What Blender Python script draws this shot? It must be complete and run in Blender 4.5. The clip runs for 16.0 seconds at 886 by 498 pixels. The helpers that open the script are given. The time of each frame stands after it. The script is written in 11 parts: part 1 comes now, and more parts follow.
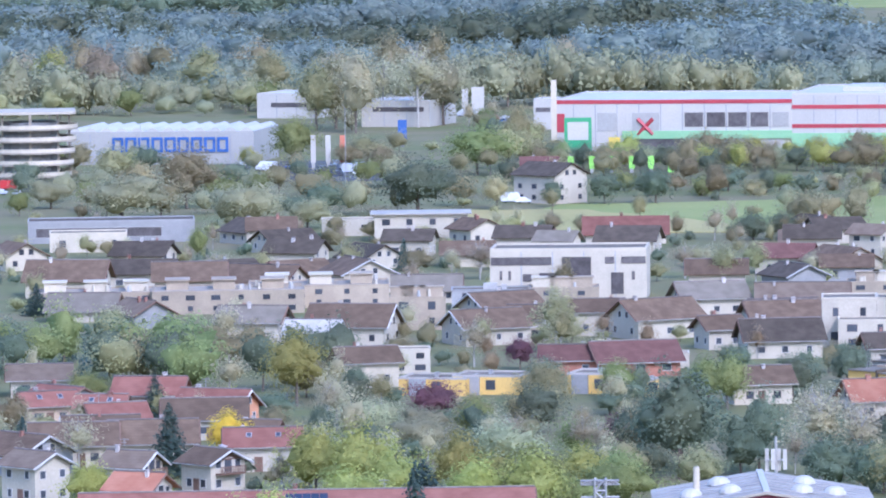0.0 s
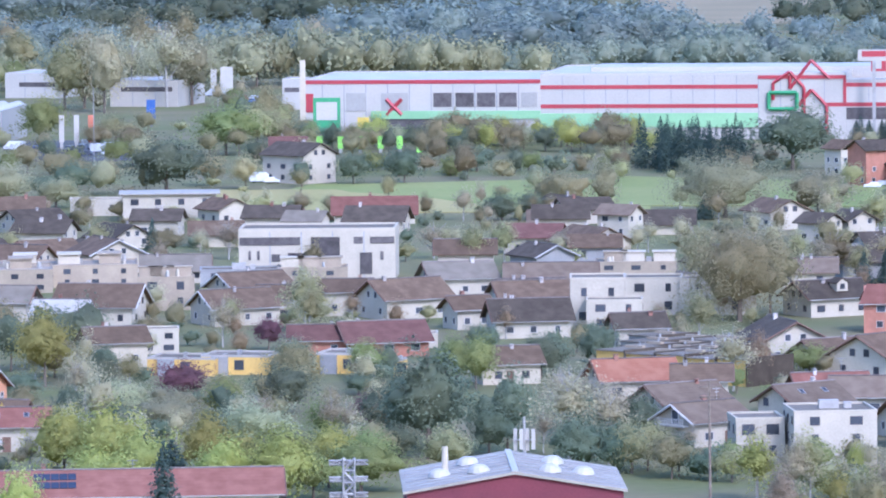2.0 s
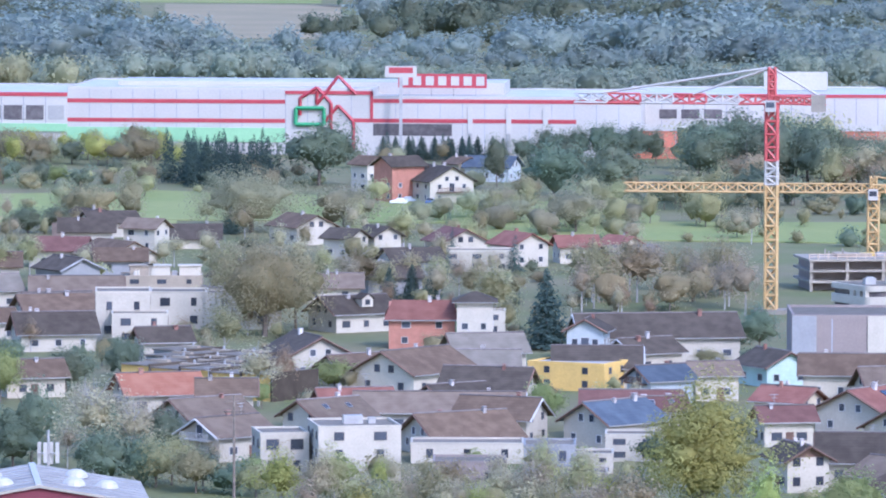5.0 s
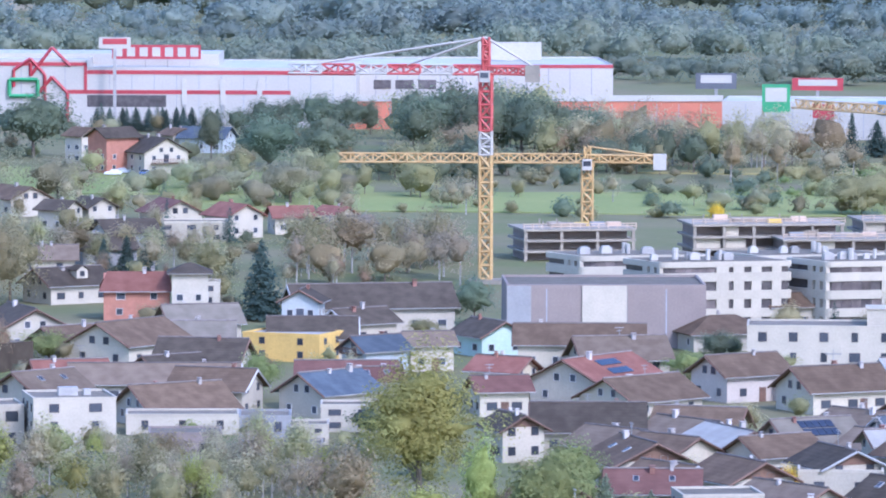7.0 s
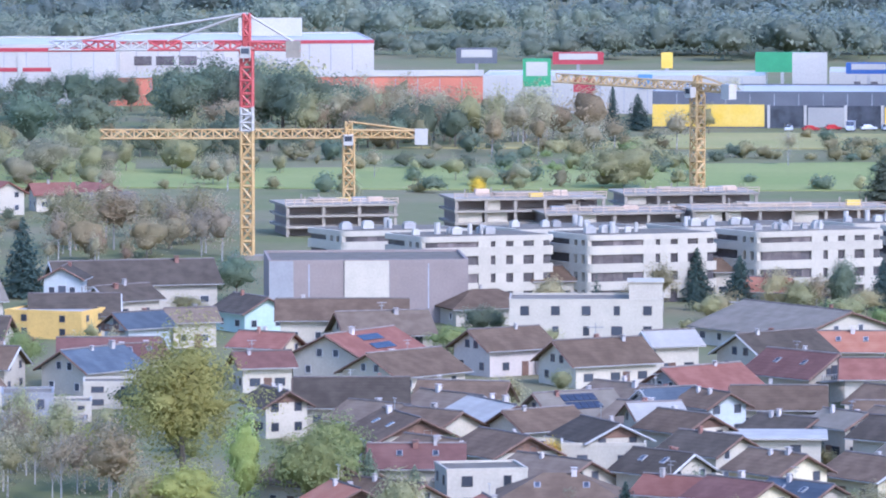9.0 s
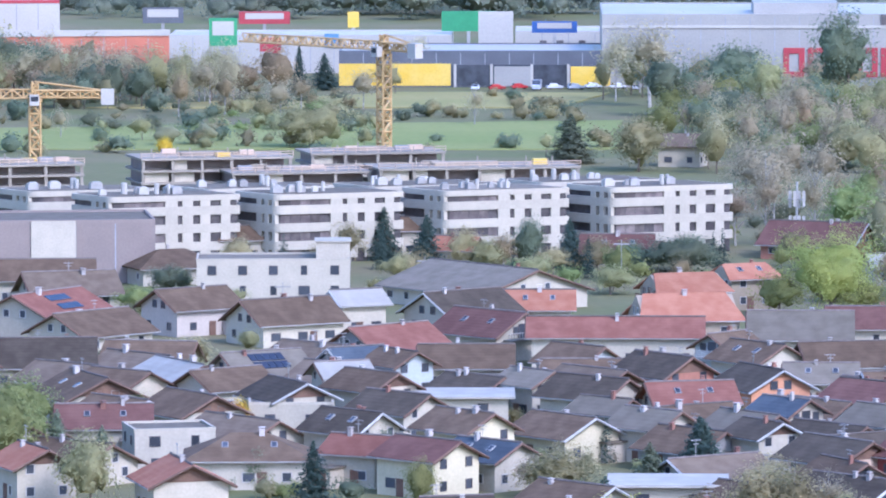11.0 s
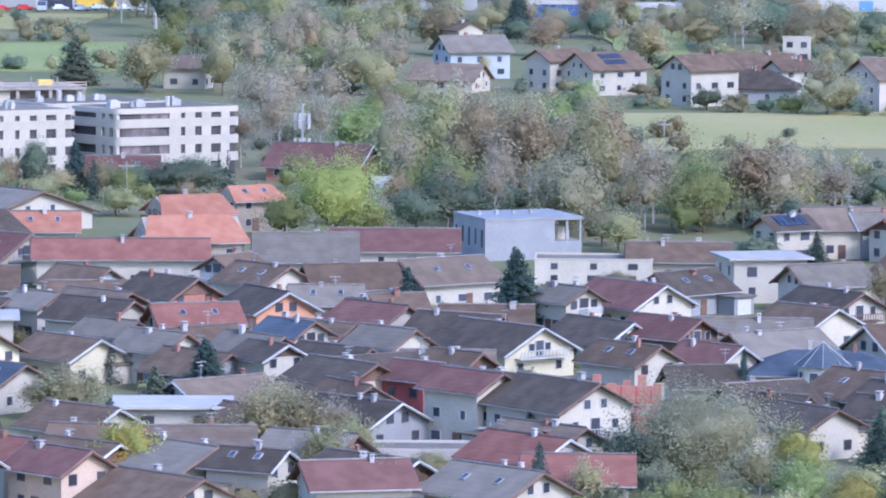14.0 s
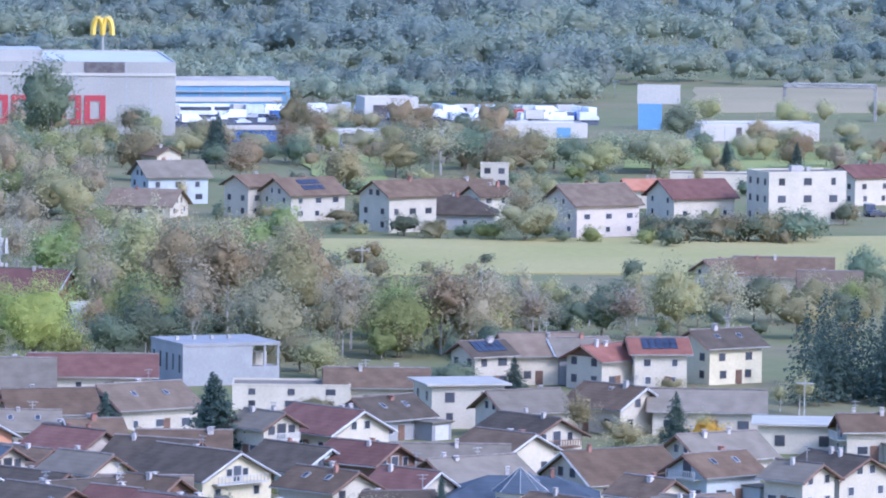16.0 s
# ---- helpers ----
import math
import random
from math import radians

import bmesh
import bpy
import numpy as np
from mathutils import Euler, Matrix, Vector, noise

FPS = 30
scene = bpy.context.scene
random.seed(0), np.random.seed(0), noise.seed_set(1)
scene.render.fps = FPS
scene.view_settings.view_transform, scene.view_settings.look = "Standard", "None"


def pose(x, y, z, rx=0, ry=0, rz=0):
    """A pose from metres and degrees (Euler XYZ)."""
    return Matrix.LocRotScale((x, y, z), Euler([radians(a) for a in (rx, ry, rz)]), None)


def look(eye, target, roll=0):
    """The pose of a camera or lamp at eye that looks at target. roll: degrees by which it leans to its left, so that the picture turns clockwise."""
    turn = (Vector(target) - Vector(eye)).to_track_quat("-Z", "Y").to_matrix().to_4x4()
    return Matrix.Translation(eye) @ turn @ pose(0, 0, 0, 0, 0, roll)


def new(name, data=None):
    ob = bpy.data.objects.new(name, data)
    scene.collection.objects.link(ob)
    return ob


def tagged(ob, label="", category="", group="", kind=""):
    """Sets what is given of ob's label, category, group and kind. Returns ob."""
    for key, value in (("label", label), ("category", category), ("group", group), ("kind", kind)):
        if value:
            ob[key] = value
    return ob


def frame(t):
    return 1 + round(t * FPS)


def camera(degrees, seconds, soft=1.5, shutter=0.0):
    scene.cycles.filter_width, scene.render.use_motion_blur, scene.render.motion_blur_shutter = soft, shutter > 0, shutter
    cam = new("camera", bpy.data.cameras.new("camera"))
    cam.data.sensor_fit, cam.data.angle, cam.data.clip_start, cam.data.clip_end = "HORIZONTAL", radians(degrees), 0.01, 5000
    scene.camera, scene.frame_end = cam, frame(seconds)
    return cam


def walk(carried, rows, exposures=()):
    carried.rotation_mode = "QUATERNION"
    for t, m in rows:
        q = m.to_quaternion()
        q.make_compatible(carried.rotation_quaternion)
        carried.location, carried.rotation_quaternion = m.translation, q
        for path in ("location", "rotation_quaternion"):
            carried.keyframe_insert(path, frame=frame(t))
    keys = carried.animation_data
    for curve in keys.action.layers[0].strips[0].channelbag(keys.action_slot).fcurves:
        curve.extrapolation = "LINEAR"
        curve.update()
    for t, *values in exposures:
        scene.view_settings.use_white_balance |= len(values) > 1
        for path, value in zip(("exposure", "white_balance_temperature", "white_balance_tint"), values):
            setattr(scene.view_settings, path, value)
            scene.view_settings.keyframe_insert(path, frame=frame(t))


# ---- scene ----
cam = camera(8.0, 16.0, soft=2.0)
walk(cam, [
    (0, look((0, 0, 90), (-158.79, 985.18, 25.20), -0.765)),
    (0.5, look((0, 0, 90), (-152.28, 986.10, 23.47), -0.683)),
    (1, look((0, 0, 90), (-141.94, 987.59, 22.83), -0.655)),
    (1.5, look((0, 0, 90), (-130.45, 989.06, 21.06), -0.628)),
    (2, look((0, 0, 90), (-119.53, 990.47, 21.60), -0.582)),
    (2.5, look((0, 0, 90), (-108.63, 991.84, 23.24), -0.590)),
    (3, look((0, 0, 90), (-94.78, 993.28, 23.61), -0.472)),
    (3.5, look((0, 0, 90), (-80.69, 994.62, 25.04), -0.319)),
    (4, look((0, 0, 90), (-67.35, 995.59, 24.67), -0.090)),
    (4.2, look((0, 0, 90), (-62.65, 995.88, 24.48), 0.046)),
    (6.3, look((0, 0, 90), (-16.66, 997.43, 20.36), 0.055)),
    (6.5, look((0, 0, 90), (-11.99, 997.45, 19.67), 0.115)),
    (7, look((0, 0, 90), (-0.00, 997.49, 19.15), 0.163)),
    (7.5, look((0, 0, 90), (9.96, 997.33, 17.69), 0.198)),
    (8, look((0, 0, 90), (19.89, 997.13, 16.89), 0.158)),
    (8.2, look((0, 0, 90), (23.45, 997.09, 17.43), 0.087)),
    (10.3, look((0, 0, 90), (65.44, 994.66, 10.23), -0.067)),
    (10.5, look((0, 0, 90), (70.89, 994.27, 10.00), -0.077)),
    (11, look((0, 0, 90), (86.79, 992.92, 8.88), -0.054)),
    (11.5, look((0, 0, 90), (100.60, 991.59, 8.57), 0.107)),
    (12, look((0, 0, 90), (114.93, 989.91, 7.16), 0.108)),
    (12.5, look((0, 0, 90), (128.50, 988.00, 4.34), 0.269)),
    (13, look((0, 0, 90), (139.97, 986.33, 3.08), 0.368)),
    (13.5, look((0, 0, 90), (152.32, 984.20, -0.33), 0.444)),
    (14, look((0, 0, 90), (164.09, 982.04, -3.15), 0.440)),
    (14.5, look((0, 0, 90), (175.95, 979.96, -3.40), 0.434)),
    (15, look((0, 0, 90), (187.80, 978.50, 4.68), 0.547)),
    (15.5, look((0, 0, 90), (199.26, 976.91, 12.84), 0.693)),
    (16, look((0, 0, 90), (211.02, 974.76, 17.07), 0.771)),
], exposures=[(0.0, 1.2, 4610, 25), (16.0, 1.2, 4610, 25)])

# ---- world and sun ----
world = bpy.data.worlds.new("sky_world")
scene.world = world
world.use_nodes = True
wn = world.node_tree.nodes
sky = wn.new("ShaderNodeTexSky")
sky.sky_type, sky.sun_disc = "NISHITA", False
SUN_EL, SUN_AZ = radians(38), radians(146)
sky.sun_elevation, sky.sun_rotation = SUN_EL, SUN_AZ
sky.air_density, sky.dust_density, sky.ozone_density = 1.4, 2.0, 1.6
wn["Background"].inputs["Strength"].default_value = 0.15
world.node_tree.links.new(sky.outputs[0], wn["Background"].inputs["Color"])
sun_data = bpy.data.lights.new("sun", "SUN")
sun_data.energy, sun_data.angle, sun_data.color = 1.15, radians(7.0), (1.0, 0.83, 0.62)
sun = new("sun", sun_data)
sun.matrix_world = look((0, 0, 0), (-math.sin(SUN_AZ) * math.cos(SUN_EL), -math.cos(SUN_AZ) * math.cos(SUN_EL), -math.sin(SUN_EL)))
tagged(sun, "low autumn sun through thin haze", "sun", kind="structure")

# ---- materials ----
MATS = {}


def surf(name, col, col2=None, scale=0.6, fine=9.0, rough=0.85, bump=0.25, vary=0.16, metal=0.0, courses=0.0, island=0.0):
    """A procedural surface: broad stains between two tones, fine grain, relief, and a change from object to object."""
    if name in MATS:
        return MATS[name]
    m = bpy.data.materials.new(name)
    m.use_nodes = True
    nt = m.node_tree
    n, l = nt.nodes, nt.links
    bsdf = n["Principled BSDF"]
    bsdf.inputs["Roughness"].default_value = rough
    bsdf.inputs["Metallic"].default_value = metal
    bsdf.inputs["Specular IOR Level"].default_value = 0.12 if rough > 0.7 else 0.4
    col2 = col2 or tuple(c * 0.78 for c in col)
    tc = n.new("ShaderNodeTexCoord")
    broad = n.new("ShaderNodeTexNoise")
    broad.inputs["Scale"].default_value, broad.inputs["Detail"].default_value = scale, 4
    grain = n.new("ShaderNodeTexNoise")
    grain.inputs["Scale"].default_value, grain.inputs["Detail"].default_value = fine, 3
    for node in (broad, grain):
        l.new(tc.outputs["Object"], node.inputs["Vector"])
    ramp = n.new("ShaderNodeMapRange")
    ramp.inputs["From Min"].default_value, ramp.inputs["From Max"].default_value = 0.35, 0.65
    l.new(broad.outputs["Fac"], ramp.inputs["Value"])
    mix = n.new("ShaderNodeMix")
    mix.data_type = "RGBA"
    mix.inputs[6].default_value, mix.inputs[7].default_value = (*col, 1), (*col2, 1)
    l.new(ramp.outputs[0], mix.inputs[0])
    info = n.new("ShaderNodeObjectInfo")
    value = n.new("ShaderNodeMath")
    value.operation = "MULTIPLY_ADD"
    l.new(info.outputs["Random"], value.inputs[0])
    value.inputs[1].default_value, value.inputs[2].default_value = 2 * vary, 1 - vary
    last = value
    if island:
        geo = n.new("ShaderNodeNewGeometry")
        isl = n.new("ShaderNodeMath")
        isl.operation = "MULTIPLY_ADD"
        l.new(geo.outputs["Random Per Island"], isl.inputs[0])
        isl.inputs[1].default_value, isl.inputs[2].default_value = 2 * island, -island
        add = n.new("ShaderNodeMath")
        l.new(last.outputs[0], add.inputs[0])
        l.new(isl.outputs[0], add.inputs[1])
        last = add
    gr = n.new("ShaderNodeMath")
    gr.operation = "MULTIPLY_ADD"
    l.new(grain.outputs["Fac"], gr.inputs[0])
    gr.inputs[1].default_value, gr.inputs[2].default_value = 0.3, -0.15
    tot = n.new("ShaderNodeMath")
    l.new(last.outputs[0], tot.inputs[0])
    l.new(gr.outputs[0], tot.inputs[1])
    hsv = n.new("ShaderNodeHueSaturation")
    l.new(mix.outputs[2], hsv.inputs["Color"])
    l.new(tot.outputs[0], hsv.inputs["Value"])
    l.new(hsv.outputs[0], bsdf.inputs["Base Color"])
    height = grain.outputs["Fac"]
    if courses:
        sep = n.new("ShaderNodeSeparateXYZ")
        l.new(tc.outputs["Object"], sep.inputs[0])
        wave = n.new("ShaderNodeMath")
        wave.operation = "PINGPONG"
        l.new(sep.outputs["Z"], wave.inputs[0])
        wave.inputs[1].default_value = courses
        sc = n.new("ShaderNodeMath")
        sc.operation = "MULTIPLY_ADD"
        l.new(wave.outputs[0], sc.inputs[0])
        sc.inputs[1].default_value = 1.5 / courses
        l.new(grain.outputs["Fac"], sc.inputs[2])
        height = sc.outputs[0]
    bp = n.new("ShaderNodeBump")
    bp.inputs["Strength"].default_value, bp.inputs["Distance"].default_value = bump, 0.1
    l.new(height, bp.inputs["Height"])
    l.new(bp.outputs[0], bsdf.inputs["Normal"])
    MATS[name] = m
    return m


def leafy(name, col, col2, island=0.13, vary=0.2, hue=0.025):
    """Foliage: leaves that scatter and let some light through, each clump and each plant in a tone of its own."""
    if name in MATS:
        return MATS[name]
    m = bpy.data.materials.new(name)
    m.use_nodes = True
    nt = m.node_tree
    n, l = nt.nodes, nt.links
    n.remove(n["Principled BSDF"])
    geo = n.new("ShaderNodeNewGeometry")
    info = n.new("ShaderNodeObjectInfo")
    tc = n.new("ShaderNodeTexCoord")
    noi = n.new("ShaderNodeTexNoise")
    noi.inputs["Scale"].default_value = 0.09
    l.new(geo.outputs["Position"], noi.inputs["Vector"])
    mr = n.new("ShaderNodeMapRange")
    mr.inputs["From Min"].default_value, mr.inputs["From Max"].default_value = 0.35, 0.65
    l.new(noi.outputs["Fac"], mr.inputs["Value"])
    mix = n.new("ShaderNodeMix")
    mix.data_type = "RGBA"
    mix.inputs[6].default_value, mix.inputs[7].default_value = (*col, 1), (*col2, 1)
    l.new(mr.outputs[0], mix.inputs[0])
    a = n.new("ShaderNodeMath")
    a.operation = "MULTIPLY_ADD"
    l.new(geo.outputs["Random Per Island"], a.inputs[0])
    a.inputs[1].default_value, a.inputs[2].default_value = 2 * island, 1 - island
    b = n.new("ShaderNodeMath")
    b.operation = "MULTIPLY_ADD"
    l.new(info.outputs["Random"], b.inputs[0])
    b.inputs[1].default_value, b.inputs[2].default_value = 2 * vary, 1 - vary
    c = n.new("ShaderNodeMath")
    c.operation = "MULTIPLY"
    l.new(a.outputs[0], c.inputs[0])
    l.new(b.outputs[0], c.inputs[1])
    h = n.new("ShaderNodeMath")
    h.operation = "MULTIPLY_ADD"
    l.new(info.outputs["Random"], h.inputs[0])
    h.inputs[1].default_value, h.inputs[2].default_value = 2 * hue, 0.5 - hue
    hsv = n.new("ShaderNodeHueSaturation")
    l.new(mix.outputs[2], hsv.inputs["Color"])
    l.new(c.outputs[0], hsv.inputs["Value"])
    l.new(h.outputs[0], hsv.inputs["Hue"])
    dif = n.new("ShaderNodeBsdfDiffuse")
    tra = n.new("ShaderNodeBsdfTranslucent")
    ms = n.new("ShaderNodeMixShader")
    ms.inputs[0].default_value = 0.5
    for node in (dif, tra):
        l.new(hsv.outputs[0], node.inputs["Color"])
    l.new(dif.outputs[0], ms.inputs[1])
    l.new(tra.outputs[0], ms.inputs[2])
    l.new(ms.outputs[0], n["Material Output"].inputs["Surface"])
    MATS[name] = m
    return m


ROOFS = {
    "brown": surf("roof_brown_tiles", (0.108, 0.074, 0.047), (0.155, 0.108, 0.069), 0.5, bump=0.1, courses=0.17),
    "dark": surf("roof_dark_tiles", (0.066, 0.052, 0.037), (0.095, 0.076, 0.055), 0.5, bump=0.1, courses=0.17),
    "grey": surf("roof_grey_sheets", (0.155, 0.132, 0.096), (0.2, 0.17, 0.128), 0.4, bump=0.1, courses=0.2),
    "pale": surf("roof_pale_sheets", (0.33, 0.305, 0.26), (0.4, 0.37, 0.32), 0.3, bump=0.1, courses=0.25),
    "red": surf("roof_red_tiles", (0.185, 0.08, 0.056), (0.235, 0.11, 0.078), 0.5, bump=0.1, courses=0.17),
    "wine": surf("roof_wine_tiles", (0.125, 0.063, 0.05), (0.165, 0.088, 0.068), 0.5, bump=0.1, courses=0.17),
    "orange": surf("roof_orange_tiles", (0.31, 0.13, 0.075), (0.37, 0.175, 0.105), 0.5, bump=0.1, courses=0.17),
    "blue": surf("roof_blue_slates", (0.066, 0.078, 0.094), (0.092, 0.108, 0.125), 0.5, bump=0.1, courses=0.17),
    "mauve": surf("roof_mauve_tiles", (0.145, 0.107, 0.073), (0.19, 0.144, 0.1), 0.5, bump=0.1, courses=0.17),
}
WALLS = {
    "white": surf("wall_white_render", (0.48, 0.43, 0.335), (0.435, 0.39, 0.305), 0.35, 3.0, vary=0.06, bump=0.08),
    "cream": surf("wall_cream_render", (0.52, 0.46, 0.35), (0.46, 0.41, 0.31), 0.35, 3.0, vary=0.08, bump=0.08),
    "yellow": surf("wall_yellow_render", (0.6, 0.53, 0.36), (0.54, 0.48, 0.32), 0.35, 3.0, vary=0.08, bump=0.08),
    "ochre": surf("wall_ochre_render", (0.66, 0.44, 0.13), (0.58, 0.39, 0.12), 0.35, 3.0, vary=0.06, bump=0.08),
    "orange": surf("wall_orange_render", (0.6, 0.31, 0.18), (0.53, 0.27, 0.15), 0.35, 3.0, vary=0.05, bump=0.08),
    "peach": surf("wall_peach_render", (0.58, 0.44, 0.32), (0.52, 0.39, 0.28), 0.35, 3.0, vary=0.08, bump=0.08),
    "pink": surf("wall_pink_render", (0.5, 0.435, 0.365), (0.46, 0.4, 0.335), 0.35, 3.0, vary=0.06, bump=0.08),
    "mint": surf("wall_mint_render", (0.46, 0.55, 0.48), (0.41, 0.5, 0.43), 0.35, 3.0, vary=0.05, bump=0.08),
    # White walls standing in shade: the shade's blue is put into this base colour.
    "sky": surf("wall_pale_blue_render", (0.44, 0.465, 0.455), (0.4, 0.425, 0.415), 0.35, 3.0, vary=0.05, bump=0.08),
    "grey": surf("wall_grey_render", (0.3, 0.295, 0.285), (0.26, 0.256, 0.25), 0.35, 3.0, vary=0.08, bump=0.08),
    "taupe": surf("wall_taupe_render", (0.28, 0.23, 0.2), (0.25, 0.205, 0.18), 0.2, 3.0, vary=0.04, bump=0.08),
    "brick": surf("wall_raw_brick", (0.4, 0.19, 0.13), (0.33, 0.16, 0.11), 0.8, 4.0, vary=0.08, bump=0.3, courses=0.12),
    "red": surf("wall_red_render", (0.33, 0.1, 0.09), (0.28, 0.09, 0.08), 0.35, 3.0, vary=0.06, bump=0.08),
    "wine": surf("wall_wine_sheets", (0.17, 0.05, 0.06), (0.14, 0.045, 0.055), 0.2, 3.0, vary=0.03, bump=0.08),
    "wood": surf("wall_dark_boards", (0.14, 0.09, 0.065), (0.19, 0.12, 0.085), 0.8, 6.0, vary=0.15, bump=0.2),
    "sand": surf("wall_sand_render", (0.38, 0.315, 0.225), (0.32, 0.265, 0.195), 0.35, 3.0, vary=0.1, bump=0.1),
    "concrete": surf("wall_bare_concrete", (0.34, 0.295, 0.23), (0.27, 0.24, 0.19), 0.4, 3.0, vary=0.1, bump=0.15),
}
GRAVEL = surf("roof_gravel", (0.36, 0.31, 0.235), (0.29, 0.25, 0.2), 0.3, 6.0, vary=0.1, bump=0.4)
GLASS = surf("window_glass", (0.05, 0.055, 0.065), (0.09, 0.095, 0.11), 0.3, 1.0, rough=0.12, bump=0.02, vary=0.4)
FRAME = surf("window_frame_white", (0.5, 0.48, 0.44), fine=5, rough=0.5, bump=0.05)
SHUT = surf("dark_band_glazing", (0.07, 0.06, 0.06), (0.13, 0.115, 0.11), 0.5, 2.0, rough=0.3, bump=0.05, vary=0.2)
STEEL = surf("galvanised_steel", (0.4, 0.385, 0.36), fine=4, rough=0.5, metal=0.3, bump=0.05)
WHITE_SHEET = surf("white_cladding", (0.455, 0.425, 0.37), (0.41, 0.385, 0.335), 0.08, 2.0, rough=0.5, vary=0.03, bump=0.05)
GREY_SHEET = surf("grey_cladding", (0.35, 0.335, 0.3), (0.31, 0.298, 0.27), 0.08, 2.0, rough=0.5, vary=0.03, bump=0.05)
DARK_SHEET = surf("dark_cladding", (0.09, 0.095, 0.11), (0.12, 0.125, 0.14), 0.1, 2.0, rough=0.5, vary=0.03, bump=0.05)
SIGN_RED = surf("sign_red", (0.37, 0.05, 0.06), (0.33, 0.045, 0.055), 0.3, 2.0, rough=0.45, vary=0.03, bump=0.03)
SIGN_GREEN = surf("sign_green", (0.07, 0.3, 0.125), (0.06, 0.26, 0.11), 0.3, 2.0, rough=0.5, vary=0.04, bump=0.03)
PALE_GREEN = surf("pale_green_cladding", (0.28, 0.47, 0.25), (0.24, 0.42, 0.22), 0.1, 2.0, rough=0.6, vary=0.03, bump=0.03)
SIGN_BLUE = surf("sign_blue", (0.05, 0.11, 0.32), (0.045, 0.1, 0.28), 0.3, 2.0, rough=0.5, vary=0.04, bump=0.03)
SKY_SHEET = surf("light_blue_cladding", (0.14, 0.27, 0.42), (0.125, 0.24, 0.38), 0.1, 2.0, rough=0.5, vary=0.03, bump=0.03)
SIGN_YELLOW = surf("sign_yellow", (0.7, 0.5, 0.1), (0.68, 0.45, 0.04), 0.2, 2.0, rough=0.5, vary=0.04, bump=0.03)
SIGN_ORANGE = surf("orange_cladding", (0.52, 0.18, 0.1), (0.46, 0.16, 0.09), 0.1, 2.0, rough=0.55, vary=0.03, bump=0.03)
CRANE_YELLOW = surf("crane_yellow_paint", (0.52, 0.35, 0.14), (0.45, 0.3, 0.12), 0.5, 3.0, rough=0.5, vary=0.03, bump=0.03)
CRANE_RED = surf("crane_red_paint", (0.48, 0.1, 0.09), (0.42, 0.09, 0.08), 0.5, 3.0, rough=0.5, vary=0.03, bump=0.03)
BARK = surf("bark", (0.13, 0.105, 0.08), (0.2, 0.165, 0.13), 1.5, 12.0, bump=0.5, vary=0.2)
BIRCH_BARK = surf("birch_bark", (0.44, 0.415, 0.37), (0.24, 0.22, 0.19), 2.0, 12.0, bump=0.4, vary=0.1)
MEADOW = surf("meadow_grass", (0.215, 0.245, 0.075), (0.265, 0.275, 0.095), 0.02, 0.6, rough=1.0, bump=0.4, vary=0.05)
DRY_MEADOW = surf("dry_meadow_grass", (0.36, 0.305, 0.125), (0.3, 0.28, 0.1), 0.02, 0.6, rough=1.0, bump=0.4, vary=0.05)
STUBBLE = surf("stubble_field", (0.31, 0.25, 0.145), (0.26, 0.22, 0.125), 0.02, 0.6, rough=1.0, bump=0.4, vary=0.05)
GROUND = surf("garden_ground", (0.15, 0.16, 0.065), (0.2, 0.175, 0.095), 0.03, 0.4, rough=1.0, bump=0.4, vary=0.0)
ASPHALT = surf("asphalt", (0.075, 0.075, 0.08), (0.11, 0.11, 0.11), 0.1, 2.0, rough=0.9, bump=0.2, vary=0.0)
LEAVES = {
    "green": leafy("leaves_green", (0.265, 0.3, 0.12), (0.32, 0.335, 0.13)),
    "deep": leafy("leaves_deep_green", (0.18, 0.22, 0.145), (0.22, 0.245, 0.155)),
    "olive": leafy("leaves_olive", (0.335, 0.315, 0.17), (0.385, 0.345, 0.18)),
    "lime": leafy("leaves_yellow_green", (0.43, 0.415, 0.125), (0.38, 0.39, 0.125)),
    "gold": leafy("leaves_gold", (0.64, 0.4, 0.06), (0.55, 0.36, 0.07)),
    "rust": leafy("leaves_rust", (0.41, 0.33, 0.19), (0.38, 0.32, 0.19)),
    "red": leafy("leaves_dark_red", (0.25, 0.13, 0.13), (0.2, 0.125, 0.125)),
    "needle": leafy("needles_dark", (0.085, 0.12, 0.1), (0.105, 0.14, 0.11), hue=0.01),
    "silver": leafy("leaves_grey_green", (0.36, 0.355, 0.215), (0.41, 0.39, 0.225)),
    "twig": leafy("twigs_pale_brown", (0.45, 0.39, 0.25), (0.42, 0.37, 0.24)),
    # Woods at a distance: haze blue is mixed into both leaf colours.
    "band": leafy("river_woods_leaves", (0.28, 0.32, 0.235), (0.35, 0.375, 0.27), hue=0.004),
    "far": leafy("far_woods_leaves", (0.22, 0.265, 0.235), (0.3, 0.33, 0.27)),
}

# ---- mesh helpers ----


def mesh(name, verts, faces, mats=(), face_mats=None):
    me = bpy.data.meshes.new(name)
    me.from_pydata([tuple(v) for v in verts], [], faces)
    for m in mats:
        me.materials.append(m)
    if face_mats:
        me.polygons.foreach_set("material_index", face_mats)
    return me


def part(name, me, parent, label="", m=None):
    ob = new(name, me)
    ob.parent = parent
    if m is not None:
        ob.matrix_basis = m
    if label:
        ob["label"] = label
    return ob


def root(name, x, y, rot, label, category, group="", kind="", z=0.0):
    ob = new(name)
    ob.empty_display_size = 1.0
    ob.matrix_basis = pose(x, y, z, 0, 0, rot)
    return tagged(ob, label, category, group, kind)


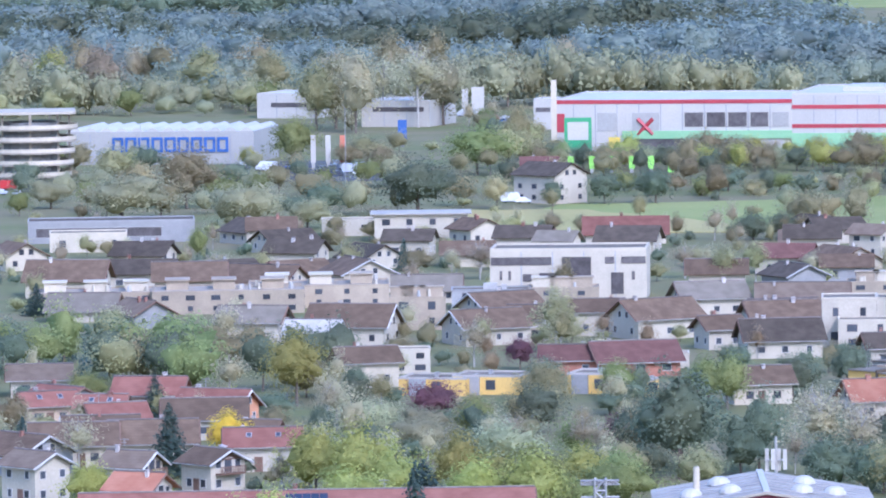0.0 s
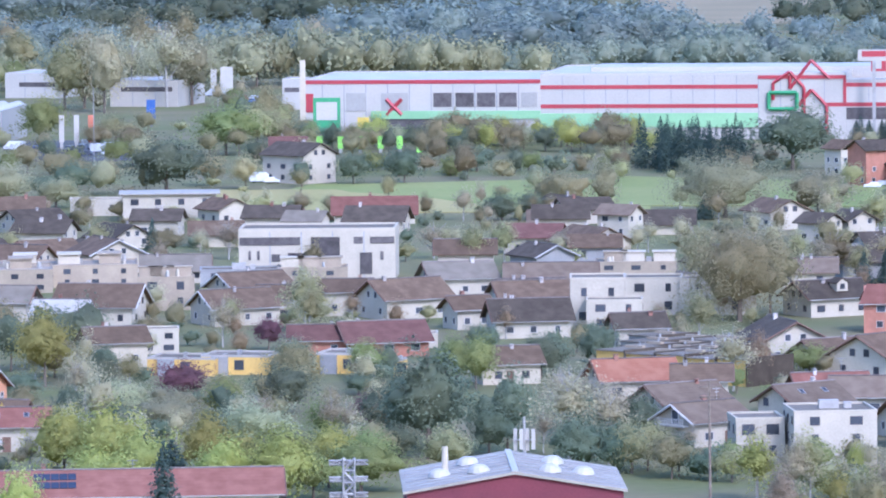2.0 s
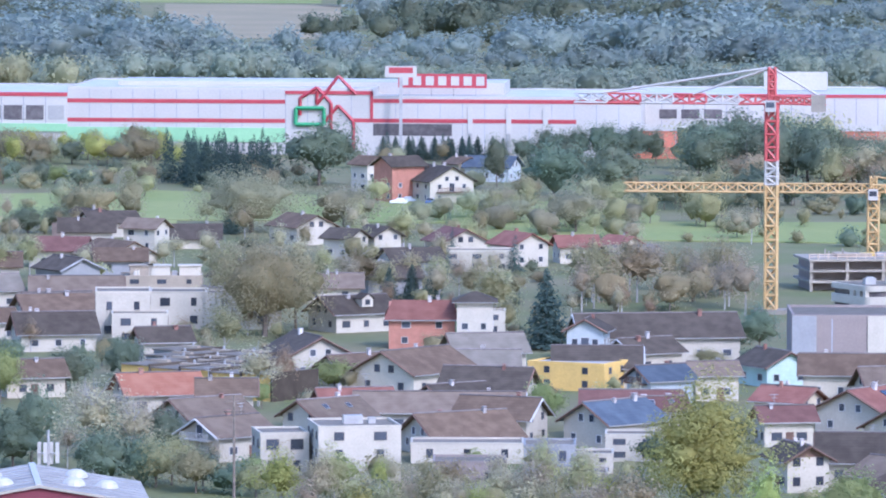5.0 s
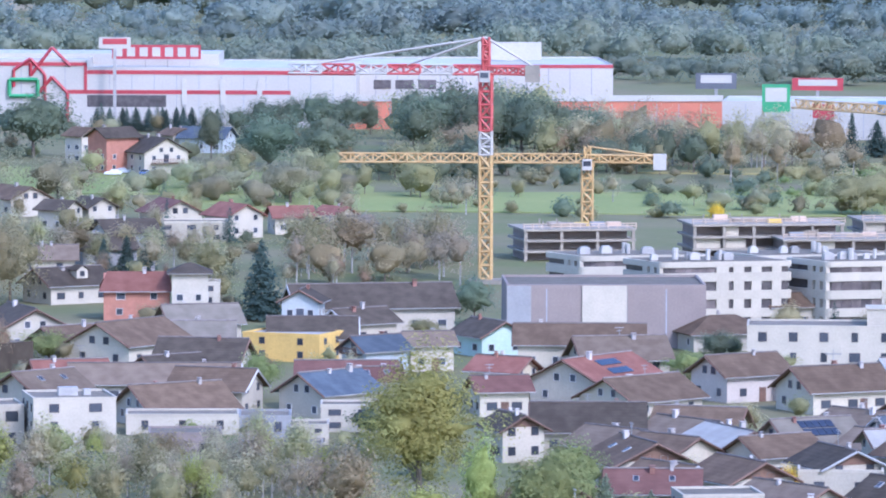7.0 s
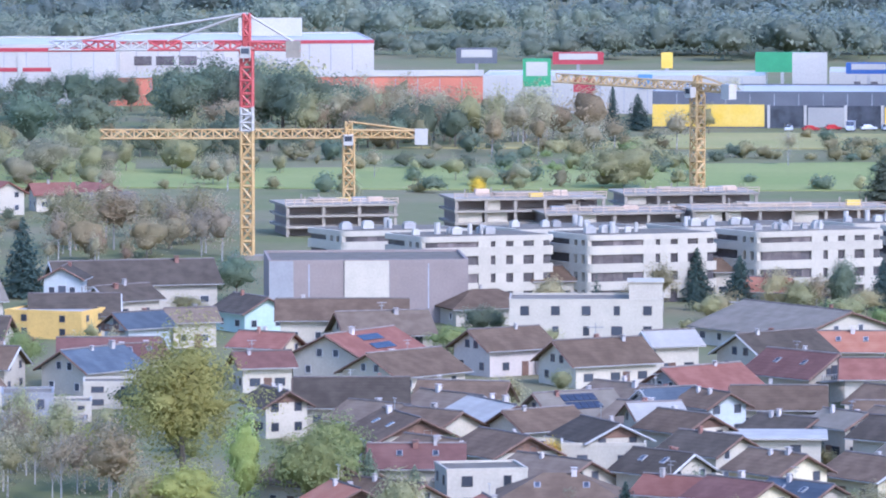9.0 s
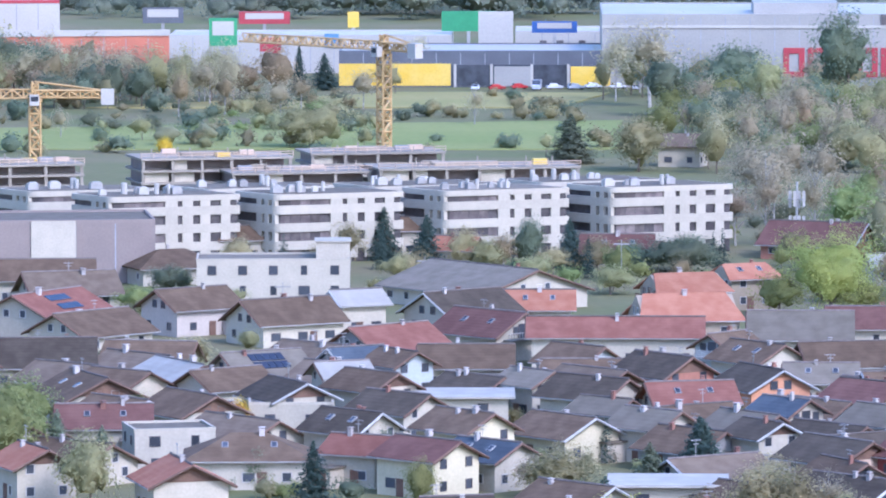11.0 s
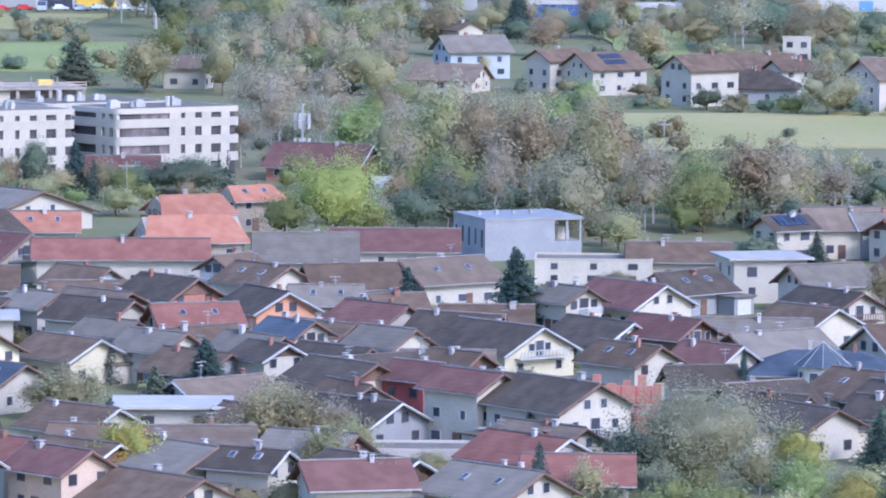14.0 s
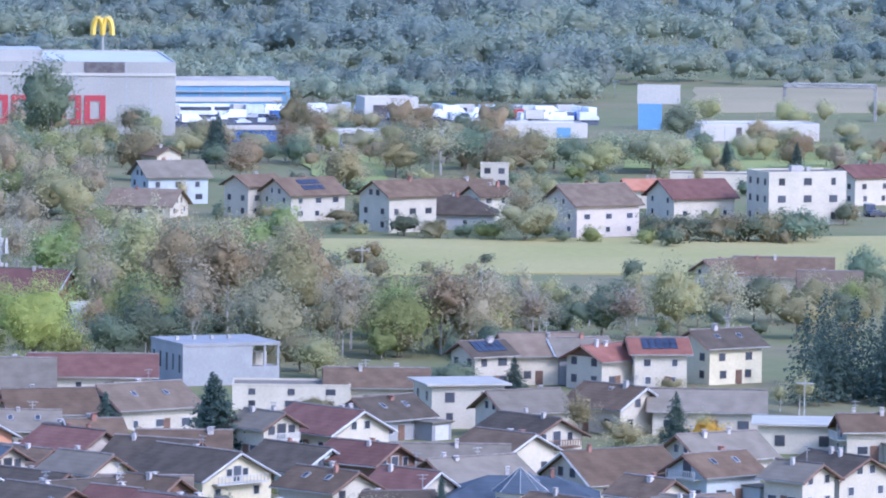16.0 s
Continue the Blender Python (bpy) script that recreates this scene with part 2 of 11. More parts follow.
BOX_FACES = [(0, 3, 2, 1), (4, 5, 6, 7), (0, 1, 5, 4), (1, 2, 6, 5), (2, 3, 7, 6), (3, 0, 4, 7)]


def box_verts(x0, x1, y0, y1, z0, z1):
    return [(x0, y0, z0), (x1, y0, z0), (x1, y1, z0), (x0, y1, z0), (x0, y0, z1), (x1, y0, z1), (x1, y1, z1), (x0, y1, z1)]


def boxes(name, items, mats):
    """One mesh from boxes (x0, x1, y0, y1, z0, z1[, material index])."""
    v, f, k = [], [], []
    for b in items:
        o = len(v)
        v += box_verts(*b[:6])
        f += [tuple(o + i for i in q) for q in BOX_FACES]
        k += [b[6] if len(b) > 6 else 0] * 6
    return mesh(name, v, f, mats, k)


def beams(name, pairs, r, mat):
    """Square bars from point to point, joined as one mesh."""
    v, f = [], []
    for p, q in pairs:
        p, q = Vector(p), Vector(q)
        d = (q - p).normalized()
        a = d.orthogonal().normalized()
        b = d.cross(a)
        o = len(v)
        for c in (p, q):
            v += [c + r * (a + b), c + r * (a - b), c - r * (a + b), c - r * (a - b)]
        f += [(o, o + 1, o + 5, o + 4), (o + 1, o + 2, o + 6, o + 5), (o + 2, o + 3, o + 7, o + 6), (o + 3, o, o + 4, o + 7),
              (o, o + 3, o + 2, o + 1), (o + 4, o + 5, o + 6, o + 7)]
    return mesh(name, v, f, [mat])


WINDOW_MESHES = {}


def window_mesh(w, h, frame_mat=None):
    """A window in the wall's plane (x across, z up, y outwards to -y): frame with sill and a pane set back in it."""
    key = (round(w, 1), round(h, 1), frame_mat.name if frame_mat else "")
    if key not in WINDOW_MESHES:
        w, h = key[:2]
        t, u = 0.09, w / 2
        v = [(-u, 0.05, 0), (u, 0.05, 0), (u, 0.05, h), (-u, 0.05, h), (-u, -0.08, 0), (u, -0.08, 0), (u, -0.08, h), (-u, -0.08, h),
             (-u + t, -0.08, t), (u - t, -0.08, t), (u - t, -0.08, h - t), (-u + t, -0.08, h - t), (-u + t, -0.02, t), (u - t, -0.02, t), (u - t, -0.02, h - t), (-u + t, -0.02, h - t)]
        f = []
        for a in range(4):
            c = (a + 1) % 4
            f += [(a, c, 4 + c, 4 + a), (4 + a, 4 + c, 8 + c, 8 + a), (8 + a, 8 + c, 12 + c, 12 + a)]
        f.append((12, 13, 14, 15))
        WINDOW_MESHES[key] = mesh("window", v, f, [frame_mat or FRAME, GLASS], [0] * 12 + [1])
    return WINDOW_MESHES[key]


def put_window(parent, x, y, z, turn, w=1.1, h=1.3, frame_mat=None):
    return part("window", window_mesh(w, h, frame_mat), parent, "", pose(x, y, z, 0, 0, turn))


def gable_walls(L, W, hw, hr, mat):
    x, y = L / 2, W / 2
    v = [(-x, -y, 0), (x, -y, 0), (x, y, 0), (-x, y, 0), (-x, -y, hw), (x, -y, hw), (x, y, hw), (-x, y, hw), (-x, 0, hr), (x, 0, hr)]
    f = [(0, 1, 5, 4), (2, 3, 7, 6), (1, 2, 6, 9, 5), (3, 0, 4, 8, 7), (0, 3, 2, 1), (4, 5, 9, 8), (6, 7, 8, 9)]
    return mesh("wall", v, f, [mat])


def gable_roof(L, W, hw, hr, mat, over=0.6, thick=0.22, clip=0.0):
    """Two sloping slabs with overhang; clip cuts the ridge's ends back to small hips."""
    x, y = L / 2 + over, W / 2
    k = (hr - hw) / y
    ye, ze = y + over, hw - over * k
    v = []
    for dz in (0.0, thick):
        v += [(-x, -ye, ze + dz), (x, -ye, ze + dz), (x, ye, ze + dz), (-x, ye, ze + dz), (-x + clip, 0, hr + dz), (x - clip, 0, hr + dz)]
    f = [(6, 7, 11, 10), (8, 9, 10, 11), (0, 4, 5, 1), (2, 5, 4, 3), (0, 1, 7, 6), (2, 3, 9, 8), (1, 5, 11, 7), (5, 2, 8, 11), (3, 4, 10, 9), (4, 0, 6, 10)]
    return mesh("roof", v, f, [mat])


def hip_roof(L, W, hw, hr, mat, over=0.6, thick=0.22):
    x, y = L / 2 + over, W / 2 + over
    e = max(0.3, L / 2 - W / 2 * 0.85)
    v = [(-x, -y, hw), (x, -y, hw), (x, y, hw), (-x, y, hw), (-x, -y, hw + thick), (x, -y, hw + thick), (x, y, hw + thick), (-x, y, hw + thick),
         (-e, 0, hr), (e, 0, hr)]
    f = [(0, 3, 2, 1), (0, 1, 5, 4), (1, 2, 6, 5), (2, 3, 7, 6), (3, 0, 4, 7), (4, 5, 9, 8), (5, 6, 9), (6, 7, 8, 9), (7, 4, 8)]
    return mesh("roof", v, f, [mat])


BUILT = []
CHIMNEY = surf("chimney_render", (0.5, 0.46, 0.42), (0.4, 0.36, 0.33), 1.0, 5.0, vary=0.2)
RIDGE = surf("ridge_tiles", (0.2, 0.17, 0.15), (0.14, 0.12, 0.105), 1.0, 5.0, vary=0.3)
CHIMNEY_BRICK = surf("chimney_brick", (0.3, 0.16, 0.12), (0.24, 0.13, 0.1), 1.0, 5.0, vary=0.2)
PANEL = surf("solar_panel", (0.03, 0.036, 0.055), (0.04, 0.046, 0.065), 1.0, 3.0, rough=0.15, bump=0.02, vary=0.1)
WORDS_ROOF = {"brown": "brown tiled", "dark": "dark tiled", "grey": "grey sheeted", "pale": "pale sheeted", "red": "red tiled", "wine": "wine-red tiled",
              "orange": "orange tiled", "blue": "slate-blue", "mauve": "faded mauve tiled"}
WORDS_WALL = {"white": "white rendered", "cream": "cream rendered", "yellow": "pale yellow", "ochre": "ochre", "orange": "orange rendered", "peach": "peach rendered",
              "pink": "pale pink", "mint": "mint green", "sky": "bluish shade-tinted white", "grey": "grey rendered", "taupe": "taupe", "sand": "sand-coloured", "brick": "raw brick", "red": "red rendered",
              "wood": "dark boarded", "concrete": "bare concrete"}


def house(x, y, rot, L, W, hr, roof="brown", wall="white", pitch=32, near=1, extra="", steep=0):
    """A gabled house: ridge along its x axis; its -y side and the gable at x = near * L / 2 look to the hill. extra: letters for
    h hipped, c clipped ridge ends, s solar panels, b balcony in the gable, d dormer, w skylights, n no chimney, g boarded gable, 2 lower annex."""
    ob = root("house", x, y, rot, f"{WORDS_WALL[wall]} house with a {WORDS_ROOF[roof]} {'hipped' if 'h' in extra else 'gabled'} roof", "house", "houses of the town")
    rnd = random.Random(int(abs(x * 7 + y * 13)))
    if max(L, W) < 13:
        L, W = L * 1.12, max(6.2, W * 1.14)
    BUILT.append((x, y, max(L, W) * 0.55))
    OV = 0.85
    tall = W / 2 * math.tan(radians({38: 28, 33: 26, 31: 27, 28: 24}.get(pitch, pitch) + rnd.uniform(-2, 2)))
    hw = max(2.3, hr - tall)
    if near and "b" not in extra and hw > 3.6 and y < 1150 and rnd.random() < 0.22:
        extra += "b"
    if near and "g" not in extra and y < 1150 and rnd.random() < 0.1:
        extra += "g"
    if y < 1000 and L < 13 and rnd.random() < 0.22:
        extra += "2"
    if y < 1000 and "s" not in extra and "w" not in extra and rnd.random() < 0.08:
        extra += "w"
    if "h" in extra:
        part("wall", boxes("wall", [(-L / 2, L / 2, -W / 2, W / 2, 0, hw + 0.1)], [WALLS[wall]]), ob)
        part("roof", hip_roof(L, W, hw, hr, ROOFS[roof], OV), ob)
    else:
        part("wall", gable_walls(L, W, hw, hr - 0.05, WALLS[wall]), ob)
        part("roof", gable_roof(L, W, hw, hr, ROOFS[roof], OV, clip=W * 0.16 if "c" in extra else 0.0), ob)
        if "c" not in extra and y < 1250:
            part("ridge_cap", beams("ridge_cap", [((-L / 2 - OV, 0, hr + 0.24), (L / 2 + OV, 0, hr + 0.24))], 0.11, RIDGE), ob)
        if "g" in extra:
            gx = near * (L / 2 + 0.03)
            gv = [(gx, -W / 2 * 0.86, hw + 0.14 * (hr - hw)), (gx, W / 2 * 0.86, hw + 0.14 * (hr - hw)), (gx, 0, hr - 0.1)]
            gv += [(v[0] + near * 0.06, v[1], v[2]) for v in gv]
            part("gable_cladding", mesh("gable_cladding", gv, [(0, 1, 2), (3, 5, 4), (0, 3, 4, 1), (1, 4, 5, 2), (2, 5, 3, 0)], [WALLS["wood"]]), ob, "dark boarded gable")
    k = (hr - hw) / (W / 2)
    eave = hw - OV * k
    if y < 1200:
        zg = hw if "h" in extra else eave
        part("gutter", boxes("gutter", [(-L / 2 - OV, L / 2 + OV, -W / 2 - OV - 0.13, -W / 2 - OV + 0.01, zg - 0.02, zg + 0.12)], [STEEL]), ob)
    if "n" not in extra:
        for i in range(rnd.choice((1, 1, 2))):
            cx, cy = rnd.uniform(-0.33, 0.33) * L, rnd.choice((-1, 1)) * rnd.uniform(0.2, 0.9)
            q = rnd.choice((0.22, 0.25, 0.32))
            top = hr + rnd.uniform(0.35, 0.9) - abs(cy) * k
            part("chimney", boxes("chimney", [(-q, q, -q, q, hw, top), (-q * 1.25, q * 1.25, -q * 1.25, q * 1.25, top, top + 0.1), (-q * 0.8, -q * 0.5, -q * 0.8, q * 0.8, top + 0.1, top + 0.35),
                                              (q * 0.5, q * 0.8, -q * 0.8, q * 0.8, top + 0.1, top + 0.35), (-q * 1.3, q * 1.3, -q * 1.3, q * 1.3, top + 0.35, top + 0.42)],
                                  [rnd.choice((CHIMNEY, CHIMNEY, CHIMNEY_BRICK))]), ob, "", pose(cx, cy, 0))
    if y < 1000 and rnd.random() < 0.3:
        ax, az = rnd.uniform(-0.4, 0.4) * L, hr + rnd.uniform(1.3, 2.4)
        part("aerial", beams("aerial", [((ax, 0, hr), (ax, 0, az)), ((ax - 0.7, 0, az - 0.15), (ax + 0.7, 0, az - 0.15)), ((ax - 0.4, 0, az - 0.6), (ax + 0.4, 0, az - 0.6))], 0.035, STEEL), ob, "thin grey television aerial")
    fm = FRAME if rnd.random() < 0.6 else SHUT
    levels = [0.95] if hw < 4.3 else [0.95, 3.6]
    n = max(2, int(L / 3.9))
    for z in levels:
        if z + 1.3 > hw - 0.1:
            continue
        for i in range(n):
            put_window(ob, -L / 2 + (i + 0.5) * L / n + rnd.uniform(-0.2, 0.2), -W / 2 - 0.01, z, 0, rnd.choice((1.0, 1.2, 1.6)), 1.25, fm)
    gl = levels + ([hw - 0.15 if hw > 3.4 else hw + 0.2] if (hr - hw) > 2.2 and "h" not in extra else [])
    gx = near * (L / 2 + 0.01)
    turn = 90 * near
    for i, z in enumerate(gl):
        if z + 1.2 > hr - 0.7 or (i > 0 and z - gl[i - 1] < 1.6):
            continue
        wide = W * 0.26 if z > hw - 0.8 else W * 0.28
        offs = (-wide, wide) if not (z > hw - 0.5 and W < 7.5) else (0,)
        if z > hw - 0.5:
            offs = tuple(o * 0.45 for o in offs)
        for o in offs:
            put_window(ob, gx, o, z, turn, 1.1, 1.25, fm)
    if "b" in extra and hw > 3.0:
        zf = 3.05 if hw > 4.3 else hw - 0.6
        bal = part("balcony", boxes("balcony", [(min(gx, gx + near * 1.2), max(gx, gx + near * 1.2), -W * 0.36, W * 0.36, zf - 0.3, zf - 0.12),
                                               (gx + near * 1.2 - 0.06, gx + near * 1.2 + 0.06, -W * 0.36, W * 0.36, zf + 0.75, zf + 0.85)] +
                                              [(gx + near * 1.2 - 0.04, gx + near * 1.2 + 0.04, -W * 0.36 + j * W * 0.72 / 14 - 0.05, -W * 0.36 + j * W * 0.72 / 14 + 0.05, zf - 0.12, zf + 0.75) for j in range(15)],
                                              [WALLS["wood"] if rnd.random() < 0.5 else FRAME]), ob, "railed balcony")
        part("balcony_door", window_mesh(1.5, 2.1, fm), ob, "", pose(gx, 0, zf - 0.1, 0, 0, turn))
    if y < 1000:
        part("door", boxes("door", [(-0.5, 0.5, -0.08, 0.04, 0, 2.05), (-0.6, 0.6, -0.04, 0.04, 0, 2.15)], [WALLS["wood"]]), ob, "dark wooden door",
             pose(rnd.uniform(-0.15, 0.15) * L, -W / 2 - 0.02, 0.02) if L > 6 else pose(0, -W / 2 - 0.02, 0.02))
    slope = math.degrees(math.atan2(hr - hw, W / 2))

    def on_roof(px, frac):
        return pose(px, -W / 2 * frac, hw + (hr - hw) * (1 - frac) + 0.28, slope, 0, 0)
    if "s" in extra:
        for i in range(5):
            for j in range(2):
                part("solar_panel", boxes("solar_panel", [(-0.5, 0.5, -0.8, 0.8, 0, 0.06), ], [PANEL]), ob, "dark blue glass panel", on_roof((i - 2) * 1.08, 0.32 + j * 0.36))
    if "w" in extra:
        for px in (-L * 0.2, L * 0.22):
            part("skylight", boxes("skylight", [(-0.4, 0.4, -0.6, 0.6, -0.1, 0.08, 0), (-0.3, 0.3, -0.5, 0.5, 0.08, 0.1, 1)], [STEEL, GLASS]), ob, "", on_roof(px, 0.5))
    if "d" in extra:
        dm = part("dormer", gable_walls(2.6, 2.2, 1.5, 2.3, WALLS[wall]), ob, "small gabled dormer", pose(L * 0.05, -W * 0.3, hw + (hr - hw) * 0.35, 0, 0, -90))
        part("dormer_roof", gable_roof(2.6, 2.2, 1.5, 2.3, ROOFS[roof], 0.25, 0.14), dm)
        part("dormer_window", window_mesh(1.0, 1.0, fm), dm, "", pose(1.31, 0, 0.35, 0, 0, 90))
    if "2" in extra:
        ax, ay = -near * L * 0.38, -W * 0.5 - 1.6
        a2 = part("annex", boxes("annex", [(ax - 1.9, ax + 1.9, ay - 1.7, ay + 1.55, 0, 2.45)], [WALLS[wall]]), ob, "low flat-roofed garage annex")
        part("annex_roof", boxes("annex_roof", [(ax - 2.2, ax + 2.2, ay - 2.1, ay + 1.58, 2.45, 2.65)], [ROOFS["grey"]]), a2)
        part("garage_door", boxes("garage_door", [(ax - 1.3, ax + 1.3, ay - 1.76, ay - 1.68, 0.02, 2.1)], [WALLS["wood"] if rnd.random() < 0.5 else FRAME]), a2)
    if near and "h" not in extra and "c" not in extra and y < 1250:
        gx = near * (L / 2 + OV + 0.03)
        part("barge_board", beams("barge_board", [((gx, s * (W / 2 + OV), eave + 0.02), (gx, s * 0.02, hr + 0.02)) for s in (-1, 1)], 0.12, WALLS["wood"] if rnd.random() < 0.7 else FRAME), ob)
    return ob


def flat_house(x, y, rot, L, W, h, wall="white", storeys=2, extra="", roofmat=None):
    """A flat-roofed block with parapet and rows of windows. Extra letters: t stair tower, u roof hood, l loggia band, s strip windows, b grey bays, n no windows."""
    ob = root("flat_roofed_house", x, y, rot, f"{WORDS_WALL[wall]} flat-roofed building with {storeys} storeys", "building", "houses of the town")
    BUILT.append((x, y, max(L, W) * 0.58))
    p = 0.35
    items = [(-L / 2, L / 2, -W / 2, W / 2, 0, h - p)]
    part("wall", boxes("wall", items, [WALLS[wall]]), ob)
    part("parapet", boxes("parapet", [(-L / 2 - 0.06, L / 2 + 0.06, -W / 2 - 0.06, -W / 2 + 0.25, h - p, h), (-L / 2 - 0.06, L / 2 + 0.06, W / 2 - 0.25, W / 2 + 0.06, h - p, h),
                                      (-L / 2 - 0.06, -L / 2 + 0.25, -W / 2 + 0.25, W / 2 - 0.25, h - p, h), (L / 2 - 0.25, L / 2 + 0.06, -W / 2 + 0.25, W / 2 - 0.25, h - p, h)], [ROOFS["pale"] if "b" in extra else WALLS[wall]]), ob)
    part("roof", boxes("roof", [(-L / 2 + 0.25, L / 2 - 0.25, -W / 2 + 0.25, W / 2 - 0.25, h - p, h - p + 0.08)], [roofmat or (GRAVEL if wall == "sand" else ROOFS["grey"])]), ob)
    rnd = random.Random(int(abs(x * 5 + y * 11)))
    if wall == "sand":
        for i in range(max(4, int(L / 3))):
            q = rnd.uniform(0.3, 0.55)
            part("roof_vent", tube_mesh("roof_vent", q, q * rnd.uniform(0.5, 0.9), rnd.uniform(0.9, 1.6), rnd.choice((STEEL, WALLS["white"])), 8), ob, "", pose(rnd.uniform(-0.45, 0.45) * L, rnd.uniform(-0.3, 0.4) * W, h - p))
        for i in range(3):
            cx = (i - 1) * L * 0.3 + rnd.uniform(-1, 1)
            part("roof_house", boxes("roof_house", [(cx - 2.2, cx + 2.0, -W * 0.1, W * 0.3, h - p + 0.08, h + 1.5), (cx - 2.5, cx + 2.3, -W * 0.13, W * 0.33, h + 1.5, h + 1.7)], [WALLS[rnd.choice(("sand", "cream", "white"))]]), ob, "small set-back roof storey")
    sh = (h - p) / storeys
    if "n" not in extra:
        for s in range(storeys):
            z = s * sh + sh * 0.3
            if "s" in extra:
                part("strip_window", boxes("strip_window", [(-L * 0.45, L * 0.3, -W / 2 - 0.03, -W / 2 + 0.1, z, z + sh * 0.42, 0), (-L * 0.46, L * 0.31, -W / 2 - 0.08, -W / 2, z - 0.08, z, 1),
                                                            (-L * 0.46, L * 0.31, -W / 2 - 0.08, -W / 2, z + sh * 0.42, z + sh * 0.42 + 0.08, 1)], [SHUT, FRAME]), ob, "long dark strip window")
            else:
                n = max(2, int(L / 4.6))
                for i in range(n):
                    put_window(ob, -L / 2 + (i + 0.5) * L / n, -W / 2 - 0.01, z, 0, rnd.choice((1.0, 1.4, 1.8)), min(1.5, sh * 0.5), SHUT)
            for sx in (-1, 1):
                if sx * (x * math.cos(radians(rot)) + y * math.sin(radians(rot))) > 0:
                    continue
                n = max(1, int(W / 3.6))
                for i in range(n):
                    put_window(ob, sx * (L / 2 + 0.01), -W / 2 + (i + 0.5) * W / n, z, 90 * sx, 1.0, min(1.4, sh * 0.5), SHUT)
    if "b" in extra:
        k = max(1, int(L / 7))
        for i in range(k):
            cx = -L / 2 + (i + 0.3) * L / k
            part("grey_bay", boxes("grey_bay", [(cx - 1.5, cx + 1.2, -W / 2 - 0.7, -W / 2 + 0.05, 0, h - 0.3 - 0.3 * (i % 2))], [WALLS["grey"]]), ob, "grey rendered bay")
            put_window(ob, cx + 3.0, -W / 2 - 0.01, h * 0.25, 0, 1.6, 1.6, SHUT)
            part("roof_vent", boxes("roof_vent", [(cx + 1.6, cx + 2.2, -0.4, 0.3, h - p + 0.08, h + 0.5)], [STEEL]), ob)
    if "t" in extra:
        part("stair_tower", boxes("stair_tower", [(L * 0.28, L * 0.5, -W * 0.3, W * 0.3, h - p + 0.08, h + 2.4), (L * 0.27, L * 0.51, -W * 0.32, W * 0.32, h + 2.4, h + 2.6)], [WALLS[wall]]), ob)
    if "u" in extra:
        part("roof_unit", boxes("roof_unit", [(-1.5, 1.2, -0.6, 0.8, h - p + 0.08, h + 0.9), (2.0, 3.0, -0.5, 0.5, h - p + 0.08, h + 0.6)], [STEEL]), ob)
    if "l" in extra:
        part("canopy", boxes("canopy", [(-L / 2 - 0.9, L / 2 + 0.9, -W / 2 - 1.0, W / 2 + 0.6, h + 0.003, h + 0.3)], [ROOFS["pale"]]), ob, "projecting flat roof slab")
    return ob


# ---- trees ----


def leaf_points(c, nrm, size, seed=0):
    """Three-cornered leaves at centres c, facing nrm, with the given sizes."""
    r = np.random.RandomState(seed)
    n = len(c)
    nrm = nrm / np.maximum(1e-6, np.linalg.norm(nrm, axis=1))[:, None]
    t = np.cross(nrm, r.normal(size=(n, 3)))
    t /= np.maximum(1e-6, np.linalg.norm(t, axis=1))[:, None]
    b = np.cross(nrm, t)
    s = size[:, None]
    return np.stack([c - t * s - b * s * 0.6, c + t * s - b * s * 0.6, c + b * s * 1.1], 1).reshape(-1, 3)


BALLS = []
for detail in (2, 3):
    ball = bmesh.new()
    bmesh.ops.create_icosphere(ball, subdivisions=detail, radius=1.0)
    BALLS.append((np.array([v.co[:] for v in ball.verts]), np.array([[v.index for v in f.verts] for f in ball.faces])))
    ball.free()


def envelope(d, cc, cr, mid):
    """How far the clumps of a crown reach from its middle along the ways d, and which clump reaches there."""
    q = cc - mid
    along = d @ q.T
    disc = cr[None] ** 2 - ((q ** 2).sum(1)[None] - along ** 2)
    t = np.where(disc > 0, along + np.sqrt(np.maximum(disc, 0)), 0)
    return t.max(1), t.argmax(1)


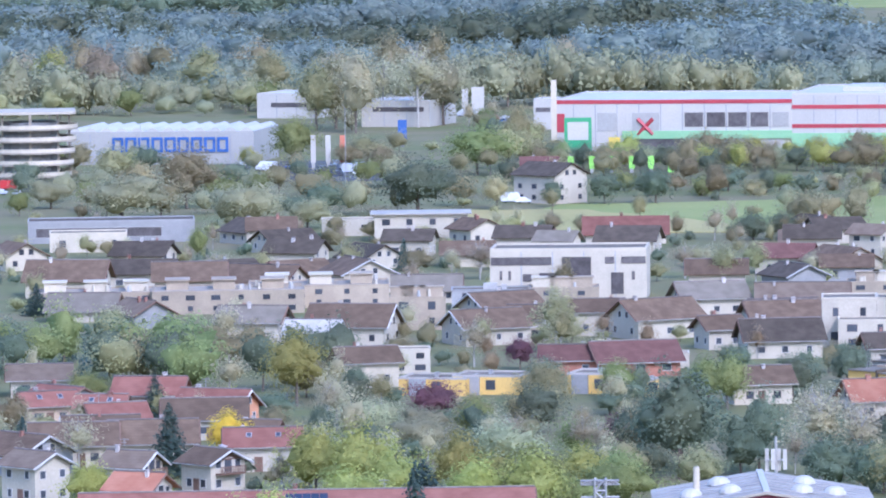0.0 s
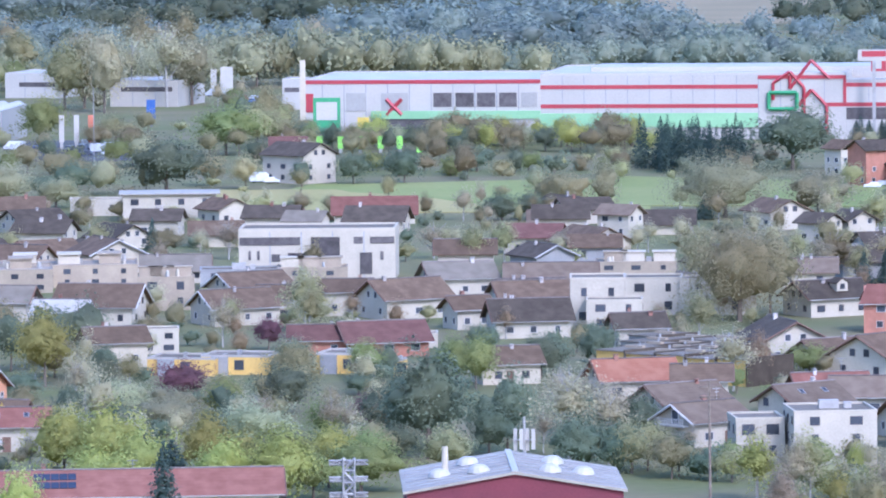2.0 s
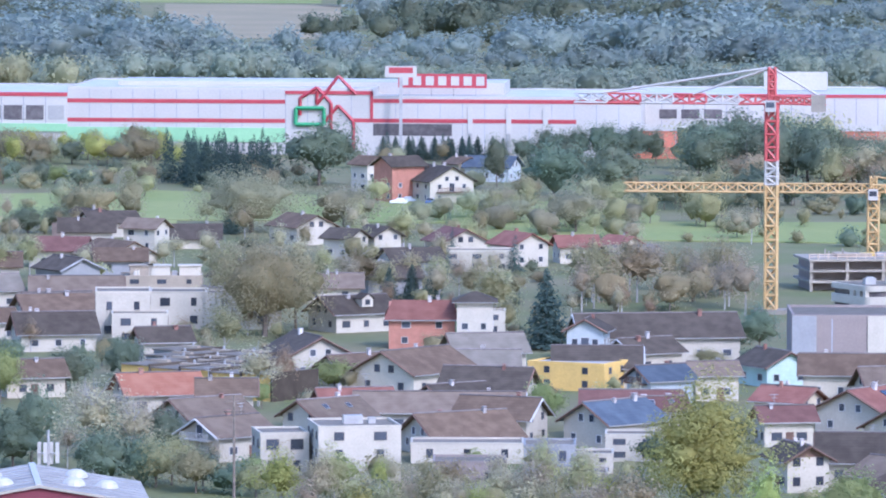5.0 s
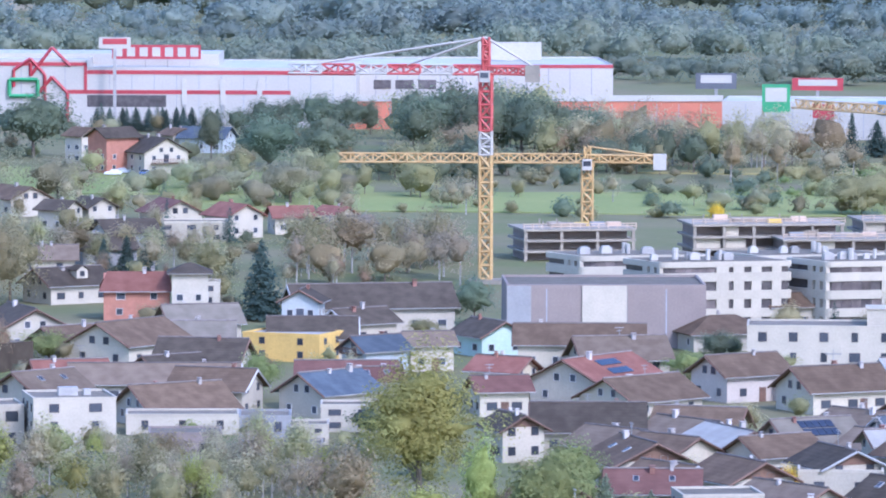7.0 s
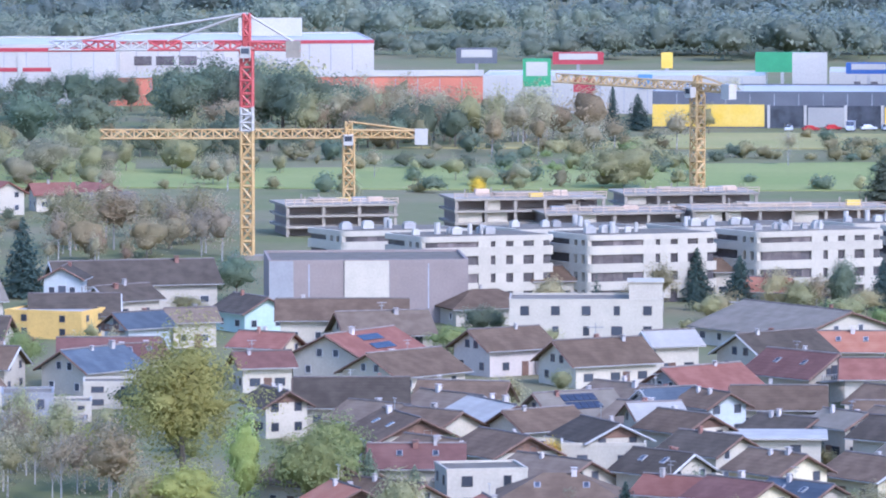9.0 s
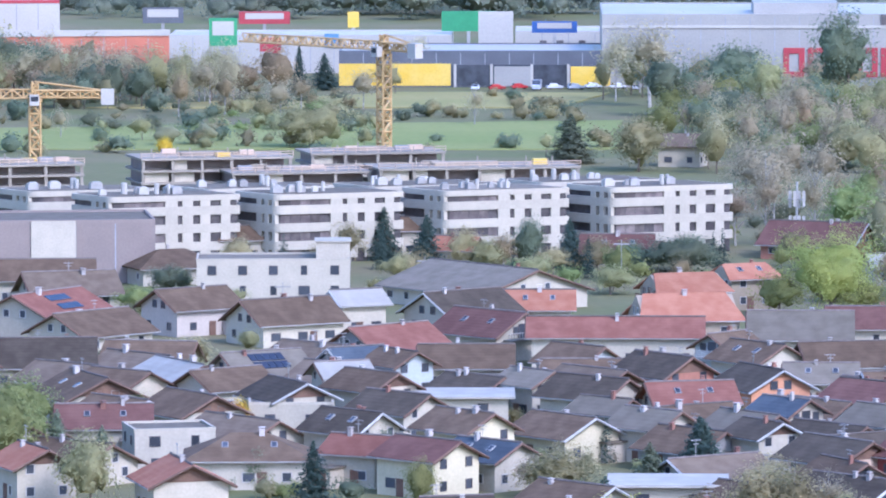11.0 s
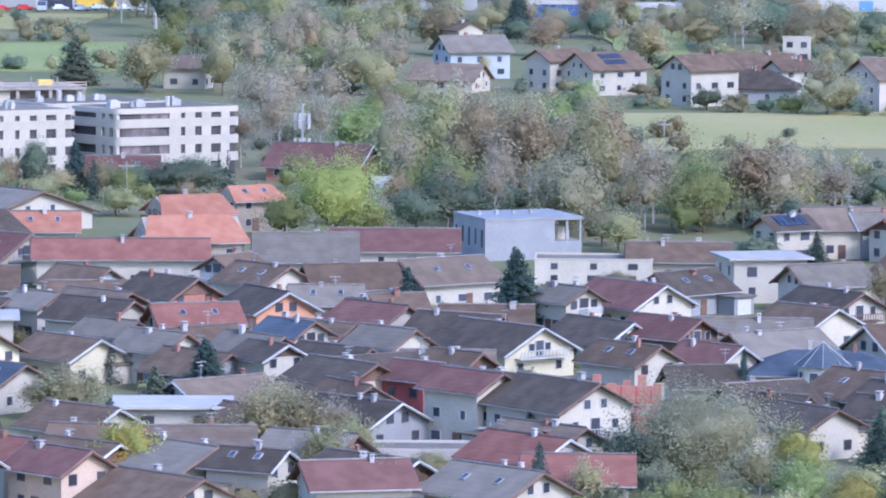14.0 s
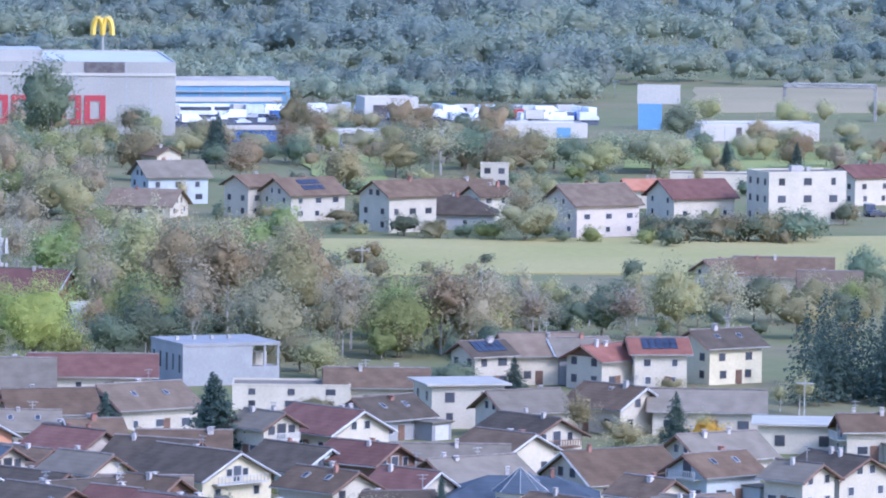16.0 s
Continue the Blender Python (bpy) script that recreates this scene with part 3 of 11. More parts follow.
def foliage(c, nrm, size, cc, cr, seed=0, core=0.9, rough=0.82):
    """Leaves over an uneven inner mass of leaves and twigs: corners, triangles, and how many of the triangles are leaves."""
    r = np.random.RandomState(seed + 77)
    if not core:
        v = leaf_points(c, nrm, size, seed)
        return v, np.arange(len(v)).reshape(-1, 3), len(v) // 3
    mid = (cc.min(0) + cc.max(0)) / 2
    m = int(len(c) * 0.8)
    d = r.normal(size=(m, 3))
    d[:, 2] = np.where(d[:, 2] < -0.8, -d[:, 2], d[:, 2])
    stretch = cc.max(0) - cc.min(0)
    d *= stretch / stretch.max()
    d /= np.linalg.norm(d, axis=1)[:, None]
    far, k = envelope(d, cc, cr, mid)
    p = mid + d * (far * (core + (1.1 - core) * r.uniform(0, 1, m) ** 1.2))[:, None]
    o = (p - cc[k]) / cr[k][:, None]
    c, nrm = c.copy(), nrm.copy()
    c[:m] = p
    nrm[:m] = o * 0.6 + d * 0.4 + r.normal(size=(m, 3)) * 0.3 + np.array([0, 0, 0.3])
    v = leaf_points(c, nrm, size, seed)
    n = len(v) // 3
    ball_v, ball_f = BALLS[1 if len(c) > 1500 else 0]
    reach = np.maximum(envelope(ball_v, cc, cr, mid)[0], 0.12) * core * r.uniform(rough, 1.08, len(ball_v)) * np.where(ball_v[:, 2] < -0.1, 0.82, 1.0)
    hull = mid + ball_v * reach[:, None]
    return np.concatenate([v, hull]), np.concatenate([np.arange(len(v)).reshape(-1, 3), ball_f + len(v)]), n


def fast_mesh(name, v, f, smooth):
    """A mesh of triangles; smooth: a flag for each."""
    n = len(f)
    me = bpy.data.meshes.new(name)
    me.vertices.add(len(v))
    me.vertices.foreach_set("co", v.astype(np.float32).ravel())
    me.loops.add(3 * n)
    me.loops.foreach_set("vertex_index", f.astype(np.int32).ravel())
    me.polygons.add(n)
    me.polygons.foreach_set("loop_start", np.arange(0, 3 * n, 3, dtype=np.int32))
    me.polygons.foreach_set("use_smooth", smooth)
    me.update(calc_edges=True)
    return me


def planted(name, units, spots, r):
    """One mesh of many crowns: spots are x, y, height, width."""
    vs, fs, sm, o = [], [], [], 0
    for x, y, h, w in spots:
        u, f, n = units[r.randint(len(units))]
        a = r.uniform(0, 6.283)
        vs.append(np.stack([(u[:, 0] * math.cos(a) - u[:, 1] * math.sin(a)) * h * w + x, (u[:, 0] * math.sin(a) + u[:, 1] * math.cos(a)) * h * w + y, u[:, 2] * h], 1))
        fs.append(f + o)
        sm.append(np.arange(len(f)) >= n)
        o += len(u)
    return fast_mesh(name, np.concatenate(vs), np.concatenate(fs), np.concatenate(sm))


def crown_points(seed, n, clumps, rx=0.42, z0=0.25, z1=1.0, leaf=0.03, lean=0.75, top=1.0, hollow=0.62, fat=1.0):
    """Leaves in clumps through an uneven, gappy crown; height 1."""
    r = np.random.RandomState(seed)
    d = r.normal(size=(clumps, 3))
    d /= np.linalg.norm(d, axis=1)[:, None]
    rad = r.uniform(hollow, 1.12, clumps) * (1 + 0.2 * np.sin(3 * np.arctan2(d[:, 1], d[:, 0]) + seed) + 0.12 * np.sin(5 * d[:, 2] + seed * 2))
    zc, rz = (z0 + z1) / 2, (z1 - z0) / 2
    taper = np.where(d[:, 2] > 0, 1 - (1 - top) * d[:, 2], 1.0)
    cc = np.stack([d[:, 0] * rx * rad * taper, d[:, 1] * rx * rad * taper, zc + d[:, 2] * rz * rad * 0.9], 1)
    cr = r.uniform(0.1, 0.21, clumps) * (rx / 0.42) * fat
    k = r.randint(0, clumps, n)
    o = r.normal(size=(n, 3))
    o[:, 2] += 0.25
    o /= np.linalg.norm(o, axis=1)[:, None]
    c = cc[k] + o * (cr[k] * r.uniform(0.25, 1.0, n) ** 0.6 * 1.04)[:, None] * np.array([1, 1, 0.85])
    out = c - np.array([0, 0, zc])
    out /= np.maximum(1e-6, np.linalg.norm(out, axis=1))[:, None]
    nrm = o * 0.3 + out * lean * 0.8 + r.normal(size=(n, 3)) * 0.33 + np.array([0, 0, 0.4])
    size = leaf * r.uniform(0.6, 1.4, n)
    return c, nrm, size, cc, cr


def spruce_points(seed, n=1000, rx=0.2):
    r = np.random.RandomState(seed)
    z = 1 - r.uniform(0, 1, n) ** 0.62 * 0.95
    tier = np.floor(z * 17 + r.uniform(0, 0.3, n)) / 17
    a = r.uniform(0, 2 * np.pi, n)
    edge = rx * (1.02 - z) ** 0.8 * (0.8 + 0.3 * np.sin(a * 5 + tier * 40 + seed) + 0.15 * r.normal(size=n))
    q = r.uniform(0.25, 1, n) ** 0.6
    c = np.stack([np.cos(a) * edge * q, np.sin(a) * edge * q, z * 0.97 - 0.05 * q * (1 - z) + 0.015], 1)
    nrm = np.stack([np.cos(a) * 0.7, np.sin(a) * 0.7, np.full(n, 0.7)], 1) + r.normal(size=(n, 3)) * 0.4
    zz = np.linspace(0.1, 0.9, 12)
    return c, nrm, 0.0165 * r.uniform(0.6, 1.5, n) * (1.25 - 0.6 * z), np.stack([0 * zz, 0 * zz, zz], 1), rx * 0.72 * (1.02 - zz) ** 0.8


def tube(points, radii, sides=6):
    v, f = [], []
    for i, (p, r) in enumerate(zip(points, radii)):
        for j in range(sides):
            a = 2 * math.pi * j / sides
            v.append((p[0] + r * math.cos(a), p[1] + r * math.sin(a), p[2]))
    for i in range(len(points) - 1):
        for j in range(sides):
            k = (j + 1) % sides
            f.append((i * sides + j, i * sides + k, (i + 1) * sides + k, (i + 1) * sides + j))
    return v, f


def trunk_mesh(seed, limbs, mat, r0=0.022, top=0.85, spread=0.28):
    rnd = random.Random(seed)
    v, f = tube([(0, 0, 0), (rnd.uniform(-.01, .01), rnd.uniform(-.01, .01), 0.3 * top), (rnd.uniform(-.02, .02), rnd.uniform(-.02, .02), 0.65 * top), (0, 0, top)], [r0, r0 * 0.75, r0 * 0.45, r0 * 0.12])
    for i in range(limbs):
        z = rnd.uniform(0.2, 0.75) * top
        a = rnd.uniform(0, 6.283)
        s = spread * rnd.uniform(0.5, 1)
        tv, tf = tube([(0, 0, z), (math.cos(a) * s * 0.5, math.sin(a) * s * 0.5, z + 0.12), (math.cos(a) * s, math.sin(a) * s, z + rnd.uniform(0.15, 0.3))], [r0 * 0.4, r0 * 0.26, r0 * 0.08], 4)
        o = len(v)
        v += tv
        f += [tuple(o + q for q in t) for t in tf]
    return mesh("trunk", v, f, [mat])


def crown_set(fn, count, core=0.7):
    out = []
    for i in range(count):
        v, f, n = foliage(*fn(i), i, core)
        me = fast_mesh("crown", v, f, np.arange(len(f)) >= n)
        me.materials.append(LEAVES["green"])
        out.append(me)
    return out


FORMS = {
    "round": (crown_set(lambda i: crown_points(10 + i, 2500, 46, 0.42, 0.05, 0.95, 0.0165, hollow=0.35), 5), [trunk_mesh(i, 6, BARK) for i in range(2)], "broadleaf_tree", "broadleaf tree"),
    "tall": (crown_set(lambda i: crown_points(30 + i, 2700, 60, 0.28, 0.03, 0.96, 0.012, top=0.6, hollow=0.35), 4), [trunk_mesh(5 + i, 6, BARK, 0.018) for i in range(2)], "poplar_tree", "tall tree"),
    "birch": (crown_set(lambda i: crown_points(50 + i, 2200, 80, 0.3, 0.14, 1.0, 0.0125, top=0.5, hollow=0.25, fat=0.75), 4, 0.55), [trunk_mesh(9 + i, 10, BIRCH_BARK, 0.011, 0.97, 0.2) for i in range(3)], "birch_tree", "birch"),
    "bare": (crown_set(lambda i: crown_points(60 + i, 1900, 120, 0.3, 0.2, 1.0, 0.0105, top=0.5, hollow=0.2, fat=0.6), 4, 0.35), [trunk_mesh(31 + i, 18, BIRCH_BARK, 0.0125, 0.97, 0.2) for i in range(3)], "birch_tree", "birch"),
    "willow": (crown_set(lambda i: crown_points(70 + i, 2900, 60, 0.54, 0.02, 0.94, 0.0165, fat=0.9, hollow=0.35), 3), [trunk_mesh(13 + i, 8, BARK, 0.03, 0.7, 0.35) for i in range(2)], "willow_tree", "willow"),
    "old_willow": (crown_set(lambda i: crown_points(75 + i, 16000, 110, 0.54, 0.02, 0.94, 0.0085, fat=0.85, hollow=0.3), 1, 0.6), [trunk_mesh(13, 14, BARK, 0.03, 0.8, 0.4)], "willow_tree", "willow"),
    "old_tall": (crown_set(lambda i: crown_points(35 + i, 14000, 90, 0.28, 0.03, 0.96, 0.007, top=0.6, hollow=0.3), 1, 0.62), [trunk_mesh(5, 8, BARK, 0.018)], "poplar_tree", "tall tree"),
    "old_round": (crown_set(lambda i: crown_points(15 + i, 11000, 70, 0.42, 0.05, 0.95, 0.0088, hollow=0.3), 2, 0.62), [trunk_mesh(1, 8, BARK)], "broadleaf_tree", "broadleaf tree"),
    "spruce": (crown_set(lambda i: spruce_points(90 + i, 2800, 0.275), 3, 0), [trunk_mesh(17, 0, BARK, 0.018, 0.95)], "spruce_tree", "spruce"),
    "shrub": (crown_set(lambda i: crown_points(110 + i, 900, 26, 0.6, -0.05, 1.0, 0.036), 3), [trunk_mesh(19, 5, BARK, 0.04, 0.5)], "shrub", "shrub"),
}
LEAF_WORDS = {"green": "mid-green", "deep": "dark green", "olive": "olive green", "lime": "yellow-green", "gold": "golden yellow autumn", "rust": "rusty brown autumn",
              "red": "dark red autumn", "needle": "dark green", "silver": "grey-green", "twig": "thin pale brown autumn"}
FORM_WORDS = {"old_willow": "large wide willow with", "old_tall": "very tall broadleaf tree with", "old_round": "large broadleaf tree with a spreading crown of", "bare": "half-bare birch with white limbs and", "round": "broadleaf tree with a spreading crown of", "tall": "tall narrow broadleaf tree with", "birch": "slender birch with a white trunk and",
              "willow": "wide bushy willow with", "spruce": "conical spruce with", "shrub": "low garden shrub with"}


def tree(x, y, h, wide=1.0, form="round", leaf="green", turn=0.0):
    crowns, trunks, name, cat = FORMS[form]
    ob = root(name, x, y, turn, f"{FORM_WORDS[form]} {LEAF_WORDS[leaf]} {'needles' if form == 'spruce' else 'leaves'}", cat, "trees of the town")
    ob.scale = (h * wide, h * wide, h)
    i = int(abs(x * 3 + y * 5 + h * 11))
    part("trunk", trunks[i % len(trunks)], ob)
    c = part("crown", crowns[i % len(crowns)], ob)
    c.material_slots[0].link = "OBJECT"
    c.material_slots[0].material = LEAVES[leaf]
    return ob


def woods(name, label, spots, leaf, seed=0, per=400, rx=0.45, big=0.038):
    """Far woods as one object; spots: arrays of x, y, height, width."""
    units = [foliage(*crown_points(200 + seed * 7 + i, per, 40, rx, 0.0, 1.0, big, fat=1.15, hollow=0.4), i, 0.7, 0.72) for i in range(5)]
    me = planted(name, units, spots, np.random.RandomState(seed + 3))
    me.materials.append(LEAVES[leaf])
    return tagged(new(name, me), label, "woods", kind="stuff")


def woods_band(name, label, dist, depth, a0, a1, n, h0, h1, leaf, wide, seed, gap=(9, 9)):
    """Woods along an arc round the hill, at a distance, between two bearings in degrees; gap: bearings left open for fields."""
    r = np.random.RandomState(40 + seed)
    a = np.radians(np.linspace(a0, a1, n) + r.uniform(-0.1, 0.1, n))
    d = dist + r.uniform(-0.5, 0.5, n) * depth
    keep = ~((a > gap[0]) & (a < gap[1]))
    a, d, n = a[keep], d[keep], int(keep.sum())
    hh = r.uniform(h0, h1, n) * (0.85 + 0.25 * np.sin(a * 60 + seed))
    return woods(name, label, list(zip(d * np.sin(a), d * np.cos(a), hh, wide * r.uniform(0.8, 1.3, n))), leaf, seed)


def patch(name, label, corners, z, mat, cat="meadow"):
    """A level patch of ground with a thin edge, wavy along its sides."""
    top, n = [], len(corners)
    r = random.Random(7)
    for i in range(n):
        a, b = Vector(corners[i]), Vector(corners[(i + 1) % n])
        for k in range(6):
            p = a.lerp(b, k / 6)
            top.append((p.x + (r.uniform(-1.5, 1.5) if k else 0), p.y + (r.uniform(-3, 3) if k else 0), z))
    m = len(top)
    v = top + [(p[0], p[1], z - 0.3) for p in top]
    f = [tuple(range(m))] + [(i, i + m, (i + 1) % m + m, (i + 1) % m) for i in range(m)]
    return tagged(new(name, mesh(name, v, f, [mat])), label, cat, kind="structure")


# ---- ground ----
gv = [(6500 * math.cos(i * math.pi / 32), 1500 + 6500 * math.sin(i * math.pi / 32), 0) for i in range(64)]
tagged(new("ground", mesh("ground", gv, [tuple(range(64))], [GROUND])), "level valley floor of gardens and rough grass", "ground", kind="structure")

# ---- large buildings ----
JOINT = surf("joint_grey", (0.33, 0.34, 0.36), fine=3, rough=0.6, bump=0.05)


def hall(name, label, cat, x, y, rot, L, W, h, mat, roofmat):
    """A long hall: origin at the foot of its front's one end, front along x, depth along y."""
    ob = root(name, x, y, rot, label, cat)
    for i in range(int(L / 12) + 1):
        a = radians(rot)
        BUILT.append((x + i * 12 * math.cos(a) - W * 0.4 * math.sin(a), y + i * 12 * math.sin(a) + W * 0.4 * math.cos(a), W * 0.45 + 4))
    part("body", boxes("body", [(0, L, 0, W, 0, h - 0.6)], [mat]), ob)
    part("roof", boxes("roof", [(0.4, L - 0.4, 0.4, W - 0.4, h - 0.6, h - 0.35)], [roofmat]), ob)
    part("parapet", boxes("parapet", [(0, L, 0, 0.4, h - 0.6, h), (0, L, W - 0.4, W, h - 0.6, h), (0, 0.4, 0.4, W - 0.4, h - 0.6, h), (L - 0.4, L, 0.4, W - 0.4, h - 0.6, h)], [mat]), ob)
    n = int(L / 6)
    tagged(part("joints", boxes("joints", [(i * L / n - 0.1, i * L / n + 0.1, -0.04, 0.05, 0.2, h - 0.7) for i in range(1, n)], [JOINT]), ob, "cladding joints"), kind="stuff") if n > 1 else None
    return ob


def panel(ob, name, x0, x1, z0, z1, mat, proud=0.12, label=""):
    """A board, band or opening on a hall's front."""
    return part(name, boxes(name, [(x0, x1, -proud, 0.05, z0, z1)], [mat]), ob, label)


def letter_block(ob, x0, x1, z0, z1, stroke, mat, label):
    """A plain hollow block in a letter's place on a hall's front."""
    b = [(x0, x0 + stroke), (x1 - stroke, x1)]
    items = [(p, q, -0.35, 0.02, z0, z1) for p, q in b] + [(x0 + stroke, x1 - stroke, -0.35, 0.02, z, z + stroke) for z in (z0, z1 - stroke)]
    return part("letter_block", boxes("letter_block", items, [mat]), ob, label)


def prism(name, pts, z0, z1, mats):
    n = len(pts)
    v = [(p[0], p[1], z0) for p in pts] + [(p[0], p[1], z1) for p in pts]
    f = [(i, (i + 1) % n, (i + 1) % n + n, i + n) for i in range(n)] + [tuple(range(n, 2 * n)), tuple(reversed(range(n)))]
    return mesh(name, v, f, mats)


def soft_corners(pts, r, n=4):
    """A plan with its corners rounded."""
    out, m = [], len(pts)
    for i in range(m):
        p, a, b = Vector(pts[i]), Vector(pts[i - 1]), Vector(pts[(i + 1) % m])
        p0, p1 = p + (a - p).normalized() * r, p + (b - p).normalized() * r
        for k in range(n + 1):
            u = k / n
            q = p0 * (1 - u) ** 2 + p * 2 * u * (1 - u) + p1 * u ** 2
            out.append((q.x, q.y))
    return out


LOGGIA = surf("loggia_screens", (0.1, 0.08, 0.075), (0.17, 0.14, 0.125), 0.6, 2.0, rough=0.4, bump=0.05, vary=0.45)


def apartment(x, y, h, turn=17.0, units=8):
    """A white apartment block standing with its blunt corner to the hill: a long front and a shorter wing bent back from it,
    white floor bands with rounded ends, dark loggia strips and small windows. Origin at that corner, front along x."""
    ob = root("apartment_block", x, y, turn, "white rendered apartment block with rounded corners and dark loggias", "apartment block", "white apartment blocks")
    sh, L, W, bend = 3.05, 23.6, 12.8, radians(107)
    band = WALLS["white"]
    wing = (W * math.cos(bend), W * math.sin(bend))
    plan = [(0, 0), (L, 0), (L + wing[0], wing[1]), wing]
    mid = Vector((sum(p[0] for p in plan) / 4, sum(p[1] for p in plan) / 4))
    inner = [tuple(mid + (Vector(p) - mid) * 0.93) for p in plan]
    BUILT.append((x + mid.x, y + mid.y, 14))
    part("core", prism("core", inner, 0, h - 0.2, [SHUT]), ob, "dark recessed loggia glazing")
    levels = [h - i * sh for i in range(4)]
    for i, z in enumerate(levels):
        part("floor_band", prism("floor_band", soft_corners(plan, 1.3), max(0, z - (0.95 if i == 0 else 0.35)), z if i == 0 else z + 1.15, [band]), ob)
    edges = {1: (Vector((0, 0)), Vector((1, 0)), L, ((0.417, 0.51), (0.545, 0.625), (0.68, 0.755), (0.835, 0.905))),
             -1: (Vector((0, 0)), Vector(wing) / W, W, ((0.03, 0.1), (0.18, 0.27), (0.34, 0.45)))}
    for i, z in enumerate(levels):
        z0, z1 = max(0, z - sh + 1.15), z - (0.95 if i == 0 else 0.35)
        if z1 - z0 < 0.4:
            continue
        for side, (o, d, n, gaps) in edges.items():
            nrm = Vector((d.y, -d.x)) * side
            for a, b in gaps:
                p, q = o + d * a * n - nrm * 0.02, o + d * b * n - nrm * 0.02
                c = [p, q, q - nrm * 0.8, p - nrm * 0.8]
                part("pier", prism("pier", [tuple(k) for k in (c if side > 0 else c[::-1])], z0, z1, [band]), ob)
        for k in range(5):
            px = 0.9 + k * 1.8
            part("loggia_screen", boxes("loggia_screen", [(px, px + 1.7, 0.3, 0.36, z0, z1)], [LOGGIA]), ob, "brown sliding loggia screen") if (k + i) % 5 else None
    part("roof", prism("roof", soft_corners(inner, 1.0), h, h + 0.05, [ROOFS["grey"]]), ob)
    r = random.Random(int(abs(x)))
    for i in range(units):
        cx, cy, d = r.uniform(0.0, 0.55) * L, r.uniform(2.5, 6.0), r.uniform(0.4, 0.8)
        if i % 3:
            part("roof_unit", boxes("roof_unit", [(cx - d, cx + d * 1.4, cy - d, cy + d, h + 0.05, h + 0.35 + d), (cx - d * 0.6, cx + d, cy - d * 0.6, cy + d * 0.6, h + 0.35 + d, h + 0.6 + d)], [STEEL if i % 2 else WHITE_SHEET]), ob, "pale ventilation unit")
        else:
            part("roof_duct", prism("roof_duct", [(cx + d * 0.7 * math.cos(k * 0.785), cy + d * 0.7 * math.sin(k * 0.785)) for k in range(8)], h + 0.05, h + 1.2 + d, [WHITE_SHEET]), ob)
    return ob


def shell_building(x, y, rot, L, W, h, storeys=3):
    """A block still in bare concrete: slabs, columns, a few infill walls, props on the roof."""
    ob = root("concrete_shell", x, y, rot, "unfinished apartment block of bare concrete slabs and columns", "building site", "unfinished blocks")
    sh = h / storeys
    r = random.Random(int(abs(x * 3)))
    for s in range(storeys):
        part("slab", boxes("slab", [(-L / 2, L / 2, -W / 2, W / 2, (s + 1) * sh - 0.45, (s + 1) * sh)], [WALLS["concrete"]]), ob)
        n = max(3, int(L / 6))
        for i in range(n + 1):
            cx = -L / 2 + 0.5 + i * (L - 1) / n
            part("column", boxes("column", [(cx - 0.3, cx + 0.3, -W / 2 + 0.3, -W / 2 + 0.9, s * sh, (s + 1) * sh - 0.45)], [WALLS["concrete"]]), ob)
            if i < n and r.random() < 0.45:
                part("infill_wall", boxes("infill_wall", [(cx + 0.5, cx + (L - 1) / n * r.uniform(0.4, 0.9), -W / 2 + 1.2, -W / 2 + 1.5, s * sh, (s + 1) * sh - 0.45)], [WALLS["cream"]]), ob)
    part("core_wall", boxes("core_wall", [(-L / 2 + 1, L / 2 - 1, -W / 2 + 4, W / 2 - 0.5, 0, h - 0.5)], [WALLS["taupe"]]), ob, "raw inner walls behind the columns")
    rail = [((-L / 2, -W / 2 + 0.1, h + z), (L / 2, -W / 2 + 0.1, h + z)) for z in (0.5, 1.0)] + [((-L / 2 + i * L / 12, -W / 2 + 0.1, h), (-L / 2 + i * L / 12, -W / 2 + 0.1, h + 1.1)) for i in range(13)]
    part("guard_rail", beams("guard_rail", rail, 0.06, WALLS["peach"]), ob, "timber guard rail along the slab edge")
    for i in range(4):
        cx, cy = r.uniform(-0.4, 0.4) * L, r.uniform(-0.3, 0.3) * W
        part("material_pallet", boxes("material_pallet", [(cx - 1.4, cx + 1.4, cy - 0.8, cy + 0.8, h, h + r.uniform(0.4, 1.2))], [r.choice((WALLS["sand"], WALLS["peach"], WALLS["grey"], SIGN_YELLOW))]), ob, "stacked building material")
    for i in range(6):
        cx = r.uniform(-0.45, 0.45) * L
        part("rebar_post", boxes("rebar_post", [(cx - 0.12, cx + 0.12, -W * 0.3, -W * 0.3 + 0.24, h, h + r.uniform(0.8, 2.0))], [WALLS["concrete"]]), ob)
    part("formwork", boxes("formwork", [(-L * 0.2, L * 0.1, -W * 0.2, W * 0.1, h, h + 0.7)], [WALLS["sand"]]), ob, "stacked pale formwork")
    return ob


def lattice(name, p, q, half, n, mat, r=0.16, tri=False):
    """A lattice girder from p to q as one mesh."""
    p, q = Vector(p), Vector(q)
    d = (q - p).normalized()
    up = Vector((0, 0, 1)) if abs(d.z) < 0.9 else Vector((0, 1, 0))
    a = d.cross(up).normalized() * half
    b = (a.cross(d)).normalized() * half
    cs = [a + b, a - b, -a - b, -a + b] if not tri else [a - b, -a - b, b]
    pairs = [(p + c, q + c) for c in cs]
    for i in range(n):
        s, e = p.lerp(q, i / n), p.lerp(q, (i + 1) / n)
        for j in range(len(cs)):
            c0, c1 = cs[j], cs[(j + 1) % len(cs)]
            pairs.append((s + c0, e + c1) if i % 2 else (s + c1, e + c0))
            pairs.append((s + c0, s + c1))
    return beams(name, pairs, r, mat)


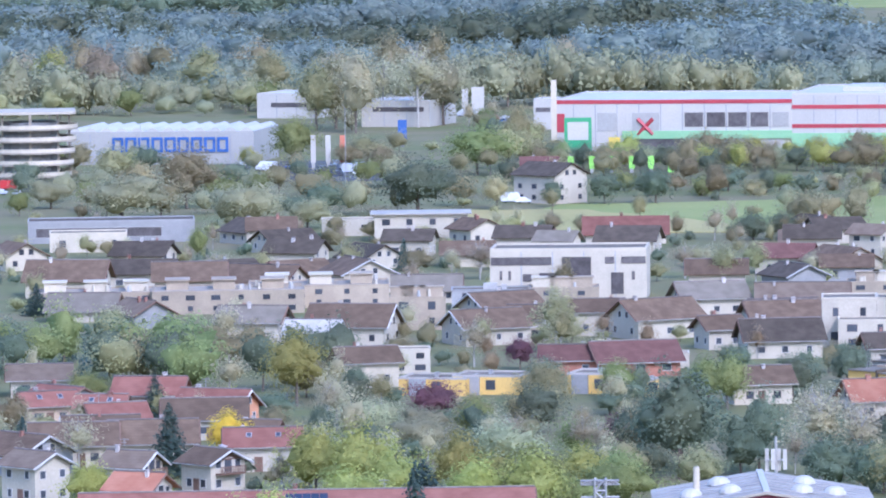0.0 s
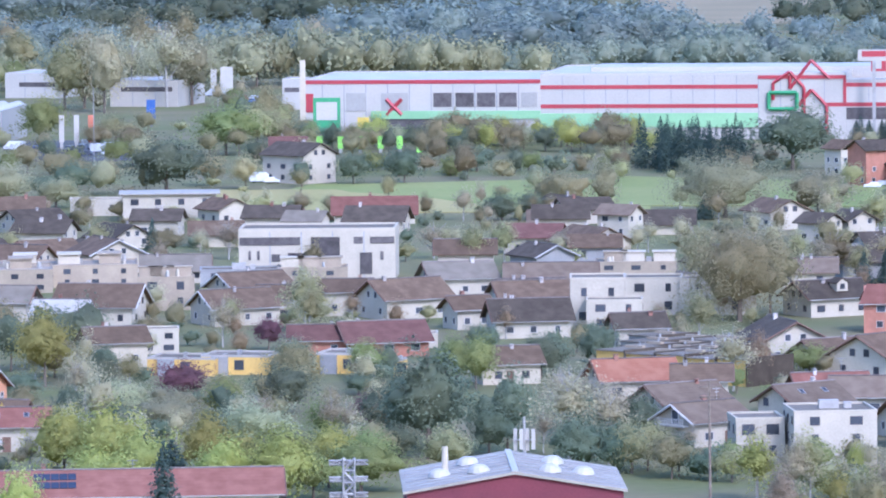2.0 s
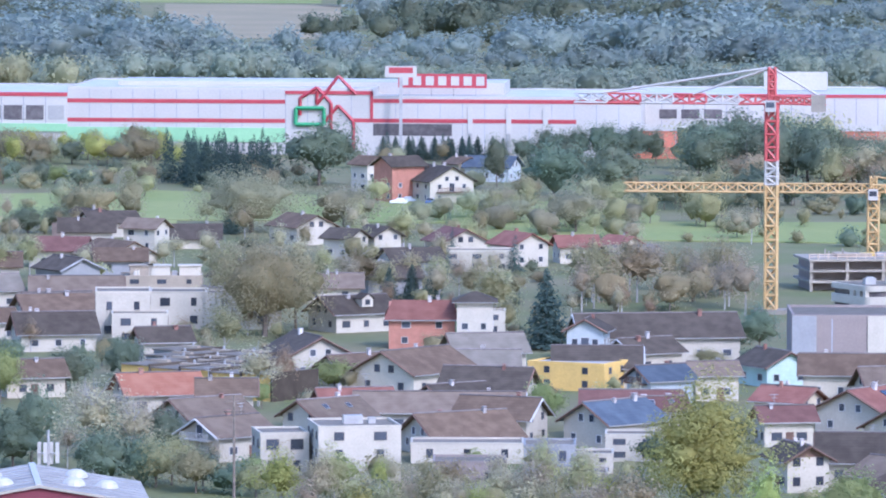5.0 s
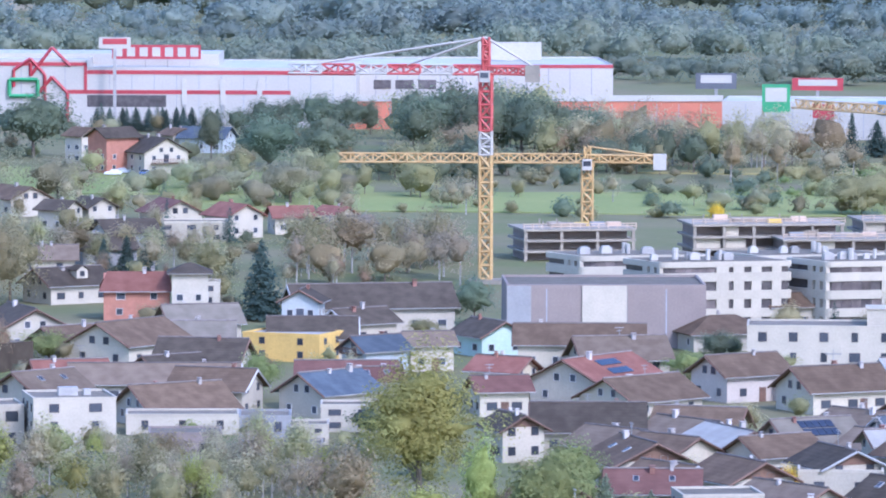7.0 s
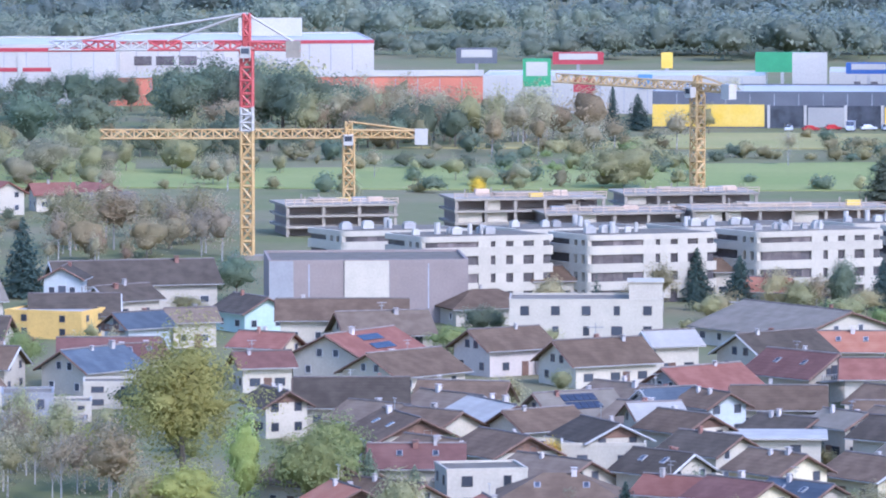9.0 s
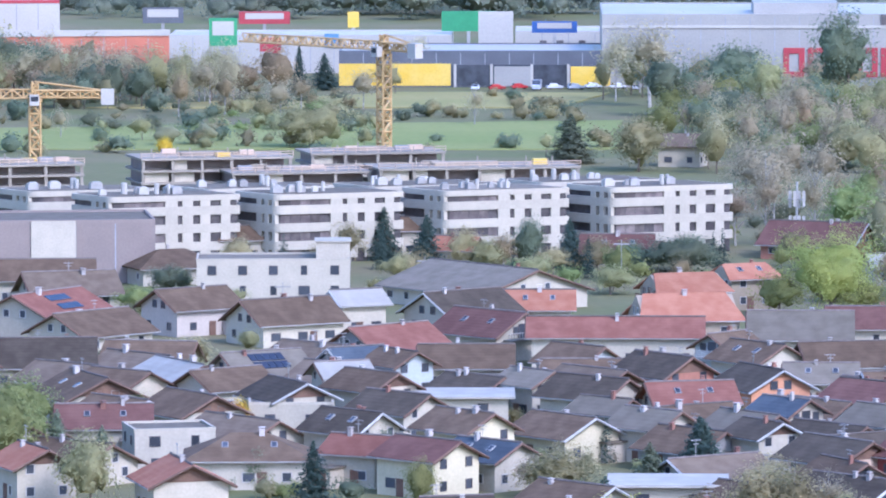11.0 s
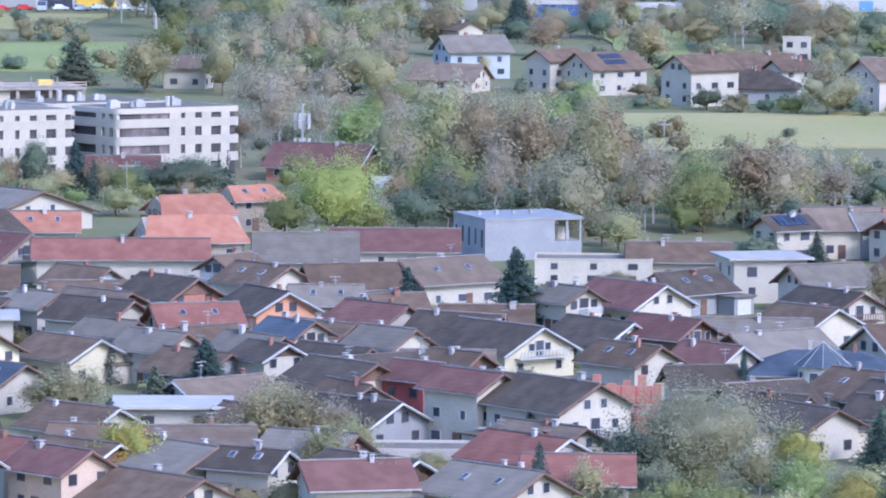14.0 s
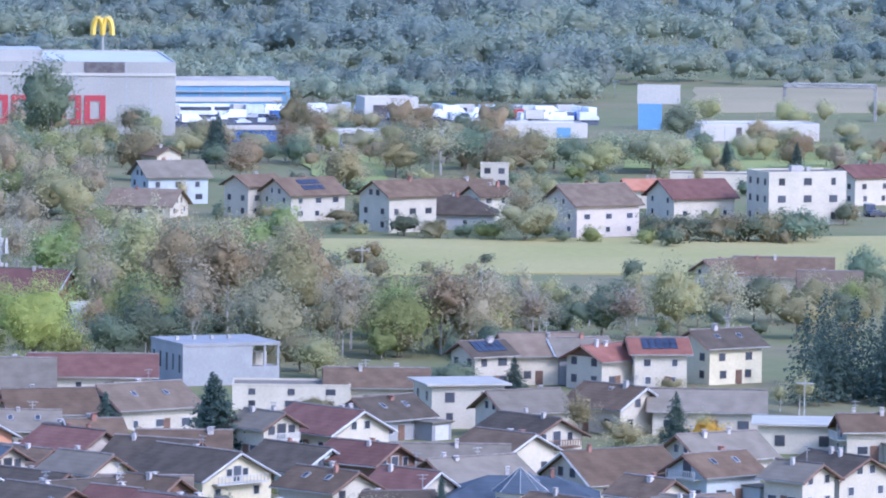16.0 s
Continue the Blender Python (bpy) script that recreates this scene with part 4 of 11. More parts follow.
def crane(x, y, rot, h, jib, back, flat=True, red=False, label="yellow tower crane with a lattice jib"):
    """A tower crane: jib along -x, counter jib along +x."""
    ob = root("tower_crane", x, y, rot, label, "crane", "tower cranes")
    cols = [(0, 0.62, CRANE_YELLOW), (0.62, 0.74, WHITE_SHEET), (0.74, 1.0, CRANE_RED)] if red else [(0, 1.0, CRANE_YELLOW)]
    top = CRANE_RED if red else CRANE_YELLOW
    part("base", boxes("base", [(-3, 3, -3, 3, 0, 0.8)], [WALLS["concrete"]]), ob)
    for a, b, m in cols:
        part("mast", lattice("mast", (0, 0, 0.8 + (h - 0.8) * a), (0, 0, 0.8 + (h - 0.8) * b), 1.05, max(3, int((b - a) * h / 2.4)), m, 0.17), ob)
    part("slewing_ring", prism("slewing_ring", [(1.5 * math.cos(k * 0.524), 1.5 * math.sin(k * 0.524)) for k in range(12)], h, h + 0.7, [top]), ob)
    cab = part("cab", boxes("cab", [(-1.0, 0.9, -2.6, -1.1, h - 0.6, h + 1.5)], [WHITE_SHEET]), ob, "white driver's cab")
    part("cab_window", boxes("cab_window", [(-0.8, 0.7, -2.66, -2.55, h + 0.2, h + 1.2)], [GLASS]), cab)
    zj = h + 1.6
    legs = 6 if red else 1
    for i in range(legs):
        part("jib", lattice("jib", (-jib * i / legs, 0, zj), (-jib * (i + 1) / legs, 0, zj), 0.85, int(jib / 2.2 / legs), WHITE_SHEET if i % 2 else top, 0.13, True), ob, "white jib section" if i % 2 else "")
    part("counter_jib", lattice("counter_jib", (0, 0, zj), (back, 0, zj - 0.2), 0.7, int(back / 2), top, 0.14), ob)
    part("counterweight", boxes("counterweight", [(back - 2.6, back, -1.0, 1.0, zj - 2.2, zj + 0.9)], [WHITE_SHEET if flat else WALLS["concrete"]]), ob, "pale concrete counterweight")
    if not flat:
        hp = h + 7.6
        part("tower_head", lattice("tower_head", (0, 0, h + 0.7), (0, 0, hp), 0.6, 5, top, 0.16), ob)
        for e in ((-jib * 0.88, 0, zj + 0.8), (-jib * 0.4, 0, zj + 0.8), (back * 0.9, 0, zj + 0.6)):
            part("tie_bar", beams("tie_bar", [((0, 0, hp), e)], 0.16, WHITE_SHEET), ob, "white tie bar")
    else:
        part("tie_bar", beams("tie_bar", [((0, 0, zj + 2.4), (back * 0.9, 0, zj + 0.5))], 0.14, top), ob)
        part("tower_head", lattice("tower_head", (0, 0, h + 0.7), (0, 0, zj + 2.4), 0.6, 2, top, 0.15), ob)
    return ob


def antenna_mast(x, y, rot, h):
    ob = root("antenna_mast", x, y, rot, "grey steel mast with white mobile phone antennas", "mast")
    part("pole", tube_mesh("pole", 0.28, 0.18, h, STEEL), ob)
    for z in (h - 4.6, h - 9.0):
        if z < 2:
            continue
        for i, dx in enumerate((-1.2, -0.4, 0.4, 1.2)):
            part("antenna", boxes("antenna", [(dx - 0.26, dx + 0.26, -0.6 if i % 2 else 0.2, -0.3 if i % 2 else 0.5, z + 0.25 * (i % 2), z + 3.0)], [WHITE_SHEET]), ob, "white antenna panel")
        part("bracket", boxes("bracket", [(-1.5, 1.5, -0.25, 0.25, z + 1.4, z + 1.6)], [STEEL]), ob)
    return ob


def tube_mesh(name, r0, r1, h, mat, n=10, z0=0.0):
    v = [(r0 * math.cos(k * 6.2832 / n), r0 * math.sin(k * 6.2832 / n), z0) for k in range(n)] + [(r1 * math.cos(k * 6.2832 / n), r1 * math.sin(k * 6.2832 / n), h) for k in range(n)]
    f = [(i, (i + 1) % n, (i + 1) % n + n, i + n) for i in range(n)] + [tuple(range(n, 2 * n)), tuple(reversed(range(n)))]
    return mesh(name, v, f, [mat])


def pole(x, y, rot, h, r=0.2, mat=None, label="tall slim pole", arms=0):
    ob = root("pole", x, y, rot, label, "pole")
    part("shaft", tube_mesh("shaft", r, r * 0.7, h, mat or WALLS["wood"]), ob)
    for i in range(arms):
        part("cross_arm", boxes("cross_arm", [(-1.3, 1.3, -0.1, 0.1, h - 0.8 - i * 1.3, h - 0.6 - i * 1.3)], [mat or STEEL]), ob)
    return ob


def lattice_pylon(x, y, rot, h):
    ob = root("lattice_pylon", x, y, rot, "short grey lattice power pylon with cross arms", "pylon")
    part("tower", lattice("tower", (0, 0, 0), (0, 0, h), 0.7, int(h / 1.4), STEEL, 0.1), ob)
    for z in (h - 0.5, h - 2.6, h - 4.6):
        part("cross_arm", lattice("cross_arm", (-2.4, 0, z), (2.4, 0, z), 0.25, 6, STEEL, 0.08), ob)
    return ob


def pylon_sign(x, y, rot, h, w, board, mat, inner=None, name="pylon_sign", label="tall advertising pylon", post=0.45):
    """A board on a post: h to its top, w wide, board its height; inner: a plain paler field on it."""
    ob = root(name, x, y, rot, label, "sign")
    if board < h - 0.4:
        part("post", boxes("post", [(-post, post, -post, post, 0, h - board)], [STEEL]), ob)
    part("board", boxes("board", [(-w / 2, w / 2, -0.35, 0.35, max(0, h - board), h)], [mat]), ob)
    if inner is not None:
        part("field", boxes("field", [(-w * 0.38, w * 0.38, -0.42, -0.34, h - board * 0.62, h - board * 0.12)], [inner]), ob)
    return ob


CAR_PAINTS = [surf("car_white", (0.75, 0.76, 0.78), rough=0.3, fine=3, bump=0.0), surf("car_silver", (0.5, 0.52, 0.55), rough=0.3, fine=3, bump=0.0), surf("car_dark", (0.06, 0.065, 0.08), rough=0.3, fine=3, bump=0.0),
              surf("car_red", (0.45, 0.04, 0.04), rough=0.3, fine=3, bump=0.0), surf("car_blue", (0.06, 0.13, 0.35), rough=0.3, fine=3, bump=0.0)]
CAR_WORDS = ["white", "silver", "dark", "red", "blue"]
TYRE = surf("tyre", (0.03, 0.03, 0.03), rough=0.9)


def side_shape(name, profile, w, mats, glass=()):
    n = len(profile)
    v = [(p[0], -w / 2, p[1]) for p in profile] + [(p[0], w / 2, p[1]) for p in profile]
    f = [(i, (i + 1) % n, (i + 1) % n + n, i + n) for i in range(n)] + [tuple(range(n)), tuple(reversed(range(n, 2 * n)))]
    return mesh(name, v, f, mats, [1 if i in glass else 0 for i in range(n)] + [0, 0])


CAR_BODY = [side_shape("body", [(-2.1, 0.35), (-2.15, 0.8), (-1.9, 0.95), (-1.2, 1.0), (1.1, 0.98), (1.95, 0.85), (2.1, 0.6), (2.05, 0.35)], 1.75, [p]) for p in CAR_PAINTS]
CAR_TOP = [side_shape("cabin", [(-1.75, 0.97), (-1.4, 1.45), (0.3, 1.48), (1.0, 0.97)], 1.55, [p, GLASS], (0, 2)) for p in CAR_PAINTS]
VAN_BODY = [side_shape("body", [(-2.9, 0.4), (-2.9, 2.5), (1.5, 2.55), (2.3, 1.5), (2.9, 1.25), (2.95, 0.4)], 2.05, [p, GLASS], (2,)) for p in CAR_PAINTS]
WHEEL = tube_mesh("wheel", 0.33, 0.33, 0.22, TYRE, 10)
COACH_GLASS = boxes("window_band", [(-5.2, 5.2, -1.32, -1.2, 1.5, 2.5)], [GLASS])


def car(x, y, rot, paint=0, kind="car"):
    ob = root("parked_" + kind, x, y, rot, f"{CAR_WORDS[paint]} parked {kind} on the asphalt", kind, "parked vehicles")
    if kind == "car":
        part("body", CAR_BODY[paint], ob)
        part("cabin", CAR_TOP[paint], ob)
        ax, wy = 1.3, 0.75
    else:
        part("body", VAN_BODY[paint], ob)
        ax, wy = 1.9, 0.9
    for sx in (-1, 1):
        for sy in (-1, 1):
            part("wheel", WHEEL, ob, "", pose(sx * ax, sy * wy - 0.11 + 0.22, 0.33, 90, 0, 0))
    return ob


LORRY_BOX = [boxes("cargo_box", [(-3.4, 1.6, -1.2, 1.2, 0.9, 3.3), (-3.4, 2.6, -0.5, 0.5, 0.6, 0.9)], [m]) for m in (CAR_PAINTS[0], WHITE_SHEET, CAR_PAINTS[1])]
LORRY_CAB = side_shape("cab", [(1.8, 0.5), (1.8, 2.6), (2.6, 2.6), (3.4, 1.8), (3.5, 0.5)], 2.2, [CAR_PAINTS[0]])


def lorry(x, y, rot, paint=0):
    """A small box lorry."""
    ob = root("parked_lorry", x, y, rot, "small pale box lorry parked in the yard", "lorry", "parked vehicles")
    part("cargo_box", LORRY_BOX[paint], ob)
    part("cab", LORRY_CAB, ob)
    for ax in (-2.2, 2.5):
        part("axle_wheels", boxes("axle_wheels", [(ax - 0.42, ax + 0.42, -1.1, -0.8, 0, 0.84), (ax - 0.42, ax + 0.42, 0.8, 1.1, 0, 0.84), (ax - 0.1, ax + 0.1, -0.8, 0.8, 0.35, 0.5)], [TYRE]), ob, "black tyres")
    return ob


def coach(x, y, rot):
    ob = root("parked_coach", x, y, rot, "long white parked coach with dark windows", "coach")
    part("body", side_shape("body", [(-6, 0.4), (-6, 3.2), (5.6, 3.2), (6, 2.6), (6, 0.4)], 2.5, [CAR_PAINTS[0]]), ob)
    part("window_band", COACH_GLASS, ob)
    for sx in (-3.8, 3.6):
        for sy in (-1, 1):
            part("wheel", WHEEL, ob, "", pose(sx, sy * 1.1 + 0.11, 0.45, 90, 0, 0))
    return ob


def parking_ramp(x, y, rot, r, levels, h):
    ob = root("parking_ramp", x, y, rot, "round concrete parking ramp with stacked decks", "parking garage")
    n = 28
    for i in range(levels):
        z = i * h / levels + 0.2
        rr = r * (0.88 + 0.03 * i)
        part("deck", prism("deck", [(rr * math.cos(k * 6.2832 / n), rr * math.sin(k * 6.2832 / n)) for k in range(n)], z + 1.9, z + 2.3, [WALLS["concrete"]]), ob)
        v, f = [], []
        for k in range(n):
            c, s = math.cos(k * 6.2832 / n), math.sin(k * 6.2832 / n)
            v += [(rr * c, rr * s, z + 2.3), (rr * c, rr * s, z + 3.3), ((rr - 0.25) * c, (rr - 0.25) * s, z + 3.3), ((rr - 0.25) * c, (rr - 0.25) * s, z + 2.3)]
        for k in range(n):
            a, b = 4 * k, 4 * ((k + 1) % n)
            f += [(a, b, b + 1, a + 1), (a + 1, b + 1, b + 2, a + 2), (a + 2, b + 2, b + 3, a + 3)]
        part("parapet", mesh("parapet", v, f, [WALLS["cream"]]), ob)
    part("core", tube_mesh("core", r * 0.6, r * 0.6, h + 1, WALLS["grey"], 16), ob)
    for k in range(8):
        a = k * 0.785
        part("column", boxes("column", [(-0.3, 0.3, -0.3, 0.3, 0, h + 3.2)], [WALLS["concrete"]]), ob, "", pose(r * 0.82 * math.cos(a), r * 0.82 * math.sin(a), 0))
    part("roof", boxes("roof", [(-r * 1.3, r * 0.95, -r * 0.85, r, h + 3.2, h + 3.9)], [WALLS["white"]]), ob)
    return ob


def dome_mesh(r, h):
    v, f, n = [], [], 12
    for j in range(4):
        a = j * math.pi / 8
        for k in range(n):
            v.append((r * math.cos(a) * math.cos(k * 6.2832 / n), r * math.cos(a) * math.sin(k * 6.2832 / n), h * math.sin(a)))
    for j in range(3):
        for k in range(n):
            f.append((j * n + k, j * n + (k + 1) % n, (j + 1) * n + (k + 1) % n, (j + 1) * n + k))
    f.append(tuple(range(3 * n, 4 * n)))
    return mesh("dome", v, f, [WHITE_SHEET])


HALL_ROOF = surf("hall_roof_sheets", (0.25, 0.222, 0.175), (0.31, 0.275, 0.22), 0.25, 2.0, rough=0.7, bump=0.1)


def sports_hall(x, y, rot, L, W, hw, hr):
    """A wide hall with a low gabled white sheet roof, a dark red gable and roof domes; gable at +x."""
    ob = root("red_hall", x, y, rot, "wide hall with dark red gable and low white sheet roof", "hall")
    part("wall", gable_walls(L, W, hw, hr - 0.1, WALLS["wine"]), ob)
    part("roof", gable_roof(L, W, hw, hr, HALL_ROOF, 0.5, 0.35), ob)
    k = (hr - hw) / (W / 2)
    for i, (dx, dy) in enumerate(((0.25, -0.16), (0.25, 0.17), (0.1, 0.33), (-0.2, -0.2), (-0.2, 0.2), (0.12, -0.34))):
        part("roof_dome", dome_mesh(1.5, 1.1), ob, "white plastic roof dome", pose(dx * L, dy * W, hr - abs(dy * W) * k + 0.3))
    n = 8
    for i in range(1, n):
        for s in (-1, 1):
            part("roof_seam", beams("roof_seam", [((L * (i / n - 0.5), s * 0.2, hr + 0.38), (L * (i / n - 0.5), s * W * 0.5, hw + 0.38))], 0.05, STEEL), ob)
    part("ridge_cap", boxes("ridge_cap", [(-L / 2 - 0.4, L / 2 + 0.45, -0.4, 0.4, hr + 0.3, hr + 0.48)], [WHITE_SHEET]), ob)
    return ob


def brick_shell(x, y, rot, L, W, h):
    ob = root("house_shell", x, y, rot, "unfinished house of raw orange hollow bricks with props", "building site")
    for i in range(6):
        cx = -L / 2 + i * L / 5
        for j, cy in enumerate((-W / 2, W / 2)):
            part("brick_pier", boxes("brick_pier", [(cx - 0.5, cx + 0.5, cy - 0.2, cy + 0.2, 0, h * (0.8 + 0.1 * ((i + j) % 3)))], [WALLS["brick"]]), ob)
    part("slab", boxes("slab", [(-L / 2 - 0.5, L / 2 + 0.5, -W / 2 - 0.4, W / 2 + 0.4, h * 0.48, h * 0.53)], [WALLS["concrete"]]), ob)
    part("back_wall", boxes("back_wall", [(-L / 2 + 0.6, L / 2 - 0.6, W * 0.1, W * 0.1 + 0.3, 0, h * 0.86)], [WALLS["brick"]]), ob)
    for i in range(5):
        part("prop", boxes("prop", [(-L / 2 + 1 + i * L / 5, -L / 2 + 1.2 + i * L / 5, -W / 2 - 0.5, -W / 2 - 0.3, 0, h * 0.95)], [SIGN_RED]), ob, "red steel prop")
    return ob


def goal_frame(x, y, rot, w, h, mat=None, label="tall pale steel net frame"):
    ob = root("steel_frame", x, y, rot, label, "frame")
    for s in (-1, 1):
        part("upright", lattice("upright", (s * w / 2, 0, 0), (s * w / 2, 0, h), 0.3, 6, STEEL, 0.12), ob)
    part("crossbar", lattice("crossbar", (-w / 2, 0, h - 0.5), (w / 2, 0, h - 0.5), 0.5, 12, STEEL, 0.12), ob)
    return ob


def grove(name, label, corners, n, form, leaf, h0, h1, seed):
    """Trees too many to count, scattered over a quarter of ground between the buildings; one object."""
    r = np.random.RandomState(300 + seed)
    p = [np.array(c, float) for c in corners]
    spots = []
    for _ in range(n * 6):
        u, w = r.uniform(0, 1, 2)
        q = (p[0] * (1 - u) + p[1] * u) * (1 - w) + (p[3] * (1 - u) + p[2] * u) * w
        if all((q[0] - b[0]) ** 2 + (q[1] - b[1]) ** 2 > b[2] ** 2 for b in BUILT):
            spots.append((q[0], q[1], r.uniform(h0, h1), r.uniform(0.85, 1.25)))
            if len(spots) == n:
                break
    if not spots:
        return None
    fn = {"round": lambda i: crown_points(400 + i + seed, 900, 26, 0.43, 0.02, 0.97, 0.02, fat=1.1, hollow=0.4), "tall": lambda i: crown_points(420 + i + seed, 900, 32, 0.29, 0.02, 0.97, 0.016, top=0.6, fat=1.1, hollow=0.4),
          "birch": lambda i: crown_points(440 + i + seed, 950, 60, 0.32, 0.1, 1.0, 0.0155, top=0.5, hollow=0.25, fat=0.9), "willow": lambda i: crown_points(460 + i + seed, 950, 32, 0.56, 0.0, 0.94, 0.02, fat=1.05, hollow=0.4),
          "shrub": lambda i: crown_points(480 + i + seed, 260, 10, 0.64, -0.05, 1.0, 0.06, fat=1.4), "spruce": lambda i: spruce_points(500 + i + seed, 900, 0.26)}[form]
    units = [foliage(*fn(i), i, {"birch": 0.55, "spruce": 0}.get(form, 0.72)) for i in range(4)]
    me = planted(name, units, spots, r)
    me.materials.append(LEAVES[leaf])
    ob = tagged(new(name, me), label, "trees", kind="stuff")
    if form in ("birch", "tall", "round"):
        v, f = [], []
        for x, y, h, w in spots:
            tv, tf = tube([(0, 0, 0), (0.1, 0, h * 0.5), (0, 0.1, h * 0.85)], [h * 0.014 + 0.04, h * 0.01, h * 0.003], 5)
            o = len(v)
            v += [(a + x, b + y, c) for a, b, c in tv]
            f += [tuple(o + i for i in t) for t in tf]
        t = new("trunks", mesh("trunks", v, f, [BIRCH_BARK if form == "birch" else BARK]))
        t.parent = ob
        tagged(t, kind="stuff")
    return ob


def roof_sign(ob, x0, x1, z0, z1, n):
    """A red roof board with plain white letter bars, on short struts."""
    board = part("sign_board", boxes("sign_board", [(x0, x1, 8.0, 8.3, z0, z1)], [SIGN_RED]), ob, "red roof sign board")
    w = (x1 - x0) / n
    for i in range(n):
        part("letter_bar", boxes("letter_bar", [(x0 + w * (i + 0.18), x0 + w * (i + 0.82), 7.9, 8.02, z0 + (z1 - z0) * 0.18, z0 + (z1 - z0) * 0.82)], [WHITE_SHEET]), board, "white plain letter bar")
    for i in range(4):
        cx = x0 + (i + 0.5) * (x1 - x0) / 4
        part("strut", boxes("strut", [(cx - 0.15, cx + 0.15, 8.3, 8.6, z0 - 2.5, z1)], [STEEL]), ob)


def house_outline(ob, x, k, base):
    """The red gable-shaped frames over the entrance."""
    for pts in (((60, 112), (60, 90), (98, 140), (130, 108)), ((30, 70), (30, 100), (60, 120), (85, 92), (85, 45)), ((75, 60), (98, 88), (125, 60), (125, 5))):
        q = [(x + a * k, -0.5, max(0.2, b * k)) for a, b in pts]
        part("red_frame", beams("red_frame", list(zip(q[:-1], q[1:])), 0.32, SIGN_RED), ob, "red gable-shaped frame")


def green_frame(ob, x0, x1, z0, z1):
    q = [(x0, -1, z0), (x0, -1, z1), (x1, -1, z1), (x1, -1, z0)]
    part("green_frame", beams("green_frame", list(zip(q, q[1:] + q[:1])), 0.38, SIGN_GREEN), ob, "green square sign frame")


def upper_storey(ob, name, x0, x1, y0, y1, z0, z1, mat):
    part(name, boxes(name, [(x0, x1, y0, y1, z0 - 3, z1)], [mat]), ob)


def vault_ribs(ob, n):
    """Shallow white vaults across a hall's roof."""
    L = max(v.co.x for v in ob.children[0].data.vertices)
    W = max(v.co.y for v in ob.children[0].data.vertices)
    h = max(v.co.z for v in ob.children[0].data.vertices)
    for i in range(n):
        x0, x1 = i * L / n + 0.2, (i + 1) * L / n - 0.2
        prof = [(x0 + (x1 - x0) * j / 6, h + 0.3 + 1.3 * math.sin(math.pi * j / 6)) for j in range(7)]
        v = [(a, 0.6, b) for a, b in prof] + [(a, W - 0.6, b) for a, b in prof]
        f = [(j, j + 1, j + 8, j + 7) for j in range(6)] + [tuple(reversed(range(7))), tuple(range(7, 14)), (0, 7, 13, 6)]
        part("roof_vault", mesh("roof_vault", v, f, [WHITE_SHEET]), ob, "shallow white roof vault")


def mast_sign(x, y, rot, h, w, board):
    """A double yellow arch on a mast."""
    ob = root("mast_sign", x, y, rot, "yellow double arch on a tall grey mast", "sign")
    part("mast", tube_mesh("mast", 0.5, 0.4, h - board, STEEL), ob)
    for s in (-1, 1):
        pts = [(s * w / 4 + w / 4 * math.cos(a), 0, h - board + board * math.sin(a) ** 0.8) for a in [i * math.pi / 8 for i in range(9)]]
        part("arch", beams("arch", list(zip(pts[:-1], pts[1:])), 0.55, SIGN_YELLOW), ob)


def gabled_cover(ob, x0, x1, y0, y1, z0, z1, mat):
    """A long low gabled roof over a hall, ridge along its front."""
    v = [(x0, y0, z0), (x1, y0, z0), (x1, y1, z0), (x0, y1, z0), (x0, (y0 + y1) / 2, z1), (x1, (y0 + y1) / 2, z1)]
    part("gabled_roof", mesh("gabled_roof", v, [(0, 1, 5, 4), (2, 3, 4, 5), (1, 2, 5), (3, 0, 4), (0, 3, 2, 1)], [mat]), ob)


def cross_mark(ob, x0, x1, z0, z1):
    for a, e in (((x0, -0.4, z0), (x1, -0.4, z1)), ((x0, -0.5, z1), (x1, -0.5, z0))):
        part("red_bar", beams("red_bar", [(a, e)], 0.38, SIGN_RED), ob, "red diagonal sign bar")


def turret(x, y, rot, r, hw, hr):
    """An eight-sided bay turret with a steep slate cone, built on to a house."""
    ob = root("turret", x, y, rot, "eight-sided cream turret with slate-blue cone roof", "turret")
    pts = [(r * math.cos(k * 0.7854), r * math.sin(k * 0.7854)) for k in range(8)]
    part("wall", prism("wall", pts, 0, hw, [WALLS["cream"]]), ob)
    n = [(p[0] * 1.15, p[1] * 1.15, hw) for p in pts] + [(0, 0, hr)]
    part("cone_roof", mesh("cone_roof", n, [(k, (k + 1) % 8, 8) for k in range(8)] + [tuple(reversed(range(8)))], [ROOFS["blue"]]), ob)
    for k in range(8):
        part("hip_cap", beams("hip_cap", [((pts[k][0] * 1.16, pts[k][1] * 1.16, hw + 0.03), (0, 0, hr + 0.05))], 0.035, STEEL), ob, "pale hip capping")
    for k in range(8):
        a = k * 0.7854 + 0.3927
        for z in (0.9, hw - 2.0):
            put_window(ob, r * 0.93 * math.cos(a), r * 0.93 * math.sin(a), z, math.degrees(a) + 90, 1.3, 1.4)


